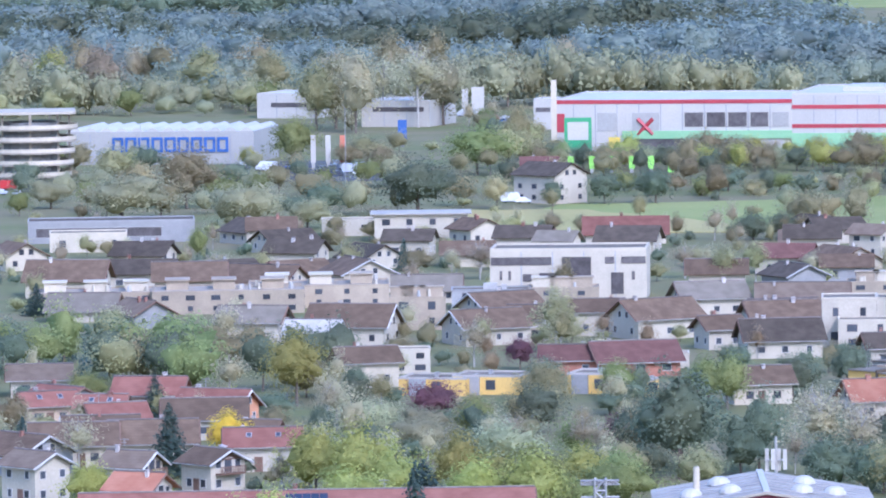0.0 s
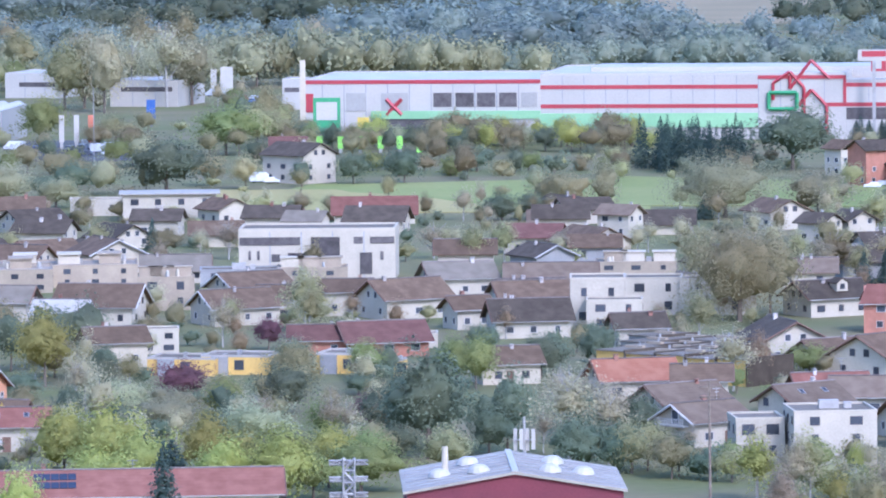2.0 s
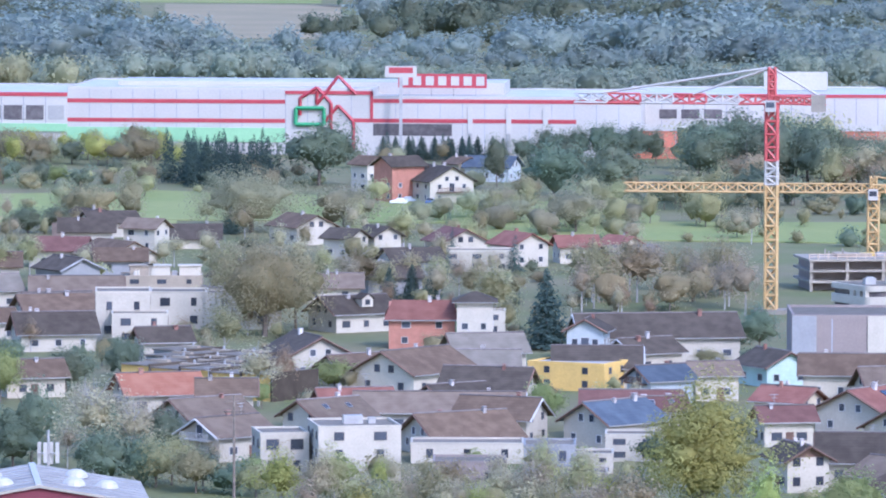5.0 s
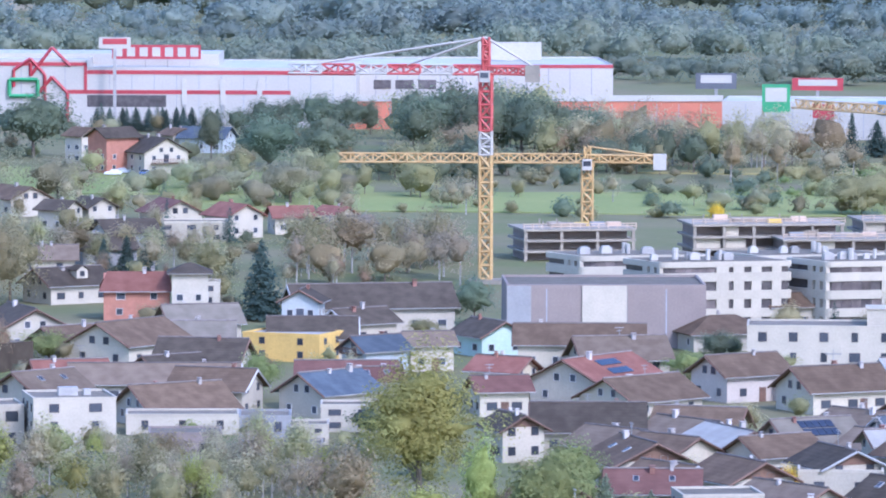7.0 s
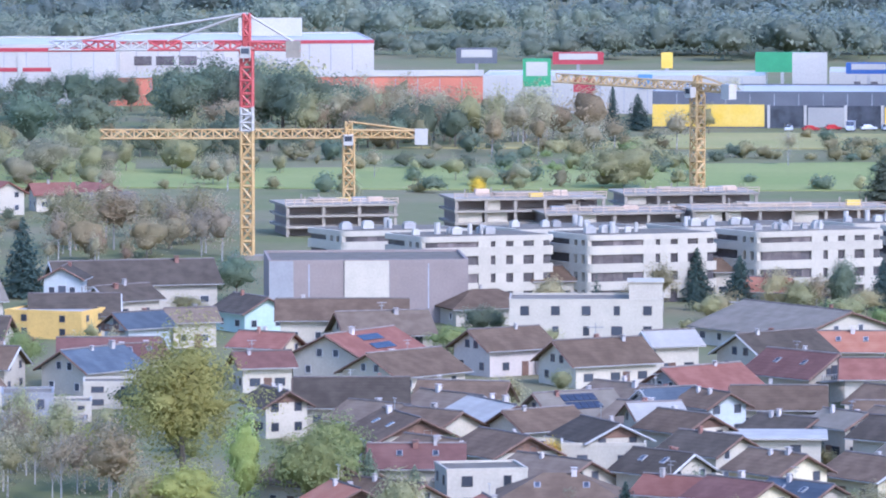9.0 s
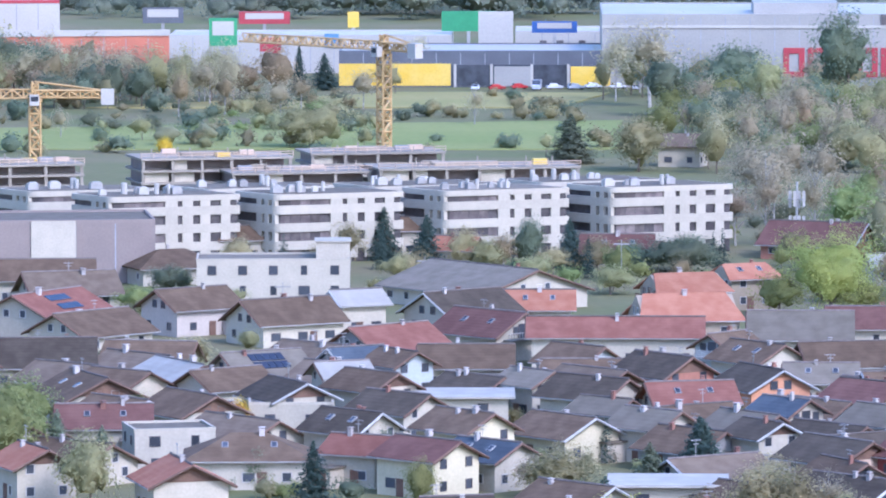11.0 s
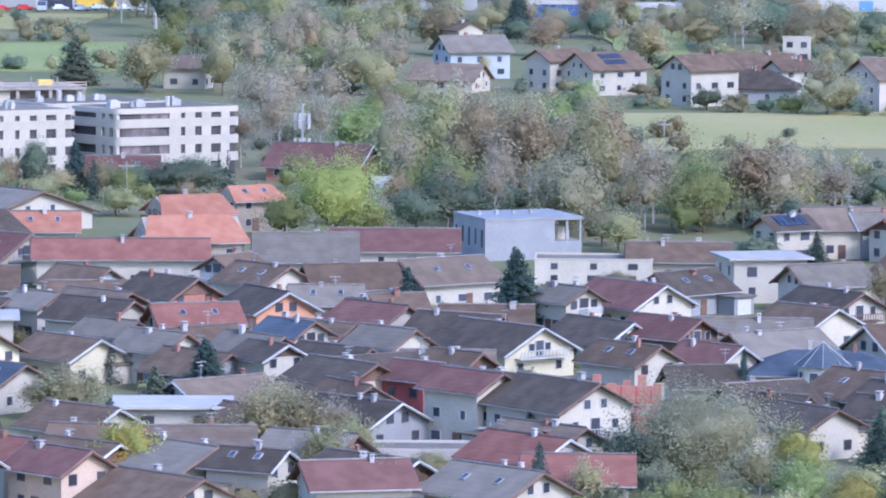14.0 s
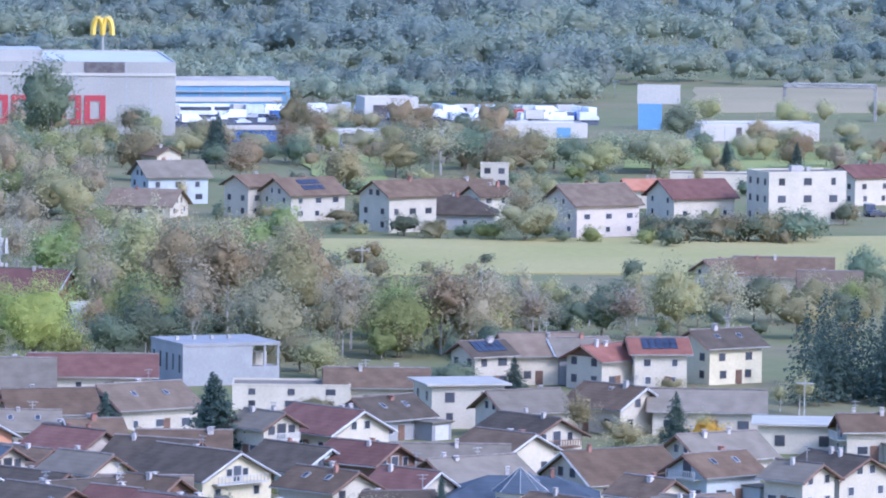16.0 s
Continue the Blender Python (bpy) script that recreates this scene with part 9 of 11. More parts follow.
tree(265.5, 1003.6, 11.2, 1.81, "bare", "twig", 342)
tree(80.2, 707.3, 6.4, 1.88, "spruce", "needle", 188)
tree(89.1, 691.2, 6.9, 2.12, "birch", "olive", 234)
tree(99.4, 675.5, 5.6, 1.16, "round", "olive", 291)
tree(-109.4, 890.2, 12.9, 1.09, "round", "deep", 124)
tree(-116.7, 902.3, 9.0, 1.09, "tall", "rust", 85)
tree(-113.6, 982.6, 9.3, 0.95, "round", "green", 187)
tree(-97.7, 1012.5, 7.5, 0.86, "round", "deep", 328)
tree(-105.4, 1002.4, 7.7, 1.10, "round", "deep", 264)
tree(-91.3, 910.7, 10.3, 1.73, "bare", "twig", 271)
tree(-84.4, 902.5, 9.0, 1.80, "bare", "twig", 311)
tree(108.3, 1101.7, 6.2, 1.72, "spruce", "needle", 60)
tree(113.6, 1095.1, 7.9, 1.48, "spruce", "needle", 90)
tree(116.4, 1088.7, 6.4, 1.53, "spruce", "needle", 103)
tree(96.7, 1067.2, 6.3, 1.25, "birch", "rust", 304)
tree(131.6, 1052.3, 6.2, 1.98, "round", "deep", 173)
tree(274.1, 1539.5, 7.0, 1.19, "spruce", "needle", 218)
tree(271.6, 1363.4, 11.2, 1.04, "round", "rust", 24)
tree(257.7, 1408.2, 8.6, 2.20, "birch", "rust", 332)
tree(309.4, 1432.8, 12.8, 2.03, "bare", "twig", 358)
tree(324.6, 1428.7, 9.4, 1.95, "round", "olive", 100)
tree(341.3, 1454.2, 8.6, 1.47, "round", "silver", 243)
tree(383.0, 1450.1, 6.7, 1.43, "spruce", "needle", 170)
tree(302.0, 1432.8, 10.2, 1.05, "round", "deep", 307)
tree(235.7, 1412.2, 13.4, 1.01, "round", "olive", 182)
tree(342.2, 1412.2, 9.7, 1.41, "round", "olive", 207)
tree(288.9, 1258.0, 8.7, 0.94, "round", "silver", 40)
tree(146.5, 644.7, 6.9, 1.11, "round", "green", 230)
tree(151.0, 641.9, 5.7, 1.22, "round", "lime", 259)
tree(142.7, 649.6, 7.8, 1.24, "birch", "olive", 208)
tree(158.9, 645.4, 6.9, 1.11, "round", "olive", 317)
tree(124.3, 651.8, 6.3, 1.36, "birch", "rust", 81)
tree(161.1, 672.8, 7.8, 1.41, "spruce", "needle", 0)
tree(96.9, 697.7, 9.2, 1.86, "birch", "rust", 296)
tree(96.3, 748.8, 8.7, 1.47, "spruce", "needle", 343)
tree(78.4, 678.0, 6.8, 1.00, "round", "lime", 147)
tree(100.0, 675.4, 7.7, 1.43, "birch", "olive", 295)
tree(103.2, 652.2, 6.6, 0.95, "round", "deep", 294)
tree(119.9, 654.6, 7.5, 1.13, "spruce", "needle", 54)
tree(-124.1, 746.5, 15.7, 0.92, "spruce", "needle", 238)
tree(-142.3, 745.7, 13.7, 0.64, "round", "lime", 110)
tree(172.1, 980.2, 12.5, 1.03, "bare", "twig", 24)
grove("tree_belt", "belt of olive green tall narrow trees", [(-553, 2315), (-321, 2275), (-294, 2085), (-506, 2116)], 8, "tall", "olive", 17, 23, 1)
grove("tree_belt", "belt of rusty brown tall narrow trees", [(-553, 2315), (-321, 2275), (-294, 2085), (-506, 2116)], 8, "tall", "rust", 17, 22, 2)
grove("tree_belt", "belt of thin pale brown slender birches", [(-553, 2315), (-321, 2275), (-294, 2085), (-506, 2116)], 8, "birch", "twig", 16, 21, 3)
grove("tree_belt", "belt of grey-green broadleaf trees", [(-553, 2315), (-321, 2275), (-294, 2085), (-506, 2116)], 8, "round", "silver", 12, 16, 4)
grove("tree_belt", "belt of dark green broadleaf trees", [(-553, 2315), (-321, 2275), (-294, 2085), (-506, 2116)], 8, "round", "deep", 12, 16, 5)
grove("tree_belt", "belt of mid-green broadleaf trees", [(-502, 2115), (-398, 2100), (-379, 1998), (-477, 2011)], 6, "round", "green", 8, 12, 6)
grove("tree_belt", "belt of olive green broadleaf trees", [(-502, 2115), (-398, 2100), (-379, 1998), (-477, 2011)], 6, "round", "olive", 8, 12, 7)
grove("tree_belt", "belt of grey-green bushy willows", [(-502, 2115), (-398, 2100), (-379, 1998), (-477, 2011)], 6, "willow", "silver", 6, 8, 8)
grove("tree_belt", "belt of olive green broadleaf trees", [(-377, 1994), (-287, 1982), (-274, 1888), (-359, 1899)], 3, "round", "olive", 6, 9, 9)
grove("tree_belt", "belt of mid-green broadleaf trees", [(-377, 1994), (-287, 1982), (-274, 1888), (-359, 1899)], 3, "round", "green", 6, 8, 10)
grove("tree_belt", "belt of thin pale brown slender birches", [(-377, 1994), (-287, 1982), (-274, 1888), (-359, 1899)], 3, "birch", "twig", 8, 10, 11)
grove("tree_belt", "belt of dark green broadleaf trees", [(-263, 1097), (-233, 1097), (-212, 997), (-239, 997)], 4, "round", "deep", 9, 12, 12)
grove("tree_belt", "belt of mid-green broadleaf trees", [(-263, 1097), (-233, 1097), (-212, 997), (-239, 997)], 4, "round", "green", 8, 12, 13)
grove("tree_belt", "belt of olive green broadleaf trees", [(-263, 1097), (-233, 1097), (-212, 997), (-239, 997)], 4, "round", "olive", 8, 11, 14)
grove("tree_belt", "belt of dark green spruces", [(-263, 1097), (-233, 1097), (-212, 997), (-239, 997)], 4, "spruce", "needle", 9, 12, 15)
grove("tree_belt", "belt of dark green broadleaf trees", [(-232, 1091), (-195, 1091), (-177, 992), (-211, 992)], 5, "round", "deep", 9, 13, 16)
grove("tree_belt", "belt of mid-green broadleaf trees", [(-232, 1091), (-195, 1091), (-177, 992), (-211, 992)], 5, "round", "green", 9, 12, 17)
grove("tree_belt", "belt of olive green broadleaf trees", [(-232, 1091), (-195, 1091), (-177, 992), (-211, 992)], 5, "round", "olive", 8, 12, 18)
grove("tree_belt", "belt of thin pale brown slender birches", [(-232, 1091), (-195, 1091), (-177, 992), (-211, 992)], 5, "birch", "twig", 8, 11, 19)
grove("tree_belt", "belt of olive green broadleaf trees", [(-316, 1319), (-198, 1315), (-181, 1203), (-289, 1206)], 5, "round", "olive", 4, 7, 20)
grove("shrubbery", "belt of dark green garden shrubs", [(-316, 1319), (-198, 1315), (-181, 1203), (-289, 1206)], 5, "shrub", "deep", 2, 3, 21)
grove("tree_belt", "belt of thin pale brown slender birches", [(-316, 1319), (-198, 1315), (-181, 1203), (-289, 1206)], 5, "birch", "twig", 5, 8, 22)
grove("shrubbery", "belt of olive green garden shrubs", [(-316, 1319), (-198, 1315), (-181, 1203), (-289, 1206)], 5, "shrub", "olive", 2, 3, 23)
grove("tree_belt", "belt of dark green spruces", [(-316, 1319), (-198, 1315), (-181, 1203), (-289, 1206)], 5, "spruce", "needle", 4, 7, 24)
grove("tree_belt", "belt of olive green broadleaf trees", [(-340, 1456), (-225, 1450), (-207, 1333), (-313, 1337)], 5, "round", "olive", 4, 6, 25)
grove("shrubbery", "belt of dark green garden shrubs", [(-340, 1456), (-225, 1450), (-207, 1333), (-313, 1337)], 5, "shrub", "deep", 2, 3, 26)
grove("tree_belt", "belt of thin pale brown slender birches", [(-340, 1456), (-225, 1450), (-207, 1333), (-313, 1337)], 5, "birch", "twig", 5, 7, 27)
grove("shrubbery", "belt of olive green garden shrubs", [(-340, 1456), (-225, 1450), (-207, 1333), (-313, 1337)], 5, "shrub", "olive", 2, 3, 28)
grove("tree_belt", "belt of olive green broadleaf trees", [(-226, 1439), (-161, 1436), (-154, 1367), (-215, 1370)], 4, "round", "olive", 4, 6, 29)
grove("shrubbery", "belt of dark green garden shrubs", [(-226, 1439), (-161, 1436), (-154, 1367), (-215, 1370)], 4, "shrub", "deep", 2, 3, 30)
grove("tree_belt", "belt of thin pale brown slender birches", [(-226, 1439), (-161, 1436), (-154, 1367), (-215, 1370)], 4, "birch", "twig", 5, 8, 31)
grove("shrubbery", "belt of dark green garden shrubs", [(-200, 1122), (-108, 1121), (-101, 1051), (-187, 1050)], 5, "shrub", "deep", 2, 3, 32)
grove("tree_belt", "belt of olive green broadleaf trees", [(-200, 1122), (-108, 1121), (-101, 1051), (-187, 1050)], 5, "round", "olive", 4, 6, 33)
grove("tree_belt", "belt of rusty brown slender birches", [(-200, 1122), (-108, 1121), (-101, 1051), (-187, 1050)], 5, "birch", "rust", 4, 7, 34)
grove("shrubbery", "belt of olive green garden shrubs", [(-200, 1122), (-108, 1121), (-101, 1051), (-187, 1050)], 5, "shrub", "olive", 1.5, 2.5, 35)
grove("shrubbery", "belt of dark green garden shrubs", [(-227, 967), (-182, 968), (-160, 851), (-199, 849)], 4, "shrub", "deep", 2, 3, 36)
grove("tree_belt", "belt of olive green broadleaf trees", [(-227, 967), (-182, 968), (-160, 851), (-199, 849)], 4, "round", "olive", 4, 6, 37)
grove("tree_belt", "belt of thin pale brown slender birches", [(-227, 967), (-182, 968), (-160, 851), (-199, 849)], 4, "birch", "twig", 5, 7, 38)
grove("shrubbery", "belt of yellow-green garden shrubs", [(-227, 967), (-182, 968), (-160, 851), (-199, 849)], 4, "shrub", "lime", 1.5, 2.5, 39)
grove("tree_belt", "belt of dark green broadleaf trees", [(-178, 949), (-117, 950), (-104, 838), (-157, 836)], 5, "round", "deep", 6, 9, 40)
grove("tree_belt", "belt of thin pale brown slender birches", [(-178, 949), (-117, 950), (-104, 838), (-157, 836)], 5, "birch", "twig", 8, 11, 41)
grove("tree_belt", "belt of olive green broadleaf trees", [(-178, 949), (-117, 950), (-104, 838), (-157, 836)], 5, "round", "olive", 6, 8, 42)
grove("tree_belt", "belt of yellow-green broadleaf trees", [(-210, 1723), (-149, 1721), (-144, 1664), (-203, 1665)], 11, "round", "lime", 6.5, 9, 43)
grove("tree_belt", "belt of olive green broadleaf trees", [(-210, 1723), (-149, 1721), (-144, 1664), (-203, 1665)], 11, "round", "olive", 7, 10, 44)
grove("tree_belt", "belt of olive green broadleaf trees", [(-210, 1723), (-149, 1721), (-144, 1664), (-203, 1665)], 11, "round", "olive", 7, 9, 45)
grove("tree_belt", "belt of dark green spruces", [(-146, 1632), (-115, 1631), (-111, 1575), (-141, 1575)], 37, "spruce", "needle", 10, 14, 46)
grove("tree_belt", "belt of dark green spruces", [(-98, 1750), (-77, 1749), (-75, 1719), (-97, 1720)], 8, "spruce", "needle", 5, 8, 47)
grove("tree_belt", "belt of olive green broadleaf trees", [(-162, 1399), (-16, 1399), (-15, 1275), (-148, 1274)], 5, "round", "olive", 4, 6, 48)
grove("shrubbery", "belt of dark green garden shrubs", [(-162, 1399), (-16, 1399), (-15, 1275), (-148, 1274)], 5, "shrub", "deep", 2, 3, 49)
grove("tree_belt", "belt of thin pale brown slender birches", [(-162, 1399), (-16, 1399), (-15, 1275), (-148, 1274)], 5, "birch", "twig", 5, 9, 50)
grove("tree_belt", "belt of olive green slender birches", [(-162, 1399), (-16, 1399), (-15, 1275), (-148, 1274)], 5, "birch", "olive", 6, 9, 51)
grove("shrubbery", "belt of olive green garden shrubs", [(-162, 1399), (-16, 1399), (-15, 1275), (-148, 1274)], 5, "shrub", "olive", 2, 3, 52)
grove("shrubbery", "belt of dark green garden shrubs", [(-116, 1184), (-14, 1185), (-13, 1083), (-106, 1081)], 5, "shrub", "deep", 2, 3, 53)
grove("tree_belt", "belt of olive green broadleaf trees", [(-116, 1184), (-14, 1185), (-13, 1083), (-106, 1081)], 5, "round", "olive", 4, 6, 54)
grove("tree_belt", "belt of rusty brown slender birches", [(-116, 1184), (-14, 1185), (-13, 1083), (-106, 1081)], 5, "birch", "rust", 4, 7, 55)
grove("shrubbery", "belt of olive green garden shrubs", [(-116, 1184), (-14, 1185), (-13, 1083), (-106, 1081)], 5, "shrub", "olive", 1.5, 2.5, 56)
grove("tree_belt", "belt of dark green broadleaf trees", [(-105, 1708), (-20, 1706), (-18, 1549), (-96, 1550)], 5, "round", "deep", 6, 9, 57)
grove("tree_belt", "belt of olive green broadleaf trees", [(-105, 1708), (-20, 1706), (-18, 1549), (-96, 1550)], 5, "round", "olive", 6, 9, 58)
grove("tree_belt", "belt of grey-green bushy willows", [(-105, 1708), (-20, 1706), (-18, 1549), (-96, 1550)], 5, "willow", "silver", 5, 7, 59)
grove("shrubbery", "belt of dark green garden shrubs", [(-77, 1026), (-12, 1027), (-11, 923), (-69, 922)], 5, "shrub", "deep", 1.5, 2.5, 60)
grove("shrubbery", "belt of olive green garden shrubs", [(-77, 1026), (-12, 1027), (-11, 923), (-69, 922)], 5, "shrub", "olive", 1.5, 2.5, 61)
grove("tree_belt", "belt of mid-green broadleaf trees", [(-77, 1026), (-12, 1027), (-11, 923), (-69, 922)], 5, "round", "green", 3, 5, 62)
grove("tree_belt", "belt of dark green broadleaf trees", [(-11, 1691), (42, 1694), (39, 1563), (-10, 1560)], 7, "round", "deep", 12, 17, 63)
grove("tree_belt", "belt of olive green broadleaf trees", [(-11, 1691), (42, 1694), (39, 1563), (-10, 1560)], 7, "round", "olive", 11, 16, 64)
grove("tree_belt", "belt of rusty brown broadleaf trees", [(-11, 1691), (42, 1694), (39, 1563), (-10, 1560)], 7, "round", "rust", 11, 14, 65)
grove("tree_belt", "belt of rusty brown broadleaf trees", [(39, 1653), (65, 1654), (61, 1552), (37, 1551)], 3, "round", "rust", 9, 13, 66)
grove("tree_belt", "belt of thin pale brown slender birches", [(39, 1653), (65, 1654), (61, 1552), (37, 1551)], 3, "birch", "twig", 11, 14, 67)
grove("tree_belt", "belt of olive green broadleaf trees", [(39, 1653), (65, 1654), (61, 1552), (37, 1551)], 3, "round", "olive", 9, 12, 68)
grove("tree_belt", "belt of dark green broadleaf trees", [(-19, 1524), (9, 1526), (9, 1428), (-18, 1427)], 7, "round", "deep", 7, 11, 69)
grove("tree_belt", "belt of olive green broadleaf trees", [(-19, 1524), (9, 1526), (9, 1428), (-18, 1427)], 7, "round", "olive", 7, 10, 70)
grove("tree_belt", "belt of grey-green bushy willows", [(-57, 1500), (-20, 1502), (-19, 1397), (-53, 1396)], 6, "willow", "silver", 6, 8, 71)
grove("tree_belt", "belt of olive green broadleaf trees", [(-57, 1500), (-20, 1502), (-19, 1397), (-53, 1396)], 6, "round", "olive", 6, 9, 72)
grove("shrubbery", "belt of olive green garden shrubs", [(42, 1450), (108, 1453), (106, 1433), (42, 1430)], 7, "shrub", "olive", 2, 4, 73)
grove("shrubbery", "belt of dark green garden shrubs", [(42, 1450), (108, 1453), (106, 1433), (42, 1430)], 7, "shrub", "deep", 2, 4, 74)
grove("tree_belt", "belt of grey-green bushy willows", [(60, 1397), (106, 1399), (104, 1376), (59, 1374)], 5, "willow", "silver", 4, 5.5, 75)
grove("shrubbery", "belt of olive green garden shrubs", [(60, 1397), (106, 1399), (104, 1376), (59, 1374)], 5, "shrub", "olive", 3, 4, 76)
grove("tree_belt", "belt of olive green slender birches", [(-30, 1241), (8, 1243), (8, 1168), (-28, 1166)], 8, "birch", "olive", 9, 13, 77)
grove("tree_belt", "belt of thin pale brown slender birches", [(-30, 1241), (8, 1243), (8, 1168), (-28, 1166)], 8, "birch", "twig", 9, 12, 78)
grove("tree_belt", "belt of rusty brown broadleaf trees", [(-30, 1241), (8, 1243), (8, 1168), (-28, 1166)], 8, "round", "rust", 7, 10, 79)
grove("tree_belt", "belt of olive green slender birches", [(-49, 822), (-25, 823), (-24, 772), (-46, 772)], 3, "birch", "olive", 7, 10, 80)
grove("tree_belt", "belt of thin pale brown slender birches", [(-49, 822), (-25, 823), (-24, 772), (-46, 772)], 3, "birch", "twig", 7, 10, 81)
grove("tree_belt", "belt of olive green broadleaf trees", [(-49, 822), (-25, 823), (-24, 772), (-46, 772)], 3, "round", "olive", 6, 9, 82)
grove("tree_belt", "belt of yellow-green slender birches", [(-49, 822), (-25, 823), (-24, 772), (-46, 772)], 3, "birch", "lime", 7, 9, 83)
grove("tree_belt", "belt of thin pale brown slender birches", [(22, 1577), (100, 1569), (97, 1522), (21, 1529)], 6, "birch", "twig", 12, 16, 84)
grove("tree_belt", "belt of rusty brown broadleaf trees", [(22, 1577), (100, 1569), (97, 1522), (21, 1529)], 6, "round", "rust", 10, 14, 85)
grove("tree_belt", "belt of olive green tall narrow trees", [(22, 1577), (100, 1569), (97, 1522), (21, 1529)], 6, "tall", "olive", 12, 15, 86)
grove("tree_belt", "belt of dark green broadleaf trees", [(22, 1577), (100, 1569), (97, 1522), (21, 1529)], 6, "round", "deep", 9, 12, 87)
grove("shrubbery", "belt of olive green garden shrubs", [(79, 1494), (159, 1486), (156, 1464), (78, 1472)], 6, "shrub", "olive", 2, 4, 88)
grove("shrubbery", "belt of dark green garden shrubs", [(79, 1494), (159, 1486), (156, 1464), (78, 1472)], 6, "shrub", "deep", 2, 4, 89)
grove("shrubbery", "belt of dark green garden shrubs", [(24, 1405), (149, 1393), (144, 1346), (23, 1358)], 6, "shrub", "deep", 2, 4, 90)
grove("shrubbery", "belt of olive green garden shrubs", [(24, 1405), (149, 1393), (144, 1346), (23, 1358)], 6, "shrub", "olive", 2, 4, 91)
grove("tree_belt", "belt of olive green broadleaf trees", [(24, 1405), (149, 1393), (144, 1346), (23, 1358)], 6, "round", "olive", 4, 6, 92)
grove("tree_belt", "belt of dark green broadleaf trees", [(186, 1517), (209, 1515), (172, 1249), (153, 1251)], 4, "round", "deep", 8, 12, 93)
grove("tree_belt", "belt of olive green broadleaf trees", [(186, 1517), (209, 1515), (172, 1249), (153, 1251)], 4, "round", "olive", 8, 12, 94)
grove("tree_belt", "belt of thin pale brown slender birches", [(186, 1517), (209, 1515), (172, 1249), (153, 1251)], 4, "birch", "twig", 10, 13, 95)
grove("tree_belt", "belt of mid-green broadleaf trees", [(186, 1517), (209, 1515), (172, 1249), (153, 1251)], 4, "round", "green", 8, 11, 96)
grove("tree_belt", "belt of rusty brown broadleaf trees", [(186, 1517), (209, 1515), (172, 1249), (153, 1251)], 4, "round", "rust", 8, 11, 97)
grove("tree_belt", "belt of dark green broadleaf trees", [(205, 1492), (224, 1490), (188, 1247), (172, 1249)], 4, "round", "deep", 6, 9, 98)
grove("tree_belt", "belt of olive green broadleaf trees", [(205, 1492), (224, 1490), (188, 1247), (172, 1249)], 4, "round", "olive", 6, 9, 99)
grove("tree_belt", "belt of thin pale brown slender birches", [(205, 1492), (224, 1490), (188, 1247), (172, 1249)], 4, "birch", "twig", 7, 10, 100)
grove("tree_belt", "belt of mid-green broadleaf trees", [(205, 1492), (224, 1490), (188, 1247), (172, 1249)], 4, "round", "green", 6, 8, 101)
grove("tree_belt", "belt of thin pale brown slender birches", [(169, 1249), (188, 1247), (172, 1140), (154, 1142)], 6, "birch", "twig", 12, 15, 102)
grove("tree_belt", "belt of thin pale brown slender birches", [(185, 1643), (208, 1641), (195, 1540), (173, 1542)], 3, "birch", "twig", 12, 15, 103)
grove("tree_belt", "belt of olive green tall narrow trees", [(185, 1643), (208, 1641), (195, 1540), (173, 1542)], 3, "tall", "olive", 10, 13, 104)
grove("shrubbery", "belt of dark green garden shrubs", [(67, 948), (148, 940), (116, 737), (53, 743)], 5, "shrub", "deep", 1.5, 2.5, 105)
grove("shrubbery", "belt of olive green garden shrubs", [(67, 948), (148, 940), (116, 737), (53, 743)], 5, "shrub", "olive", 1.5, 2.5, 106)
grove("tree_belt", "belt of mid-green broadleaf trees", [(67, 948), (148, 940), (116, 737), (53, 743)], 5, "round", "green", 3, 5, 107)
grove("tree_belt", "belt of dark green spruces", [(67, 948), (148, 940), (116, 737), (53, 743)], 5, "spruce", "needle", 3, 6, 108)
grove("tree_belt", "belt of thin pale brown slender birches", [(197, 1020), (231, 1018), (219, 967), (187, 969)], 6, "birch", "twig", 9, 13, 109)
grove("tree_belt", "belt of olive green broadleaf trees", [(197, 1020), (231, 1018), (219, 967), (187, 969)], 6, "round", "olive", 8, 12, 110)
grove("tree_belt", "belt of mid-green broadleaf trees", [(197, 1020), (231, 1018), (219, 967), (187, 969)], 6, "round", "green", 7, 10, 111)
grove("tree_belt", "belt of rusty brown slender birches", [(197, 1020), (231, 1018), (219, 967), (187, 969)], 6, "birch", "rust", 8, 12, 112)
grove("tree_belt", "belt of thin pale brown slender birches", [(176, 1108), (213, 1106), (189, 979), (156, 981)], 5, "birch", "twig", 11, 15, 113)
grove("tree_belt", "belt of olive green broadleaf trees", [(176, 1108), (213, 1106), (189, 979), (156, 981)], 5, "round", "olive", 10, 14, 114)
grove("tree_belt", "belt of mid-green broadleaf trees", [(176, 1108), (213, 1106), (189, 979), (156, 981)], 5, "round", "green", 9, 13, 115)
grove("tree_belt", "belt of dark green broadleaf trees", [(176, 1108), (213, 1106), (189, 979), (156, 981)], 5, "round", "deep", 9, 13, 116)
grove("tree_belt", "belt of rusty brown slender birches", [(176, 1108), (213, 1106), (189, 979), (156, 981)], 5, "birch", "rust", 10, 13, 117)
grove("tree_belt", "belt of olive green broadleaf trees", [(176, 1108), (213, 1106), (189, 979), (156, 981)], 5, "round", "olive", 9, 12, 118)
grove("tree_belt", "belt of dark green broadleaf trees", [(194, 1625), (261, 1624), (221, 1377), (165, 1379)], 7, "round", "deep", 9, 14, 119)
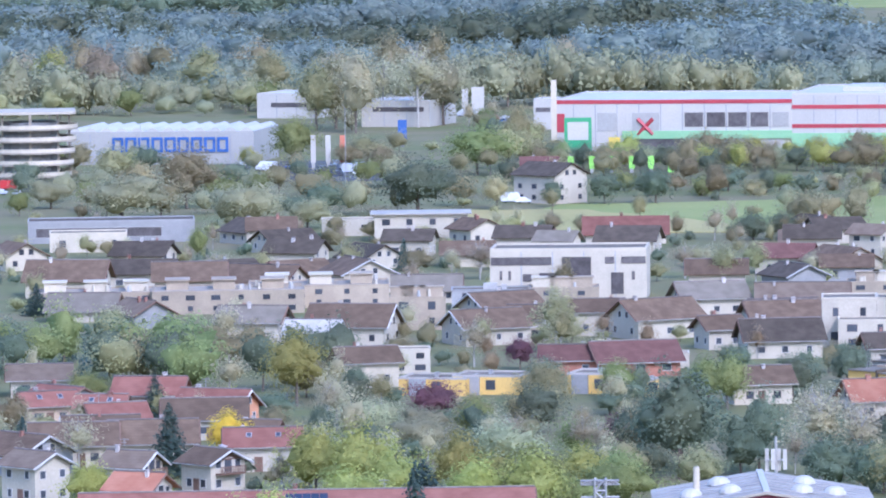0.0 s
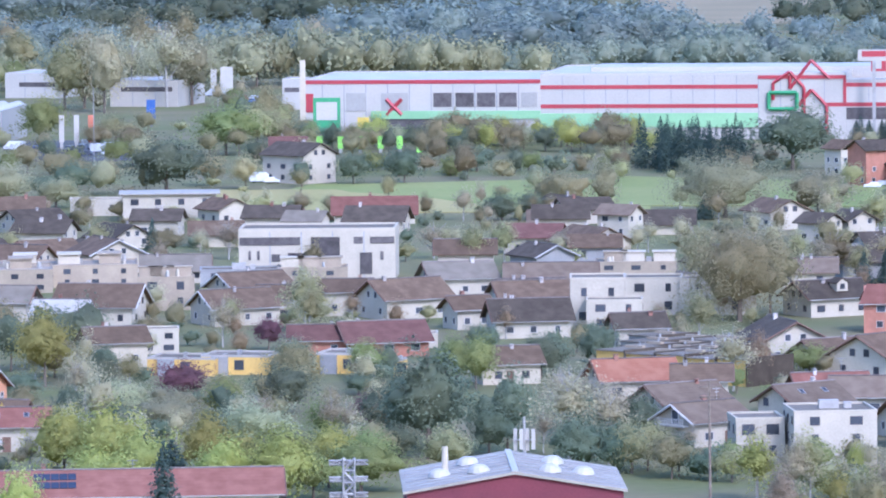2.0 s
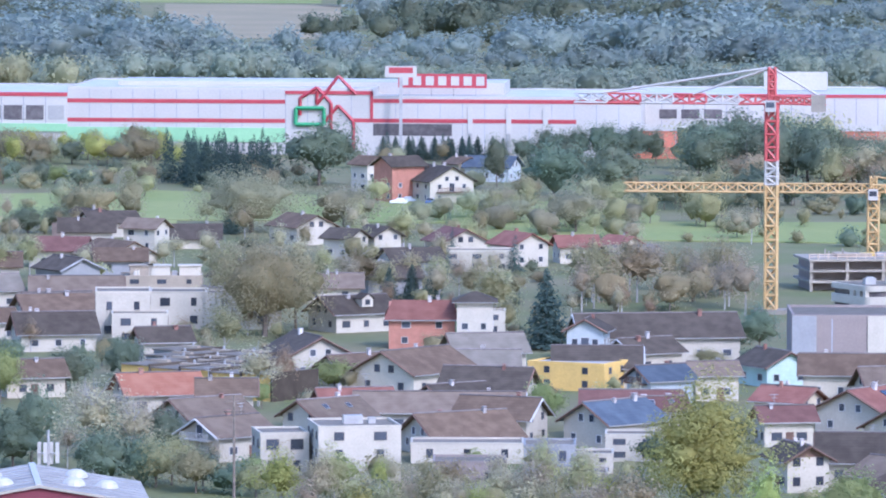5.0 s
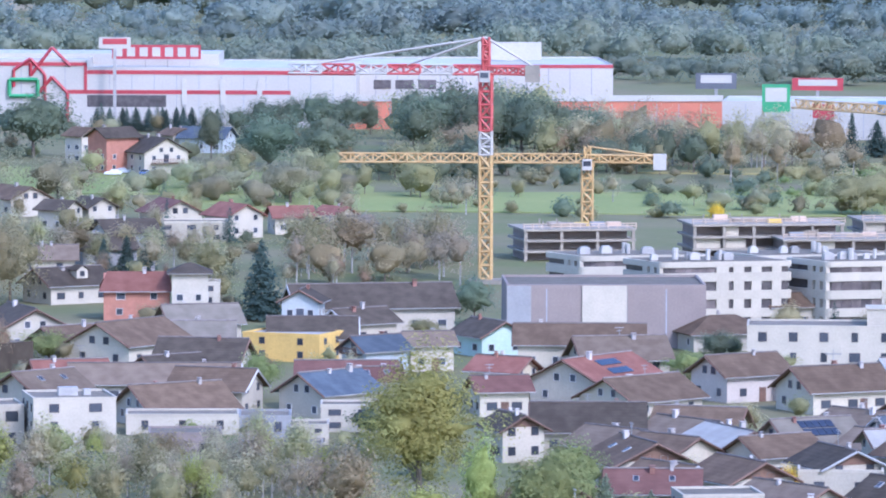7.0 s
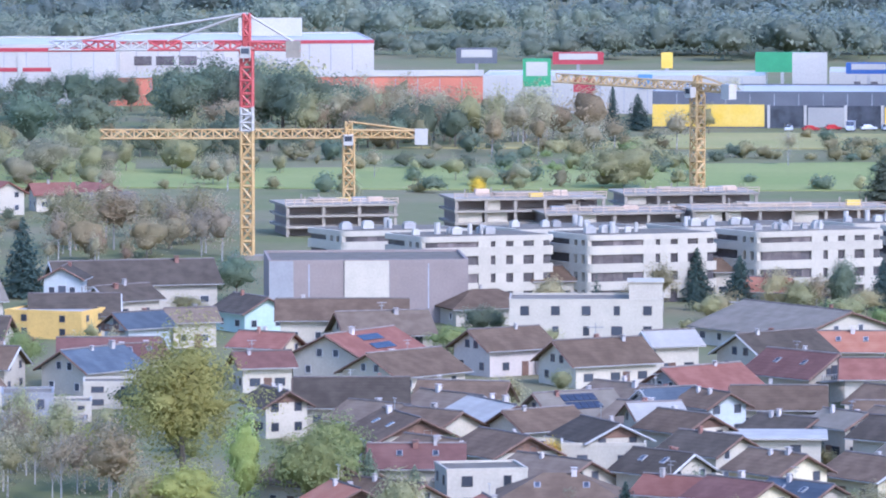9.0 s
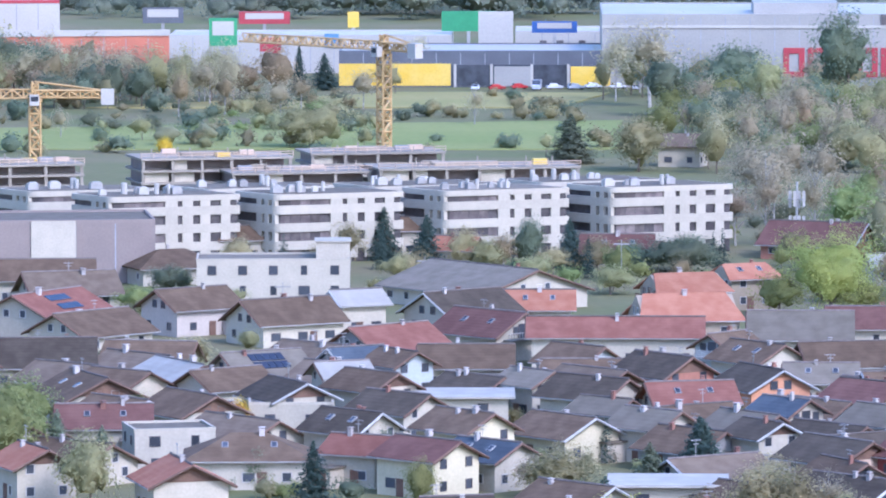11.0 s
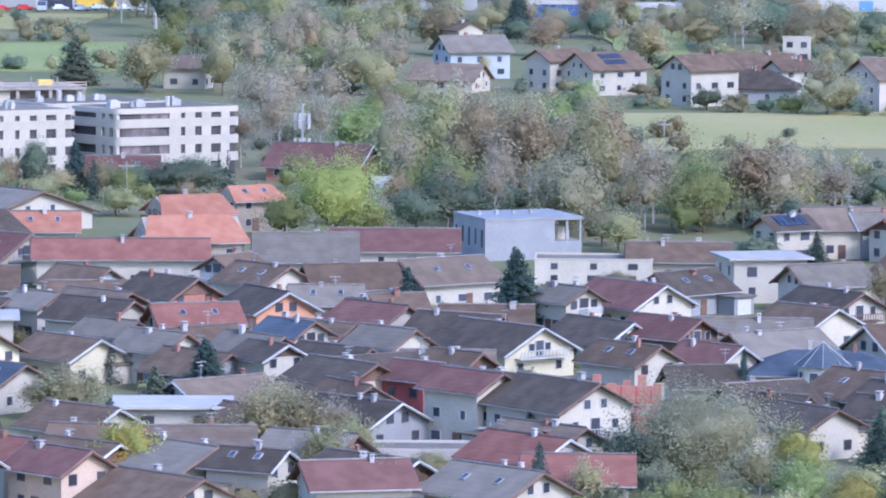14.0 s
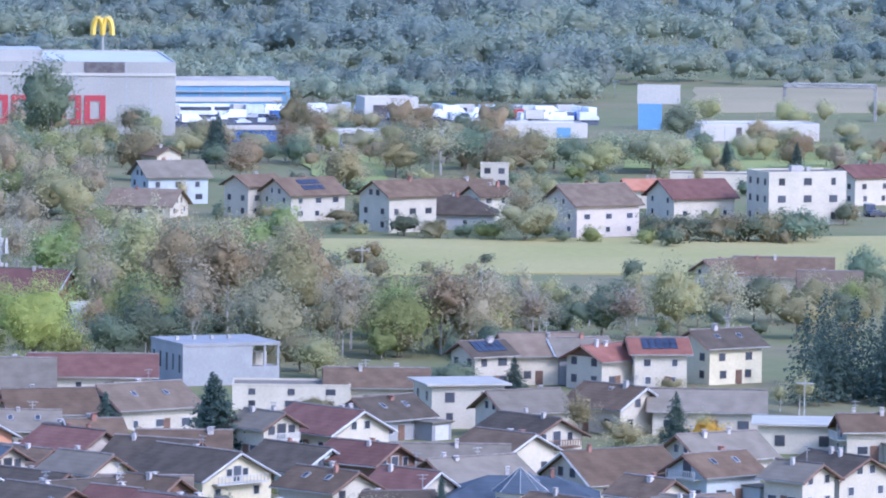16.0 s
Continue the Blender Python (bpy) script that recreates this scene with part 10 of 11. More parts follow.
grove("tree_belt", "belt of olive green broadleaf trees", [(194, 1625), (261, 1624), (221, 1377), (165, 1379)], 7, "round", "olive", 9, 13, 120)
grove("tree_belt", "belt of thin pale brown slender birches", [(194, 1625), (261, 1624), (221, 1377), (165, 1379)], 7, "birch", "twig", 9, 13, 121)
grove("tree_belt", "belt of mid-green broadleaf trees", [(194, 1625), (261, 1624), (221, 1377), (165, 1379)], 7, "round", "green", 8, 11, 122)
grove("tree_belt", "belt of dark green broadleaf trees", [(265, 1513), (343, 1511), (329, 1451), (255, 1453)], 4, "round", "deep", 5, 8, 123)
grove("tree_belt", "belt of olive green broadleaf trees", [(265, 1513), (343, 1511), (329, 1451), (255, 1453)], 4, "round", "olive", 5, 8, 124)
grove("tree_belt", "belt of rusty brown broadleaf trees", [(265, 1513), (343, 1511), (329, 1451), (255, 1453)], 4, "round", "rust", 5, 8, 125)
grove("tree_belt", "belt of rusty brown broadleaf trees", [(250, 1539), (447, 1543), (428, 1477), (239, 1475)], 5, "round", "rust", 6, 9, 126)
grove("tree_belt", "belt of dark green broadleaf trees", [(250, 1539), (447, 1543), (428, 1477), (239, 1475)], 5, "round", "deep", 6, 9, 127)
grove("tree_belt", "belt of grey-green bushy willows", [(250, 1539), (447, 1543), (428, 1477), (239, 1475)], 5, "willow", "silver", 6, 8, 128)
grove("tree_belt", "belt of olive green broadleaf trees", [(250, 1539), (447, 1543), (428, 1477), (239, 1475)], 5, "round", "olive", 6, 9, 129)
grove("shrubbery", "belt of olive green garden shrubs", [(316, 1257), (353, 1257), (337, 1202), (302, 1203)], 9, "shrub", "olive", 2, 4, 130)
grove("shrubbery", "belt of dark green garden shrubs", [(316, 1257), (353, 1257), (337, 1202), (302, 1203)], 9, "shrub", "deep", 2, 4, 131)
grove("tree_belt", "belt of dark green spruces", [(251, 917), (270, 916), (262, 889), (244, 890)], 11, "spruce", "needle", 12, 16, 132)
grove("tree_belt", "belt of thin pale brown slender birches", [(235, 1061), (307, 1057), (291, 1000), (223, 1004)], 7, "birch", "twig", 7, 10, 133)
grove("tree_belt", "belt of dark green broadleaf trees", [(235, 1061), (307, 1057), (291, 1000), (223, 1004)], 7, "round", "deep", 6, 9, 134)
grove("tree_belt", "belt of olive green broadleaf trees", [(235, 1061), (307, 1057), (291, 1000), (223, 1004)], 7, "round", "olive", 6, 9, 135)
grove("tree_belt", "belt of olive green slender birches", [(235, 1061), (307, 1057), (291, 1000), (223, 1004)], 7, "birch", "olive", 7, 10, 136)
grove("shrubbery", "belt of dark green garden shrubs", [(210, 920), (266, 916), (229, 789), (181, 793)], 4, "shrub", "deep", 1.5, 2.5, 137)
grove("shrubbery", "belt of olive green garden shrubs", [(210, 920), (266, 916), (229, 789), (181, 793)], 4, "shrub", "olive", 1.5, 2.5, 138)
grove("tree_belt", "belt of olive green slender birches", [(210, 920), (266, 916), (229, 789), (181, 793)], 4, "birch", "olive", 4, 7, 139)
grove("shrubbery", "belt of olive green garden shrubs", [(173, 1289), (291, 1284), (221, 977), (132, 983)], 23, "shrub", "olive", 2, 4, 140)
grove("shrubbery", "belt of dark green garden shrubs", [(173, 1289), (291, 1284), (221, 977), (132, 983)], 23, "shrub", "deep", 2, 4, 141)
grove("shrubbery", "belt of olive green garden shrubs", [(252, 1134), (328, 1131), (291, 1002), (223, 1006)], 16, "shrub", "olive", 2, 4, 142)
grove("shrubbery", "belt of dark green garden shrubs", [(252, 1134), (328, 1131), (291, 1002), (223, 1006)], 16, "shrub", "deep", 2, 4, 143)
grove("tree_belt", "belt of olive green broadleaf trees", [(-403, 1725), (-289, 1714), (-249, 1472), (-346, 1478)], 10, "round", "olive", 7, 10, 144)
grove("tree_belt", "belt of grey-green bushy willows", [(-403, 1725), (-289, 1714), (-249, 1472), (-346, 1478)], 10, "willow", "silver", 6, 9, 145)
grove("tree_belt", "belt of dark green broadleaf trees", [(-403, 1725), (-289, 1714), (-249, 1472), (-346, 1478)], 10, "round", "deep", 6, 9, 146)
grove("shrubbery", "belt of olive green garden shrubs", [(-403, 1725), (-289, 1714), (-249, 1472), (-346, 1478)], 10, "shrub", "olive", 2, 4, 147)
grove("tree_belt", "belt of mid-green broadleaf trees", [(-403, 1725), (-289, 1714), (-249, 1472), (-346, 1478)], 10, "round", "green", 6, 9, 148)
grove("tree_belt", "belt of olive green broadleaf trees", [(-313, 1858), (-262, 1853), (-211, 1492), (-252, 1495)], 7, "round", "olive", 6, 9, 149)
grove("tree_belt", "belt of dark green broadleaf trees", [(-313, 1858), (-262, 1853), (-211, 1492), (-252, 1495)], 7, "round", "deep", 6, 9, 150)
grove("shrubbery", "belt of olive green garden shrubs", [(-313, 1858), (-262, 1853), (-211, 1492), (-252, 1495)], 7, "shrub", "olive", 2, 4, 151)
grove("tree_belt", "belt of olive green broadleaf trees", [(240, 1525), (443, 1528), (422, 1455), (229, 1454)], 12, "round", "olive", 5, 8, 152)
grove("tree_belt", "belt of rusty brown broadleaf trees", [(240, 1525), (443, 1528), (422, 1455), (229, 1454)], 12, "round", "rust", 5, 8, 153)
grove("tree_belt", "belt of dark green broadleaf trees", [(240, 1525), (443, 1528), (422, 1455), (229, 1454)], 12, "round", "deep", 5, 8, 154)
grove("tree_belt", "belt of grey-green bushy willows", [(240, 1525), (443, 1528), (422, 1455), (229, 1454)], 12, "willow", "silver", 4, 6, 155)
grove("tree_belt", "belt of olive green broadleaf trees", [(417, 1665), (485, 1668), (448, 1543), (387, 1542)], 4, "round", "olive", 6, 9, 156)
grove("tree_belt", "belt of grey-green bushy willows", [(417, 1665), (485, 1668), (448, 1543), (387, 1542)], 4, "willow", "silver", 6, 8, 157)
grove("tree_belt", "belt of thin pale brown slender birches", [(212, 1475), (239, 1475), (187, 1150), (166, 1151)], 4, "birch", "twig", 10, 13, 158)
grove("tree_belt", "belt of olive green broadleaf trees", [(212, 1475), (239, 1475), (187, 1150), (166, 1151)], 4, "round", "olive", 9, 12, 159)
grove("tree_belt", "belt of mid-green broadleaf trees", [(212, 1475), (239, 1475), (187, 1150), (166, 1151)], 4, "round", "green", 8, 11, 160)
grove("tree_belt", "belt of rusty brown slender birches", [(212, 1475), (239, 1475), (187, 1150), (166, 1151)], 4, "birch", "rust", 9, 12, 161)
grove("tree_belt", "belt of thin pale brown slender birches", [(192, 1185), (231, 1183), (215, 1098), (179, 1099)], 4, "birch", "twig", 10, 13, 162)
grove("tree_belt", "belt of olive green broadleaf trees", [(192, 1185), (231, 1183), (215, 1098), (179, 1099)], 4, "round", "olive", 9, 12, 163)
grove("tree_belt", "belt of mid-green broadleaf trees", [(192, 1185), (231, 1183), (215, 1098), (179, 1099)], 4, "round", "green", 8, 11, 164)
grove("tree_belt", "belt of rusty brown slender birches", [(192, 1185), (231, 1183), (215, 1098), (179, 1099)], 4, "birch", "rust", 9, 12, 165)
grove("tree_belt", "belt of thin pale brown slender birches", [(203, 1504), (238, 1500), (205, 1295), (175, 1298)], 7, "birch", "twig", 10, 14, 166)
grove("tree_belt", "belt of olive green broadleaf trees", [(203, 1504), (238, 1500), (205, 1295), (175, 1298)], 7, "round", "olive", 8, 12, 167)
grove("shrubbery", "belt of olive green garden shrubs", [(203, 1504), (238, 1500), (205, 1295), (175, 1298)], 7, "shrub", "olive", 2, 4, 168)
grove("tree_belt", "belt of olive green broadleaf trees", [(-260, 1712), (-151, 1710), (-140, 1575), (-240, 1577)], 5, "round", "olive", 6, 9, 169)
grove("tree_belt", "belt of dark green broadleaf trees", [(-260, 1712), (-151, 1710), (-140, 1575), (-240, 1577)], 5, "round", "deep", 6, 8, 170)
grove("shrubbery", "belt of olive green garden shrubs", [(-260, 1712), (-151, 1710), (-140, 1575), (-240, 1577)], 5, "shrub", "olive", 2, 4, 171)
grove("tree_belt", "belt of grey-green bushy willows", [(-181, 1564), (-18, 1561), (-16, 1399), (-162, 1399)], 5, "willow", "silver", 5, 8, 172)
grove("shrubbery", "belt of olive green garden shrubs", [(-181, 1564), (-18, 1561), (-16, 1399), (-162, 1399)], 5, "shrub", "olive", 2, 4, 173)
grove("tree_belt", "belt of olive green broadleaf trees", [(-181, 1564), (-18, 1561), (-16, 1399), (-162, 1399)], 5, "round", "olive", 5, 8, 174)
grove("tree_belt", "belt of olive green slender birches", [(-86, 1434), (42, 1440), (38, 1309), (-78, 1304)], 5, "birch", "olive", 7, 10, 175)
grove("tree_belt", "belt of thin pale brown slender birches", [(-86, 1434), (42, 1440), (38, 1309), (-78, 1304)], 5, "birch", "twig", 7, 10, 176)
grove("shrubbery", "belt of olive green garden shrubs", [(-86, 1434), (42, 1440), (38, 1309), (-78, 1304)], 5, "shrub", "olive", 2, 3, 177)
grove("tree_belt", "belt of olive green broadleaf trees", [(-86, 1434), (42, 1440), (38, 1309), (-78, 1304)], 5, "round", "olive", 5, 8, 178)
grove("shrubbery", "belt of dark green garden shrubs", [(12, 981), (153, 967), (116, 731), (9, 741)], 18, "shrub", "deep", 1.6, 3, 179)
grove("shrubbery", "belt of olive green garden shrubs", [(12, 981), (153, 967), (116, 731), (9, 741)], 18, "shrub", "olive", 1.6, 3, 180)
grove("shrubbery", "belt of mid-green garden shrubs", [(12, 981), (153, 967), (116, 731), (9, 741)], 18, "shrub", "green", 1.6, 3, 181)
grove("shrubbery", "belt of dark green garden shrubs", [(105, 875), (229, 863), (185, 695), (85, 707)], 16, "shrub", "deep", 1.6, 3, 182)
grove("shrubbery", "belt of olive green garden shrubs", [(105, 875), (229, 863), (185, 695), (85, 707)], 16, "shrub", "olive", 1.6, 3, 183)
grove("shrubbery", "belt of mid-green garden shrubs", [(105, 875), (229, 863), (185, 695), (85, 707)], 16, "shrub", "green", 1.6, 3, 184)
grove("shrubbery", "belt of dark green garden shrubs", [(-27, 1130), (91, 1133), (66, 818), (-20, 816)], 18, "shrub", "deep", 1.6, 3, 185)
grove("shrubbery", "belt of olive green garden shrubs", [(-27, 1130), (91, 1133), (66, 818), (-20, 816)], 18, "shrub", "olive", 1.6, 3, 186)
grove("tree_belt", "belt of olive green broadleaf trees", [(-27, 1130), (91, 1133), (66, 818), (-20, 816)], 18, "round", "olive", 3, 5, 187)
grove("shrubbery", "belt of dark green garden shrubs", [(-139, 1419), (-16, 1418), (-10, 923), (-90, 921)], 21, "shrub", "deep", 1.6, 3.2, 188)
grove("shrubbery", "belt of olive green garden shrubs", [(-139, 1419), (-16, 1418), (-10, 923), (-90, 921)], 21, "shrub", "olive", 1.6, 3.2, 189)
grove("tree_belt", "belt of olive green broadleaf trees", [(-139, 1419), (-16, 1418), (-10, 923), (-90, 921)], 21, "round", "olive", 3, 5.5, 190)
grove("tree_belt", "belt of thin pale brown slender birches", [(-139, 1419), (-16, 1418), (-10, 923), (-90, 921)], 21, "birch", "twig", 4, 7, 191)
grove("shrubbery", "belt of dark green garden shrubs", [(-347, 1456), (-139, 1445), (-106, 1097), (-262, 1097)], 21, "shrub", "deep", 1.6, 3.2, 192)
grove("shrubbery", "belt of olive green garden shrubs", [(-347, 1456), (-139, 1445), (-106, 1097), (-262, 1097)], 21, "shrub", "olive", 1.6, 3.2, 193)
grove("tree_belt", "belt of olive green broadleaf trees", [(-347, 1456), (-139, 1445), (-106, 1097), (-262, 1097)], 21, "round", "olive", 3, 5.5, 194)
grove("tree_belt", "belt of thin pale brown slender birches", [(-347, 1456), (-139, 1445), (-106, 1097), (-262, 1097)], 21, "birch", "twig", 4, 7, 195)
grove("shrubbery", "belt of dark green garden shrubs", [(-256, 1073), (-133, 1073), (-104, 838), (-200, 835)], 14, "shrub", "deep", 1.6, 3.2, 196)
grove("shrubbery", "belt of olive green garden shrubs", [(-256, 1073), (-133, 1073), (-104, 838), (-200, 835)], 14, "shrub", "olive", 1.6, 3.2, 197)
grove("tree_belt", "belt of olive green broadleaf trees", [(-256, 1073), (-133, 1073), (-104, 838), (-200, 835)], 14, "round", "olive", 3, 5.5, 198)
grove("tree_belt", "belt of thin pale brown slender birches", [(-256, 1073), (-133, 1073), (-104, 838), (-200, 835)], 14, "birch", "twig", 5, 8, 199)
grove("shrubbery", "belt of dark green garden shrubs", [(155, 1154), (260, 1149), (217, 958), (129, 964)], 12, "shrub", "deep", 2, 4, 200)
grove("shrubbery", "belt of olive green garden shrubs", [(155, 1154), (260, 1149), (217, 958), (129, 964)], 12, "shrub", "olive", 2, 4, 201)
grove("tree_belt", "belt of dark green broadleaf trees", [(222, 1017), (295, 1012), (265, 908), (199, 912)], 7, "round", "deep", 4, 7, 202)
grove("shrubbery", "belt of olive green garden shrubs", [(222, 1017), (295, 1012), (265, 908), (199, 912)], 7, "shrub", "olive", 2, 3, 203)
grove("tree_belt", "belt of olive green slender birches", [(222, 1017), (295, 1012), (265, 908), (199, 912)], 7, "birch", "olive", 5, 8, 204)
grove("tree_belt", "belt of olive green broadleaf trees", [(229, 1412), (410, 1412), (358, 1232), (201, 1236)], 7, "round", "olive", 4, 7, 205)
grove("shrubbery", "belt of dark green garden shrubs", [(229, 1412), (410, 1412), (358, 1232), (201, 1236)], 7, "shrub", "deep", 2, 3, 206)
grove("tree_belt", "belt of dark green broadleaf trees", [(229, 1412), (410, 1412), (358, 1232), (201, 1236)], 7, "round", "deep", 4, 6, 207)
grove("shrubbery", "belt of olive green garden shrubs", [(229, 1412), (410, 1412), (358, 1232), (201, 1236)], 7, "shrub", "olive", 2, 3, 208)
grove("tree_belt", "belt of rusty brown slender birches", [(229, 1412), (410, 1412), (358, 1232), (201, 1236)], 7, "birch", "rust", 5, 8, 209)
grove("tree_belt", "belt of olive green broadleaf trees", [(257, 1611), (365, 1610), (343, 1511), (242, 1513)], 7, "round", "olive", 7, 10, 210)
grove("tree_belt", "belt of dark green broadleaf trees", [(257, 1611), (365, 1610), (343, 1511), (242, 1513)], 7, "round", "deep", 7, 10, 211)
grove("tree_belt", "belt of rusty brown broadleaf trees", [(257, 1611), (365, 1610), (343, 1511), (242, 1513)], 7, "round", "rust", 7, 10, 212)
grove("tree_belt", "belt of grey-green bushy willows", [(257, 1611), (365, 1610), (343, 1511), (242, 1513)], 7, "willow", "silver", 6, 8, 213)
grove("tree_belt", "belt of olive green broadleaf trees", [(-250, 1736), (-212, 1735), (-202, 1654), (-238, 1655)], 5, "round", "olive", 6, 8, 214)
grove("tree_belt", "belt of mid-green broadleaf trees", [(-250, 1736), (-212, 1735), (-202, 1654), (-238, 1655)], 5, "round", "green", 5, 8, 215)
grove("tree_belt", "belt of dark green broadleaf trees", [(-27, 1543), (52, 1547), (51, 1505), (-26, 1501)], 8, "round", "deep", 6, 9, 216)
grove("tree_belt", "belt of olive green broadleaf trees", [(-27, 1543), (52, 1547), (51, 1505), (-26, 1501)], 8, "round", "olive", 6, 9, 217)
grove("tree_belt", "belt of olive green slender birches", [(-84, 1394), (-32, 1397), (-27, 1197), (-72, 1195)], 5, "birch", "olive", 6, 9, 218)
grove("tree_belt", "belt of thin pale brown slender birches", [(-84, 1394), (-32, 1397), (-27, 1197), (-72, 1195)], 5, "birch", "twig", 6, 9, 219)
grove("tree_belt", "belt of olive green broadleaf trees", [(-84, 1394), (-32, 1397), (-27, 1197), (-72, 1195)], 5, "round", "olive", 5, 7, 220)
grove("tree_belt", "belt of dark green spruces", [(-84, 1394), (-32, 1397), (-27, 1197), (-72, 1195)], 5, "spruce", "needle", 5, 8, 221)
grove("tree_belt", "belt of olive green broadleaf trees", [(57, 1119), (124, 1113), (115, 1032), (53, 1038)], 4, "round", "olive", 5, 7, 222)
grove("tree_belt", "belt of rusty brown broadleaf trees", [(57, 1119), (124, 1113), (115, 1032), (53, 1038)], 4, "round", "rust", 5, 7, 223)
grove("tree_belt", "belt of dark green spruces", [(57, 1119), (124, 1113), (115, 1032), (53, 1038)], 4, "spruce", "needle", 6, 9, 224)
grove("shrubbery", "belt of dark green garden shrubs", [(57, 1119), (124, 1113), (115, 1032), (53, 1038)], 4, "shrub", "deep", 2, 3, 225)
grove("tree_belt", "belt of olive green broadleaf trees", [(127, 1151), (175, 1146), (150, 987), (110, 991)], 6, "round", "olive", 4, 7, 226)
grove("shrubbery", "belt of mid-green garden shrubs", [(127, 1151), (175, 1146), (150, 987), (110, 991)], 6, "shrub", "green", 2, 4, 227)
grove("tree_belt", "belt of mid-green broadleaf trees", [(127, 1151), (175, 1146), (150, 987), (110, 991)], 6, "round", "green", 4, 7, 228)
grove("tree_belt", "belt of olive green broadleaf trees", [(107, 1157), (155, 1154), (132, 983), (91, 986)], 5, "round", "olive", 4, 7, 229)
grove("shrubbery", "belt of mid-green garden shrubs", [(107, 1157), (155, 1154), (132, 983), (91, 986)], 5, "shrub", "green", 2, 4, 230)
grove("tree_belt", "belt of dark green spruces", [(107, 1157), (155, 1154), (132, 983), (91, 986)], 5, "spruce", "needle", 5, 8, 231)
grove("tree_belt", "belt of rusty brown slender birches", [(55, 1627), (130, 1631), (116, 1447), (49, 1444)], 5, "birch", "rust", 9, 13, 232)
grove("tree_belt", "belt of thin pale brown slender birches", [(55, 1627), (130, 1631), (116, 1447), (49, 1444)], 5, "birch", "twig", 9, 13, 233)
grove("shrubbery", "belt of olive green garden shrubs", [(55, 1627), (130, 1631), (116, 1447), (49, 1444)], 5, "shrub", "olive", 2, 5, 234)
grove("shrubbery", "belt of dark green garden shrubs", [(55, 1627), (130, 1631), (116, 1447), (49, 1444)], 5, "shrub", "deep", 2, 5, 235)
grove("tree_belt", "belt of olive green broadleaf trees", [(55, 1627), (130, 1631), (116, 1447), (49, 1444)], 5, "round", "olive", 6, 9, 236)
grove("shrubbery", "belt of olive green garden shrubs", [(68, 1506), (121, 1508), (113, 1413), (64, 1411)], 8, "shrub", "olive", 2, 4, 237)
grove("shrubbery", "belt of dark green garden shrubs", [(68, 1506), (121, 1508), (113, 1413), (64, 1411)], 8, "shrub", "deep", 2, 4, 238)
grove("shrubbery", "belt of mid-green garden shrubs", [(68, 1506), (121, 1508), (113, 1413), (64, 1411)], 8, "shrub", "green", 2, 4, 239)
grove("shrubbery", "belt of olive green garden shrubs", [(295, 1484), (393, 1481), (320, 1206), (241, 1211)], 12, "shrub", "olive", 2, 4, 240)
grove("shrubbery", "belt of dark green garden shrubs", [(295, 1484), (393, 1481), (320, 1206), (241, 1211)], 12, "shrub", "deep", 2, 4, 241)
grove("shrubbery", "belt of mid-green garden shrubs", [(295, 1484), (393, 1481), (320, 1206), (241, 1211)], 12, "shrub", "green", 2, 4, 242)
grove("tree_belt", "belt of olive green broadleaf trees", [(295, 1484), (393, 1481), (320, 1206), (241, 1211)], 12, "round", "olive", 4, 7, 243)
grove("shrubbery", "belt of olive green garden shrubs", [(-203, 1660), (-102, 1658), (-95, 1545), (-189, 1547)], 8, "shrub", "olive", 2, 4, 244)
grove("shrubbery", "belt of dark green garden shrubs", [(-203, 1660), (-102, 1658), (-95, 1545), (-189, 1547)], 8, "shrub", "deep", 2, 4, 245)
grove("tree_belt", "belt of olive green broadleaf trees", [(-203, 1660), (-102, 1658), (-95, 1545), (-189, 1547)], 8, "round", "olive", 5, 8, 246)
grove("shrubbery", "belt of olive green garden shrubs", [(-90, 1498), (-23, 1501), (-22, 1407), (-84, 1404)], 5, "shrub", "olive", 2, 4, 247)
grove("tree_belt", "belt of grey-green broadleaf trees", [(-90, 1498), (-23, 1501), (-22, 1407), (-84, 1404)], 5, "round", "silver", 5, 8, 248)
grove("shrubbery", "belt of dark green garden shrubs", [(-90, 1498), (-23, 1501), (-22, 1407), (-84, 1404)], 5, "shrub", "deep", 2, 4, 249)
grove("shrubbery", "belt of olive green garden shrubs", [(290, 1484), (432, 1486), (404, 1388), (271, 1388)], 5, "shrub", "olive", 2, 4, 250)
grove("shrubbery", "belt of dark green garden shrubs", [(290, 1484), (432, 1486), (404, 1388), (271, 1388)], 5, "shrub", "deep", 2, 4, 251)
grove("tree_belt", "belt of thin pale brown slender birches", [(290, 1484), (432, 1486), (404, 1388), (271, 1388)], 5, "birch", "twig", 6, 9, 252)
grove("tree_belt", "belt of olive green broadleaf trees", [(290, 1484), (432, 1486), (404, 1388), (271, 1388)], 5, "round", "olive", 4, 7, 253)
grove("tree_belt", "belt of thin pale brown slender birches", [(232, 1613), (325, 1616), (292, 1454), (209, 1453)], 7, "birch", "twig", 8, 11, 254)
grove("tree_belt", "belt of olive green broadleaf trees", [(232, 1613), (325, 1616), (292, 1454), (209, 1453)], 7, "round", "olive", 6, 9, 255)
grove("shrubbery", "belt of dark green garden shrubs", [(232, 1613), (325, 1616), (292, 1454), (209, 1453)], 7, "shrub", "deep", 2, 4, 256)
grove("shrubbery", "belt of mid-green garden shrubs", [(127, 684), (172, 679), (161, 636), (119, 641)], 9, "shrub", "green", 2, 4, 257)
grove("shrubbery", "belt of olive green garden shrubs", [(127, 684), (172, 679), (161, 636), (119, 641)], 9, "shrub", "olive", 2, 4, 258)
grove("shrubbery", "belt of dark green garden shrubs", [(127, 684), (172, 679), (161, 636), (119, 641)], 9, "shrub", "deep", 2, 4, 259)
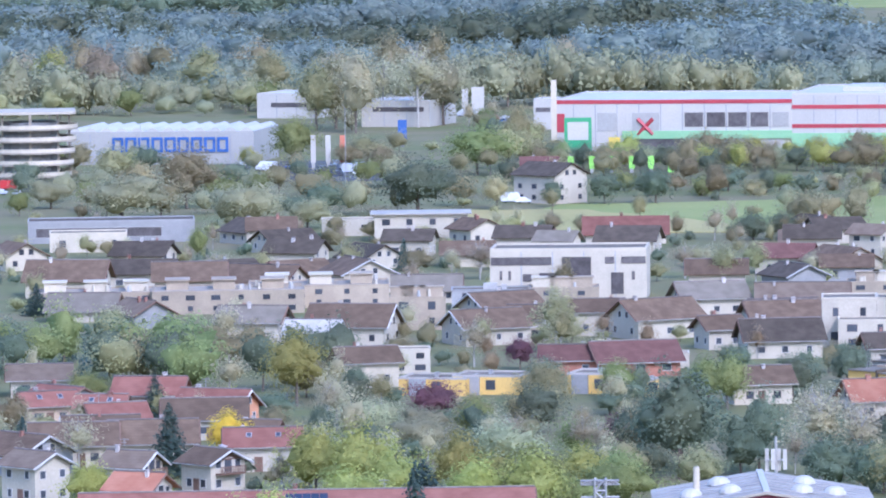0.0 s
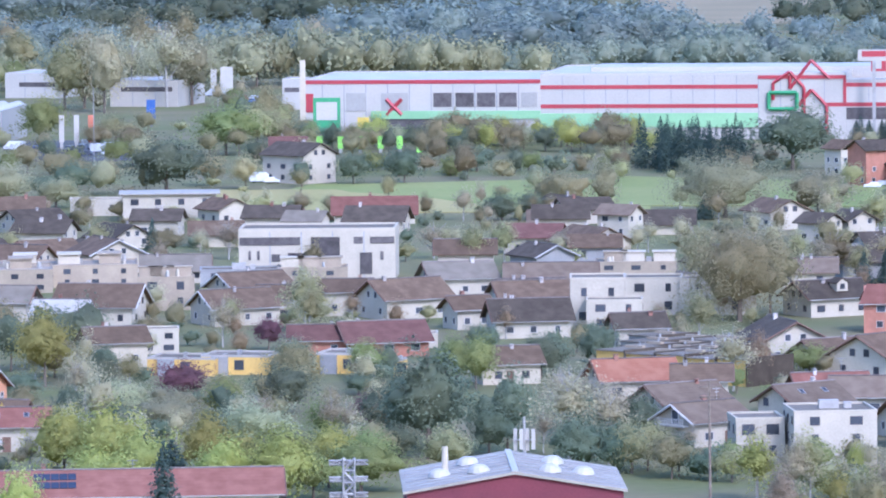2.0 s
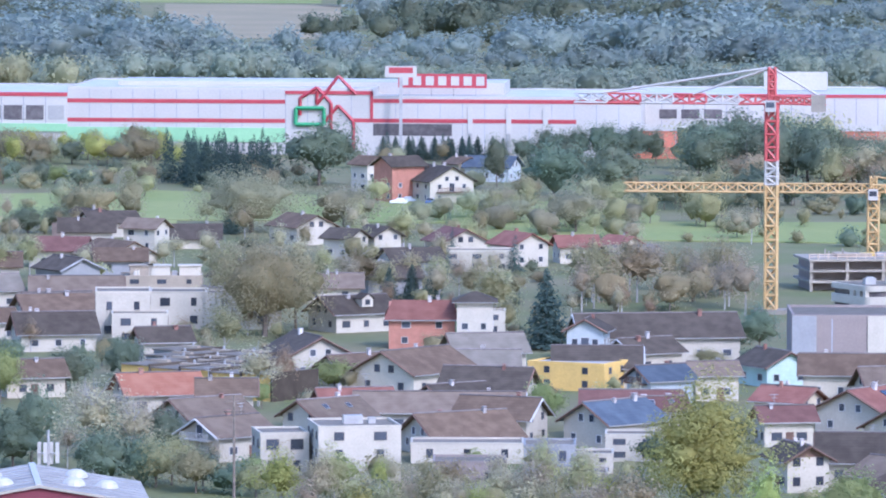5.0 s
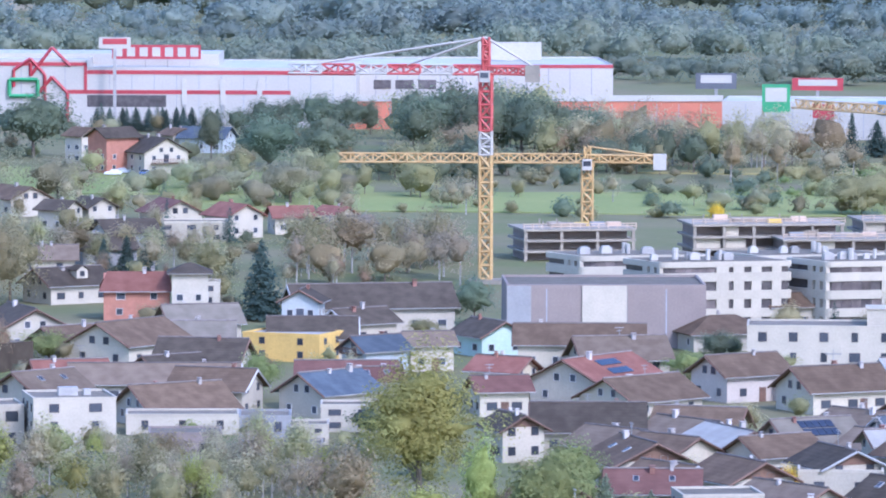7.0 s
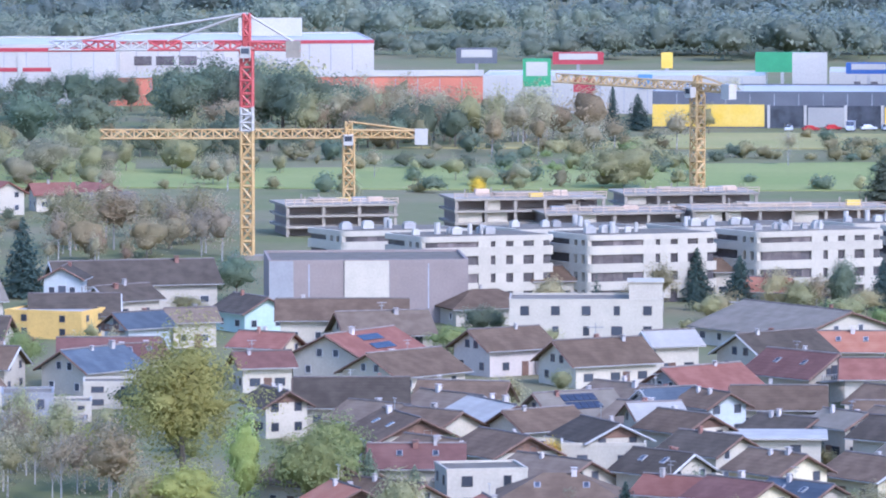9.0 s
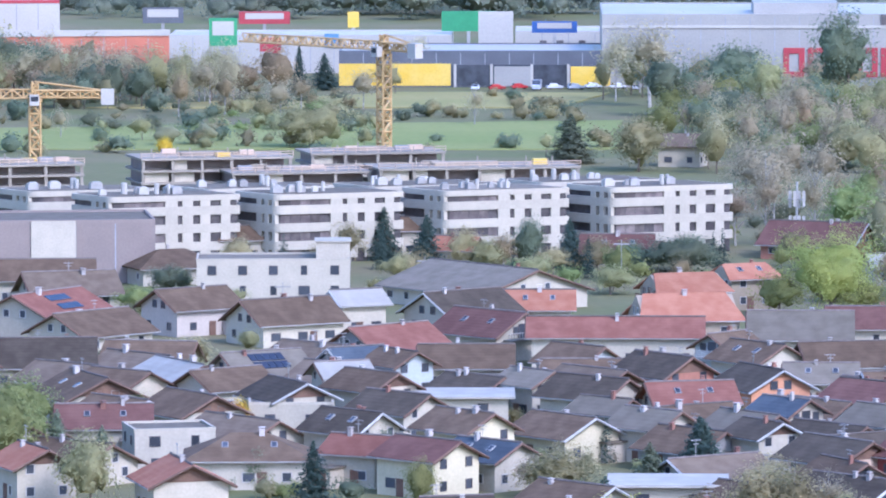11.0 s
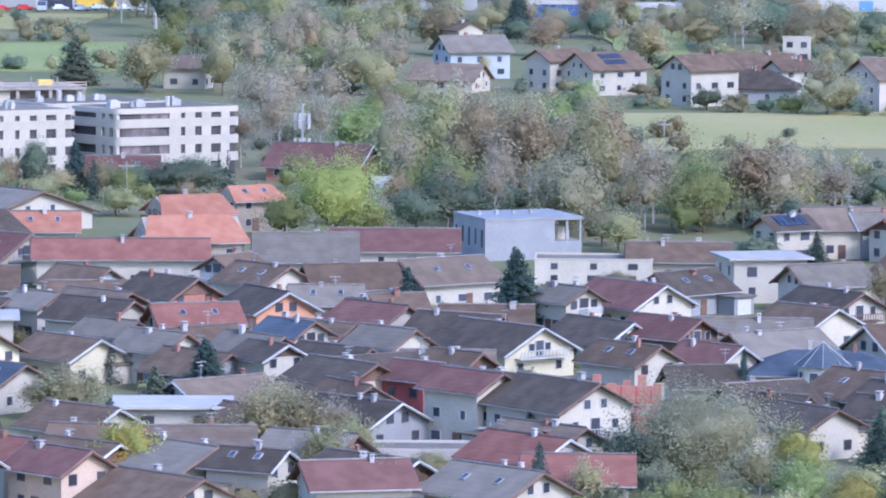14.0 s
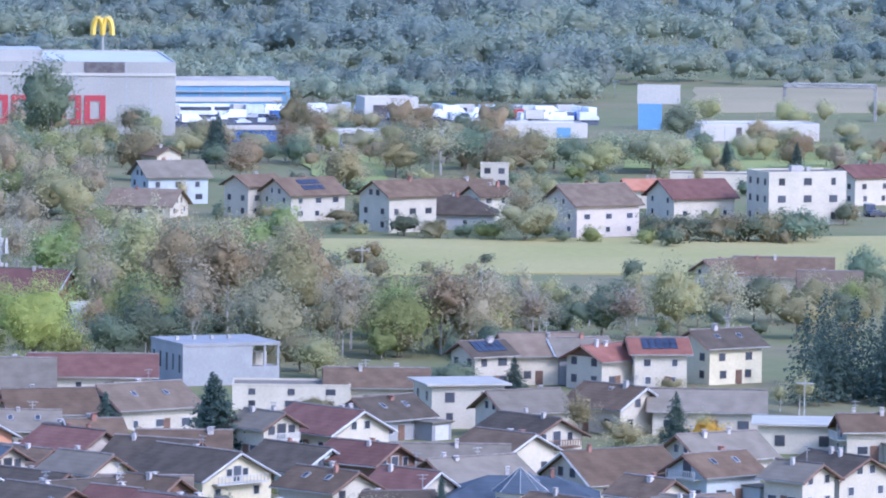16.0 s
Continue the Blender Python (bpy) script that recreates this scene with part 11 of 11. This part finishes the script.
grove("shrubbery", "belt of mid-green garden shrubs", [(73, 679), (125, 672), (119, 641), (70, 648)], 5, "shrub", "green", 2, 4, 260)
grove("shrubbery", "belt of olive green garden shrubs", [(73, 679), (125, 672), (119, 641), (70, 648)], 5, "shrub", "olive", 2, 4, 261)
grove("shrubbery", "belt of olive green garden shrubs", [(-61, 870), (-2, 871), (-2, 783), (-55, 781)], 8, "shrub", "olive", 2, 4, 262)
grove("shrubbery", "belt of dark green garden shrubs", [(-61, 870), (-2, 871), (-2, 783), (-55, 781)], 8, "shrub", "deep", 2, 4, 263)
grove("shrubbery", "belt of mid-green garden shrubs", [(-61, 870), (-2, 871), (-2, 783), (-55, 781)], 8, "shrub", "green", 2, 4, 264)
grove("tree_belt", "belt of thin pale brown slender birches", [(-61, 870), (-2, 871), (-2, 783), (-55, 781)], 8, "birch", "twig", 6, 9, 265)
grove("shrubbery", "belt of olive green garden shrubs", [(-69, 922), (-10, 923), (-9, 825), (-62, 823)], 6, "shrub", "olive", 2, 4, 266)
grove("shrubbery", "belt of dark green garden shrubs", [(-69, 922), (-10, 923), (-9, 825), (-62, 823)], 6, "shrub", "deep", 2, 4, 267)
grove("shrubbery", "belt of mid-green garden shrubs", [(-69, 922), (-10, 923), (-9, 825), (-62, 823)], 6, "shrub", "green", 2, 4, 268)
grove("shrubbery", "belt of olive green garden shrubs", [(2, 1577), (177, 1560), (155, 1368), (2, 1382)], 22, "shrub", "olive", 2, 5, 269)
grove("shrubbery", "belt of dark green garden shrubs", [(2, 1577), (177, 1560), (155, 1368), (2, 1382)], 22, "shrub", "deep", 2, 5, 270)
grove("shrubbery", "belt of dark green garden shrubs", [(-37, 1535), (123, 1543), (121, 1508), (-37, 1501)], 12, "shrub", "deep", 2, 5, 271)
grove("shrubbery", "belt of olive green garden shrubs", [(-37, 1535), (123, 1543), (121, 1508), (-37, 1501)], 12, "shrub", "olive", 2, 5, 272)
grove("shrubbery", "belt of dark green garden shrubs", [(224, 1383), (402, 1382), (356, 1224), (200, 1229)], 16, "shrub", "deep", 2, 4, 273)
grove("shrubbery", "belt of olive green garden shrubs", [(224, 1383), (402, 1382), (356, 1224), (200, 1229)], 16, "shrub", "olive", 2, 4, 274)
tree(-7.6, 1610.4, 15.8, 1.40, "tall", "deep", 275)
tree(-3.0, 1602.9, 17.2, 1.15, "round", "deep", 142)
tree(2.8, 1610.9, 17.6, 1.15, "round", "deep", 59)
tree(8.1, 1593.3, 16.8, 1.40, "tall", "deep", 332)
tree(13.9, 1603.8, 18.9, 1.15, "round", "deep", 248)
tree(19.8, 1593.9, 17.8, 1.15, "round", "deep", 186)
tree(25.3, 1599.3, 16.4, 1.40, "tall", "deep", 90)
tree(31.2, 1594.5, 15.4, 1.15, "round", "deep", 26)
tree(36.9, 1594.8, 13.1, 1.15, "round", "deep", 306)
tree(41.6, 1595.0, 11.1, 1.00, "willow", "silver", 177)
tree(46.6, 1595.3, 12.1, 1.30, "birch", "rust", 62)
tree(52.5, 1600.7, 12.9, 1.30, "bare", "twig", 340)
tree(-93.7, 1712.7, 6.7, 1.60, "spruce", "needle", 276)
tree(-90.3, 1712.9, 6.7, 1.60, "spruce", "needle", 70)
tree(-86.8, 1713.1, 6.7, 1.60, "spruce", "needle", 231)
tree(-83.3, 1713.3, 6.7, 1.60, "spruce", "needle", 32)
tree(-79.7, 1713.5, 6.7, 1.60, "spruce", "needle", 200)
tree(-76.0, 1713.7, 6.7, 1.60, "spruce", "needle", 8)
tree(-72.3, 1713.9, 6.7, 1.60, "spruce", "needle", 176)
tree(-68.1, 1714.2, 6.7, 1.60, "spruce", "needle", 12)
tree(-64.0, 1714.4, 6.7, 1.60, "spruce", "needle", 201)
tree(-79.2, 1237.3, 7.8, 1.35, "birch", "olive", 170)
tree(-72.4, 1207.4, 8.7, 1.35, "bare", "twig", 145)
tree(-65.4, 1207.2, 8.1, 1.35, "birch", "olive", 240)
tree(-61.6, 1221.7, 8.8, 1.35, "birch", "rust", 164)
tree(-55.7, 1206.9, 9.2, 1.35, "birch", "olive", 150)
tree(-51.7, 1214.0, 8.7, 1.35, "bare", "twig", 65)
tree(-48.1, 1192.3, 8.0, 1.35, "birch", "olive", 255)
tree(-161.3, 936.3, 6.4, 1.15, "willow", "silver", 20)
tree(-153.7, 931.9, 5.9, 1.15, "willow", "silver", 225)
tree(-146.2, 934.5, 6.8, 1.15, "round", "green", 146)
tree(-135.2, 902.2, 7.4, 1.15, "bare", "twig", 335)
tree(-125.6, 898.2, 7.3, 1.15, "round", "green", 30)
tree(-173.7, 987.8, 5.4, 1.15, "round", "deep", 45)
tree(-177.9, 1056.3, 5.8, 1.15, "round", "olive", 180)
tree(-145.5, 1002.6, 6.4, 1.15, "round", "deep", 215)
tree(-134.1, 1002.5, 6.8, 1.15, "round", "green", 10)
tree(-129.3, 1102.4, 6.0, 1.15, "birch", "olive", 100)
tree(-171.6, 1210.3, 8.2, 1.15, "birch", "olive", 290)
tree(-119.8, 910.6, 6.6, 1.15, "round", "deep", 285)
tree(-80.7, 902.5, 7.3, 1.15, "round", "deep", 310)
tree(-88.0, 910.7, 9.0, 1.15, "bare", "twig", 100)
tree(-94.7, 927.6, 9.2, 1.15, "bare", "twig", 20)
tree(77.9, 739.4, 7.0, 1.40, "birch", "olive", 295)
tree(74.9, 739.6, 5.3, 1.40, "bare", "twig", 340)
tree(81.4, 740.7, 5.7, 1.30, "birch", "olive", 282)
tree(97.1, 753.0, 7.8, 1.40, "spruce", "needle", 288)
tree(78.6, 673.2, 7.6, 1.00, "round", "gold", 220)
tree(97.1, 698.0, 8.9, 1.20, "bare", "twig", 80)
tree(100.0, 695.2, 9.5, 1.20, "birch", "olive", 89)
tree(104.2, 697.4, 8.2, 1.20, "bare", "twig", 144)
tree(104.5, 682.6, 7.5, 1.20, "birch", "olive", 94)
tree(149.6, 836.7, 11.1, 1.40, "spruce", "needle", 353)
tree(138.9, 859.8, 6.2, 1.40, "spruce", "needle", 101)
tree(160.3, 739.4, 7.8, 0.75, "spruce", "needle", 112)
tree(126.2, 695.3, 6.0, 1.30, "spruce", "needle", 60)
tree(-175.9, 895.4, 7.5, 1.05, "round", "gold", 78)
tree(281.0, 1222.0, 9.9, 1.20, "willow", "silver", 256)
tree(260.1, 1238.3, 4.5, 1.30, "shrub", "deep", 202)
tree(265.1, 1231.9, 3.8, 1.30, "shrub", "olive", 231)
tree(270.7, 1228.6, 3.4, 1.30, "shrub", "deep", 258)
tree(275.7, 1225.3, 3.8, 1.30, "shrub", "green", 250)
tree(308.6, 1227.3, 5.1, 1.30, "shrub", "deep", 48)
tree(311.3, 1224.1, 4.5, 1.30, "shrub", "olive", 260)
tree(314.0, 1220.9, 5.4, 1.30, "shrub", "deep", 112)
tree(318.0, 1220.7, 4.7, 1.30, "shrub", "deep", 357)
tree(321.2, 1217.5, 5.9, 1.30, "shrub", "olive", 244)
tree(325.8, 1217.4, 5.4, 1.30, "shrub", "deep", 164)
tree(330.4, 1217.2, 6.3, 1.30, "shrub", "olive", 84)
tree(335.1, 1217.1, 6.8, 1.30, "shrub", "deep", 4)
tree(293.7, 1218.5, 3.4, 1.30, "shrub", "green", 4)
tree(288.0, 1218.7, 2.9, 1.30, "shrub", "deep", 14)
tree(361.1, 1437.0, 10.6, 1.20, "willow", "silver", 292)
tree(378.8, 1436.9, 8.0, 1.20, "spruce", "needle", 122)
tree(394.2, 1430.5, 8.0, 1.20, "spruce", "needle", 280)
tree(398.3, 1556.2, 10.8, 1.20, "round", "deep", 230)
tree(319.8, 1452.2, 11.3, 1.20, "round", "deep", 135)
tree(348.9, 1437.1, 9.3, 1.20, "round", "olive", 22)
tree(336.1, 1452.1, 10.0, 1.20, "round", "olive", 255)
tree(323.2, 1437.3, 9.2, 1.20, "birch", "rust", 132)
tree(342.1, 1437.1, 8.6, 1.20, "round", "deep", 32)
tree(304.0, 1441.6, 10.5, 1.20, "birch", "rust", 160)
tree(282.7, 1485.1, 10.8, 1.20, "birch", "rust", 40)
tree(270.3, 1507.7, 10.9, 1.20, "spruce", "needle", 270)
tree(240.4, 1485.1, 9.4, 1.20, "birch", "olive", 30)
tree(228.7, 1344.2, 6.7, 1.20, "spruce", "needle", 10)
tree(295.4, 1507.8, 11.0, 1.20, "birch", "rust", 90)
tree(70.2, 1090.7, 10.3, 1.50, "spruce", "needle", 172)
tree(84.1, 1077.8, 9.5, 1.40, "spruce", "needle", 166)
tree(89.1, 1050.1, 10.2, 1.40, "spruce", "needle", 2)
tree(95.3, 1049.6, 8.3, 0.90, "round", "rust", 104)
tree(101.8, 1049.0, 7.4, 1.30, "birch", "rust", 227)
tree(106.2, 1050.9, 10.0, 1.00, "tall", "deep", 180)
tree(113.8, 1057.1, 8.8, 1.50, "spruce", "needle", 325)
tree(132.4, 1046.6, 6.8, 1.60, "round", "deep", 342)
tree(80.2, 1080.5, 7.8, 1.30, "birch", "olive", 230)
tree(98.3, 1047.1, 6.8, 1.10, "round", "olive", 344)
tree(77.1, 1087.8, 6.8, 1.10, "round", "deep", 325)
tree(117.6, 1050.0, 6.6, 1.20, "round", "olive", 300)
tree(123.0, 1047.4, 5.9, 1.20, "round", "deep", 2)
tree(127.9, 1049.2, 5.7, 1.30, "birch", "rust", 350)
tree(65.7, 1100.7, 6.9, 1.00, "round", "deep", 160)
tree(-242.2, 1706.1, 6.2, 1.15, "round", "olive", 352)
tree(-234.7, 1694.4, 7.2, 1.15, "round", "deep", 262)
tree(-227.3, 1682.8, 8.2, 1.15, "round", "olive", 172)
tree(-224.5, 1705.7, 9.4, 1.15, "round", "lime", 70)
tree(-217.1, 1694.0, 7.0, 1.15, "round", "silver", 340)
tree(-209.8, 1682.4, 8.0, 1.15, "round", "deep", 250)
tree(-206.8, 1705.3, 9.2, 1.15, "round", "olive", 148)
tree(-199.6, 1693.6, 6.9, 1.15, "round", "deep", 58)
tree(-192.4, 1682.0, 7.9, 1.15, "round", "olive", 328)
tree(-189.2, 1704.8, 9.0, 1.15, "round", "lime", 226)
tree(-182.1, 1693.1, 6.7, 1.15, "round", "silver", 136)
tree(-175.1, 1681.6, 7.7, 1.15, "round", "deep", 46)
tree(-171.6, 1704.4, 8.9, 1.15, "round", "olive", 304)
tree(-164.6, 1692.7, 6.5, 1.15, "round", "deep", 214)
tree(-157.8, 1681.2, 7.5, 1.15, "round", "olive", 124)
tree(-154.1, 1704.0, 8.7, 1.15, "round", "lime", 22)
tree(-147.2, 1692.3, 6.4, 1.15, "round", "silver", 292)
tree(-140.5, 1680.8, 7.4, 1.15, "round", "deep", 202)
tree(-222.8, 1589.2, 3.7, 1.30, "shrub", "deep", 175)
tree(-213.4, 1569.1, 4.4, 1.30, "shrub", "olive", 145)
tree(-209.5, 1589.0, 5.2, 1.30, "shrub", "green", 99)
tree(-200.3, 1568.9, 5.8, 1.30, "shrub", "deep", 69)
tree(-196.2, 1588.8, 4.3, 1.30, "shrub", "olive", 23)
tree(-187.2, 1568.7, 4.9, 1.30, "shrub", "green", 353)
tree(-182.9, 1588.6, 5.7, 1.30, "shrub", "deep", 307)
tree(-174.1, 1568.5, 4.1, 1.30, "shrub", "olive", 277)
tree(-169.7, 1588.3, 4.9, 1.30, "shrub", "green", 231)
tree(-161.1, 1568.3, 5.5, 1.30, "shrub", "deep", 201)
tree(-156.5, 1588.1, 4.0, 1.30, "shrub", "olive", 155)
tree(-148.0, 1568.1, 4.6, 1.30, "shrub", "green", 125)
tree(-47.9, 1701.4, 10.0, 1.30, "round", "deep", 207)
tree(-40.3, 1701.2, 10.9, 1.30, "tall", "deep", 197)
tree(-33.5, 1701.0, 10.6, 1.30, "round", "deep", 152)
tree(-25.9, 1700.8, 11.5, 1.30, "round", "deep", 142)
tree(-19.6, 1700.7, 10.0, 1.30, "tall", "deep", 76)
tree(-54.7, 1701.5, 7.6, 1.30, "round", "deep", 252)
tree(-74.5, 1702.0, 6.7, 1.30, "spruce", "needle", 62)
tree(-69.9, 1701.9, 7.3, 1.30, "spruce", "needle", 272)
tree(-60.8, 1701.7, 7.0, 1.30, "spruce", "needle", 332)
tree(-79.9, 857.5, 7.3, 1.15, "round", "deep", 185)
tree(-76.0, 861.3, 6.6, 1.15, "round", "olive", 205)
tree(-71.1, 854.1, 6.1, 1.15, "round", "deep", 240)
tree(-84.7, 896.0, 7.7, 1.15, "bare", "twig", 30)
tree(-81.0, 904.3, 6.9, 1.15, "bare", "twig", 45)
tree(-87.9, 895.9, 7.3, 1.15, "round", "deep", 110)
tree(-66.5, 849.2, 4.6, 1.15, "shrub", "deep", 272)
tree(-63.3, 846.4, 5.3, 1.15, "round", "olive", 196)
tree(-71.4, 880.5, 4.8, 1.15, "bare", "twig", 20)
tree(-76.2, 900.3, 4.9, 1.15, "round", "deep", 75)
tree(-116.9, 838.1, 8.3, 1.15, "round", "lime", 240)
tree(-114.0, 856.4, 7.0, 1.15, "round", "green", 345)
tree(-111.6, 871.6, 6.3, 1.15, "round", "deep", 350)
tree(-99.9, 879.7, 7.9, 1.15, "round", "deep", 20)
tree(-92.7, 883.8, 7.2, 1.15, "bare", "twig", 320)
copse = random.Random(21)
for i in range(26):
    tree(copse.uniform(-62, -8), copse.uniform(772, 836), copse.uniform(7, 10.5), copse.uniform(0.9, 1.3), copse.choice(("birch", "birch", "bare", "bare")), copse.choice(("olive", "twig", "lime", "twig")), copse.uniform(0, 360))
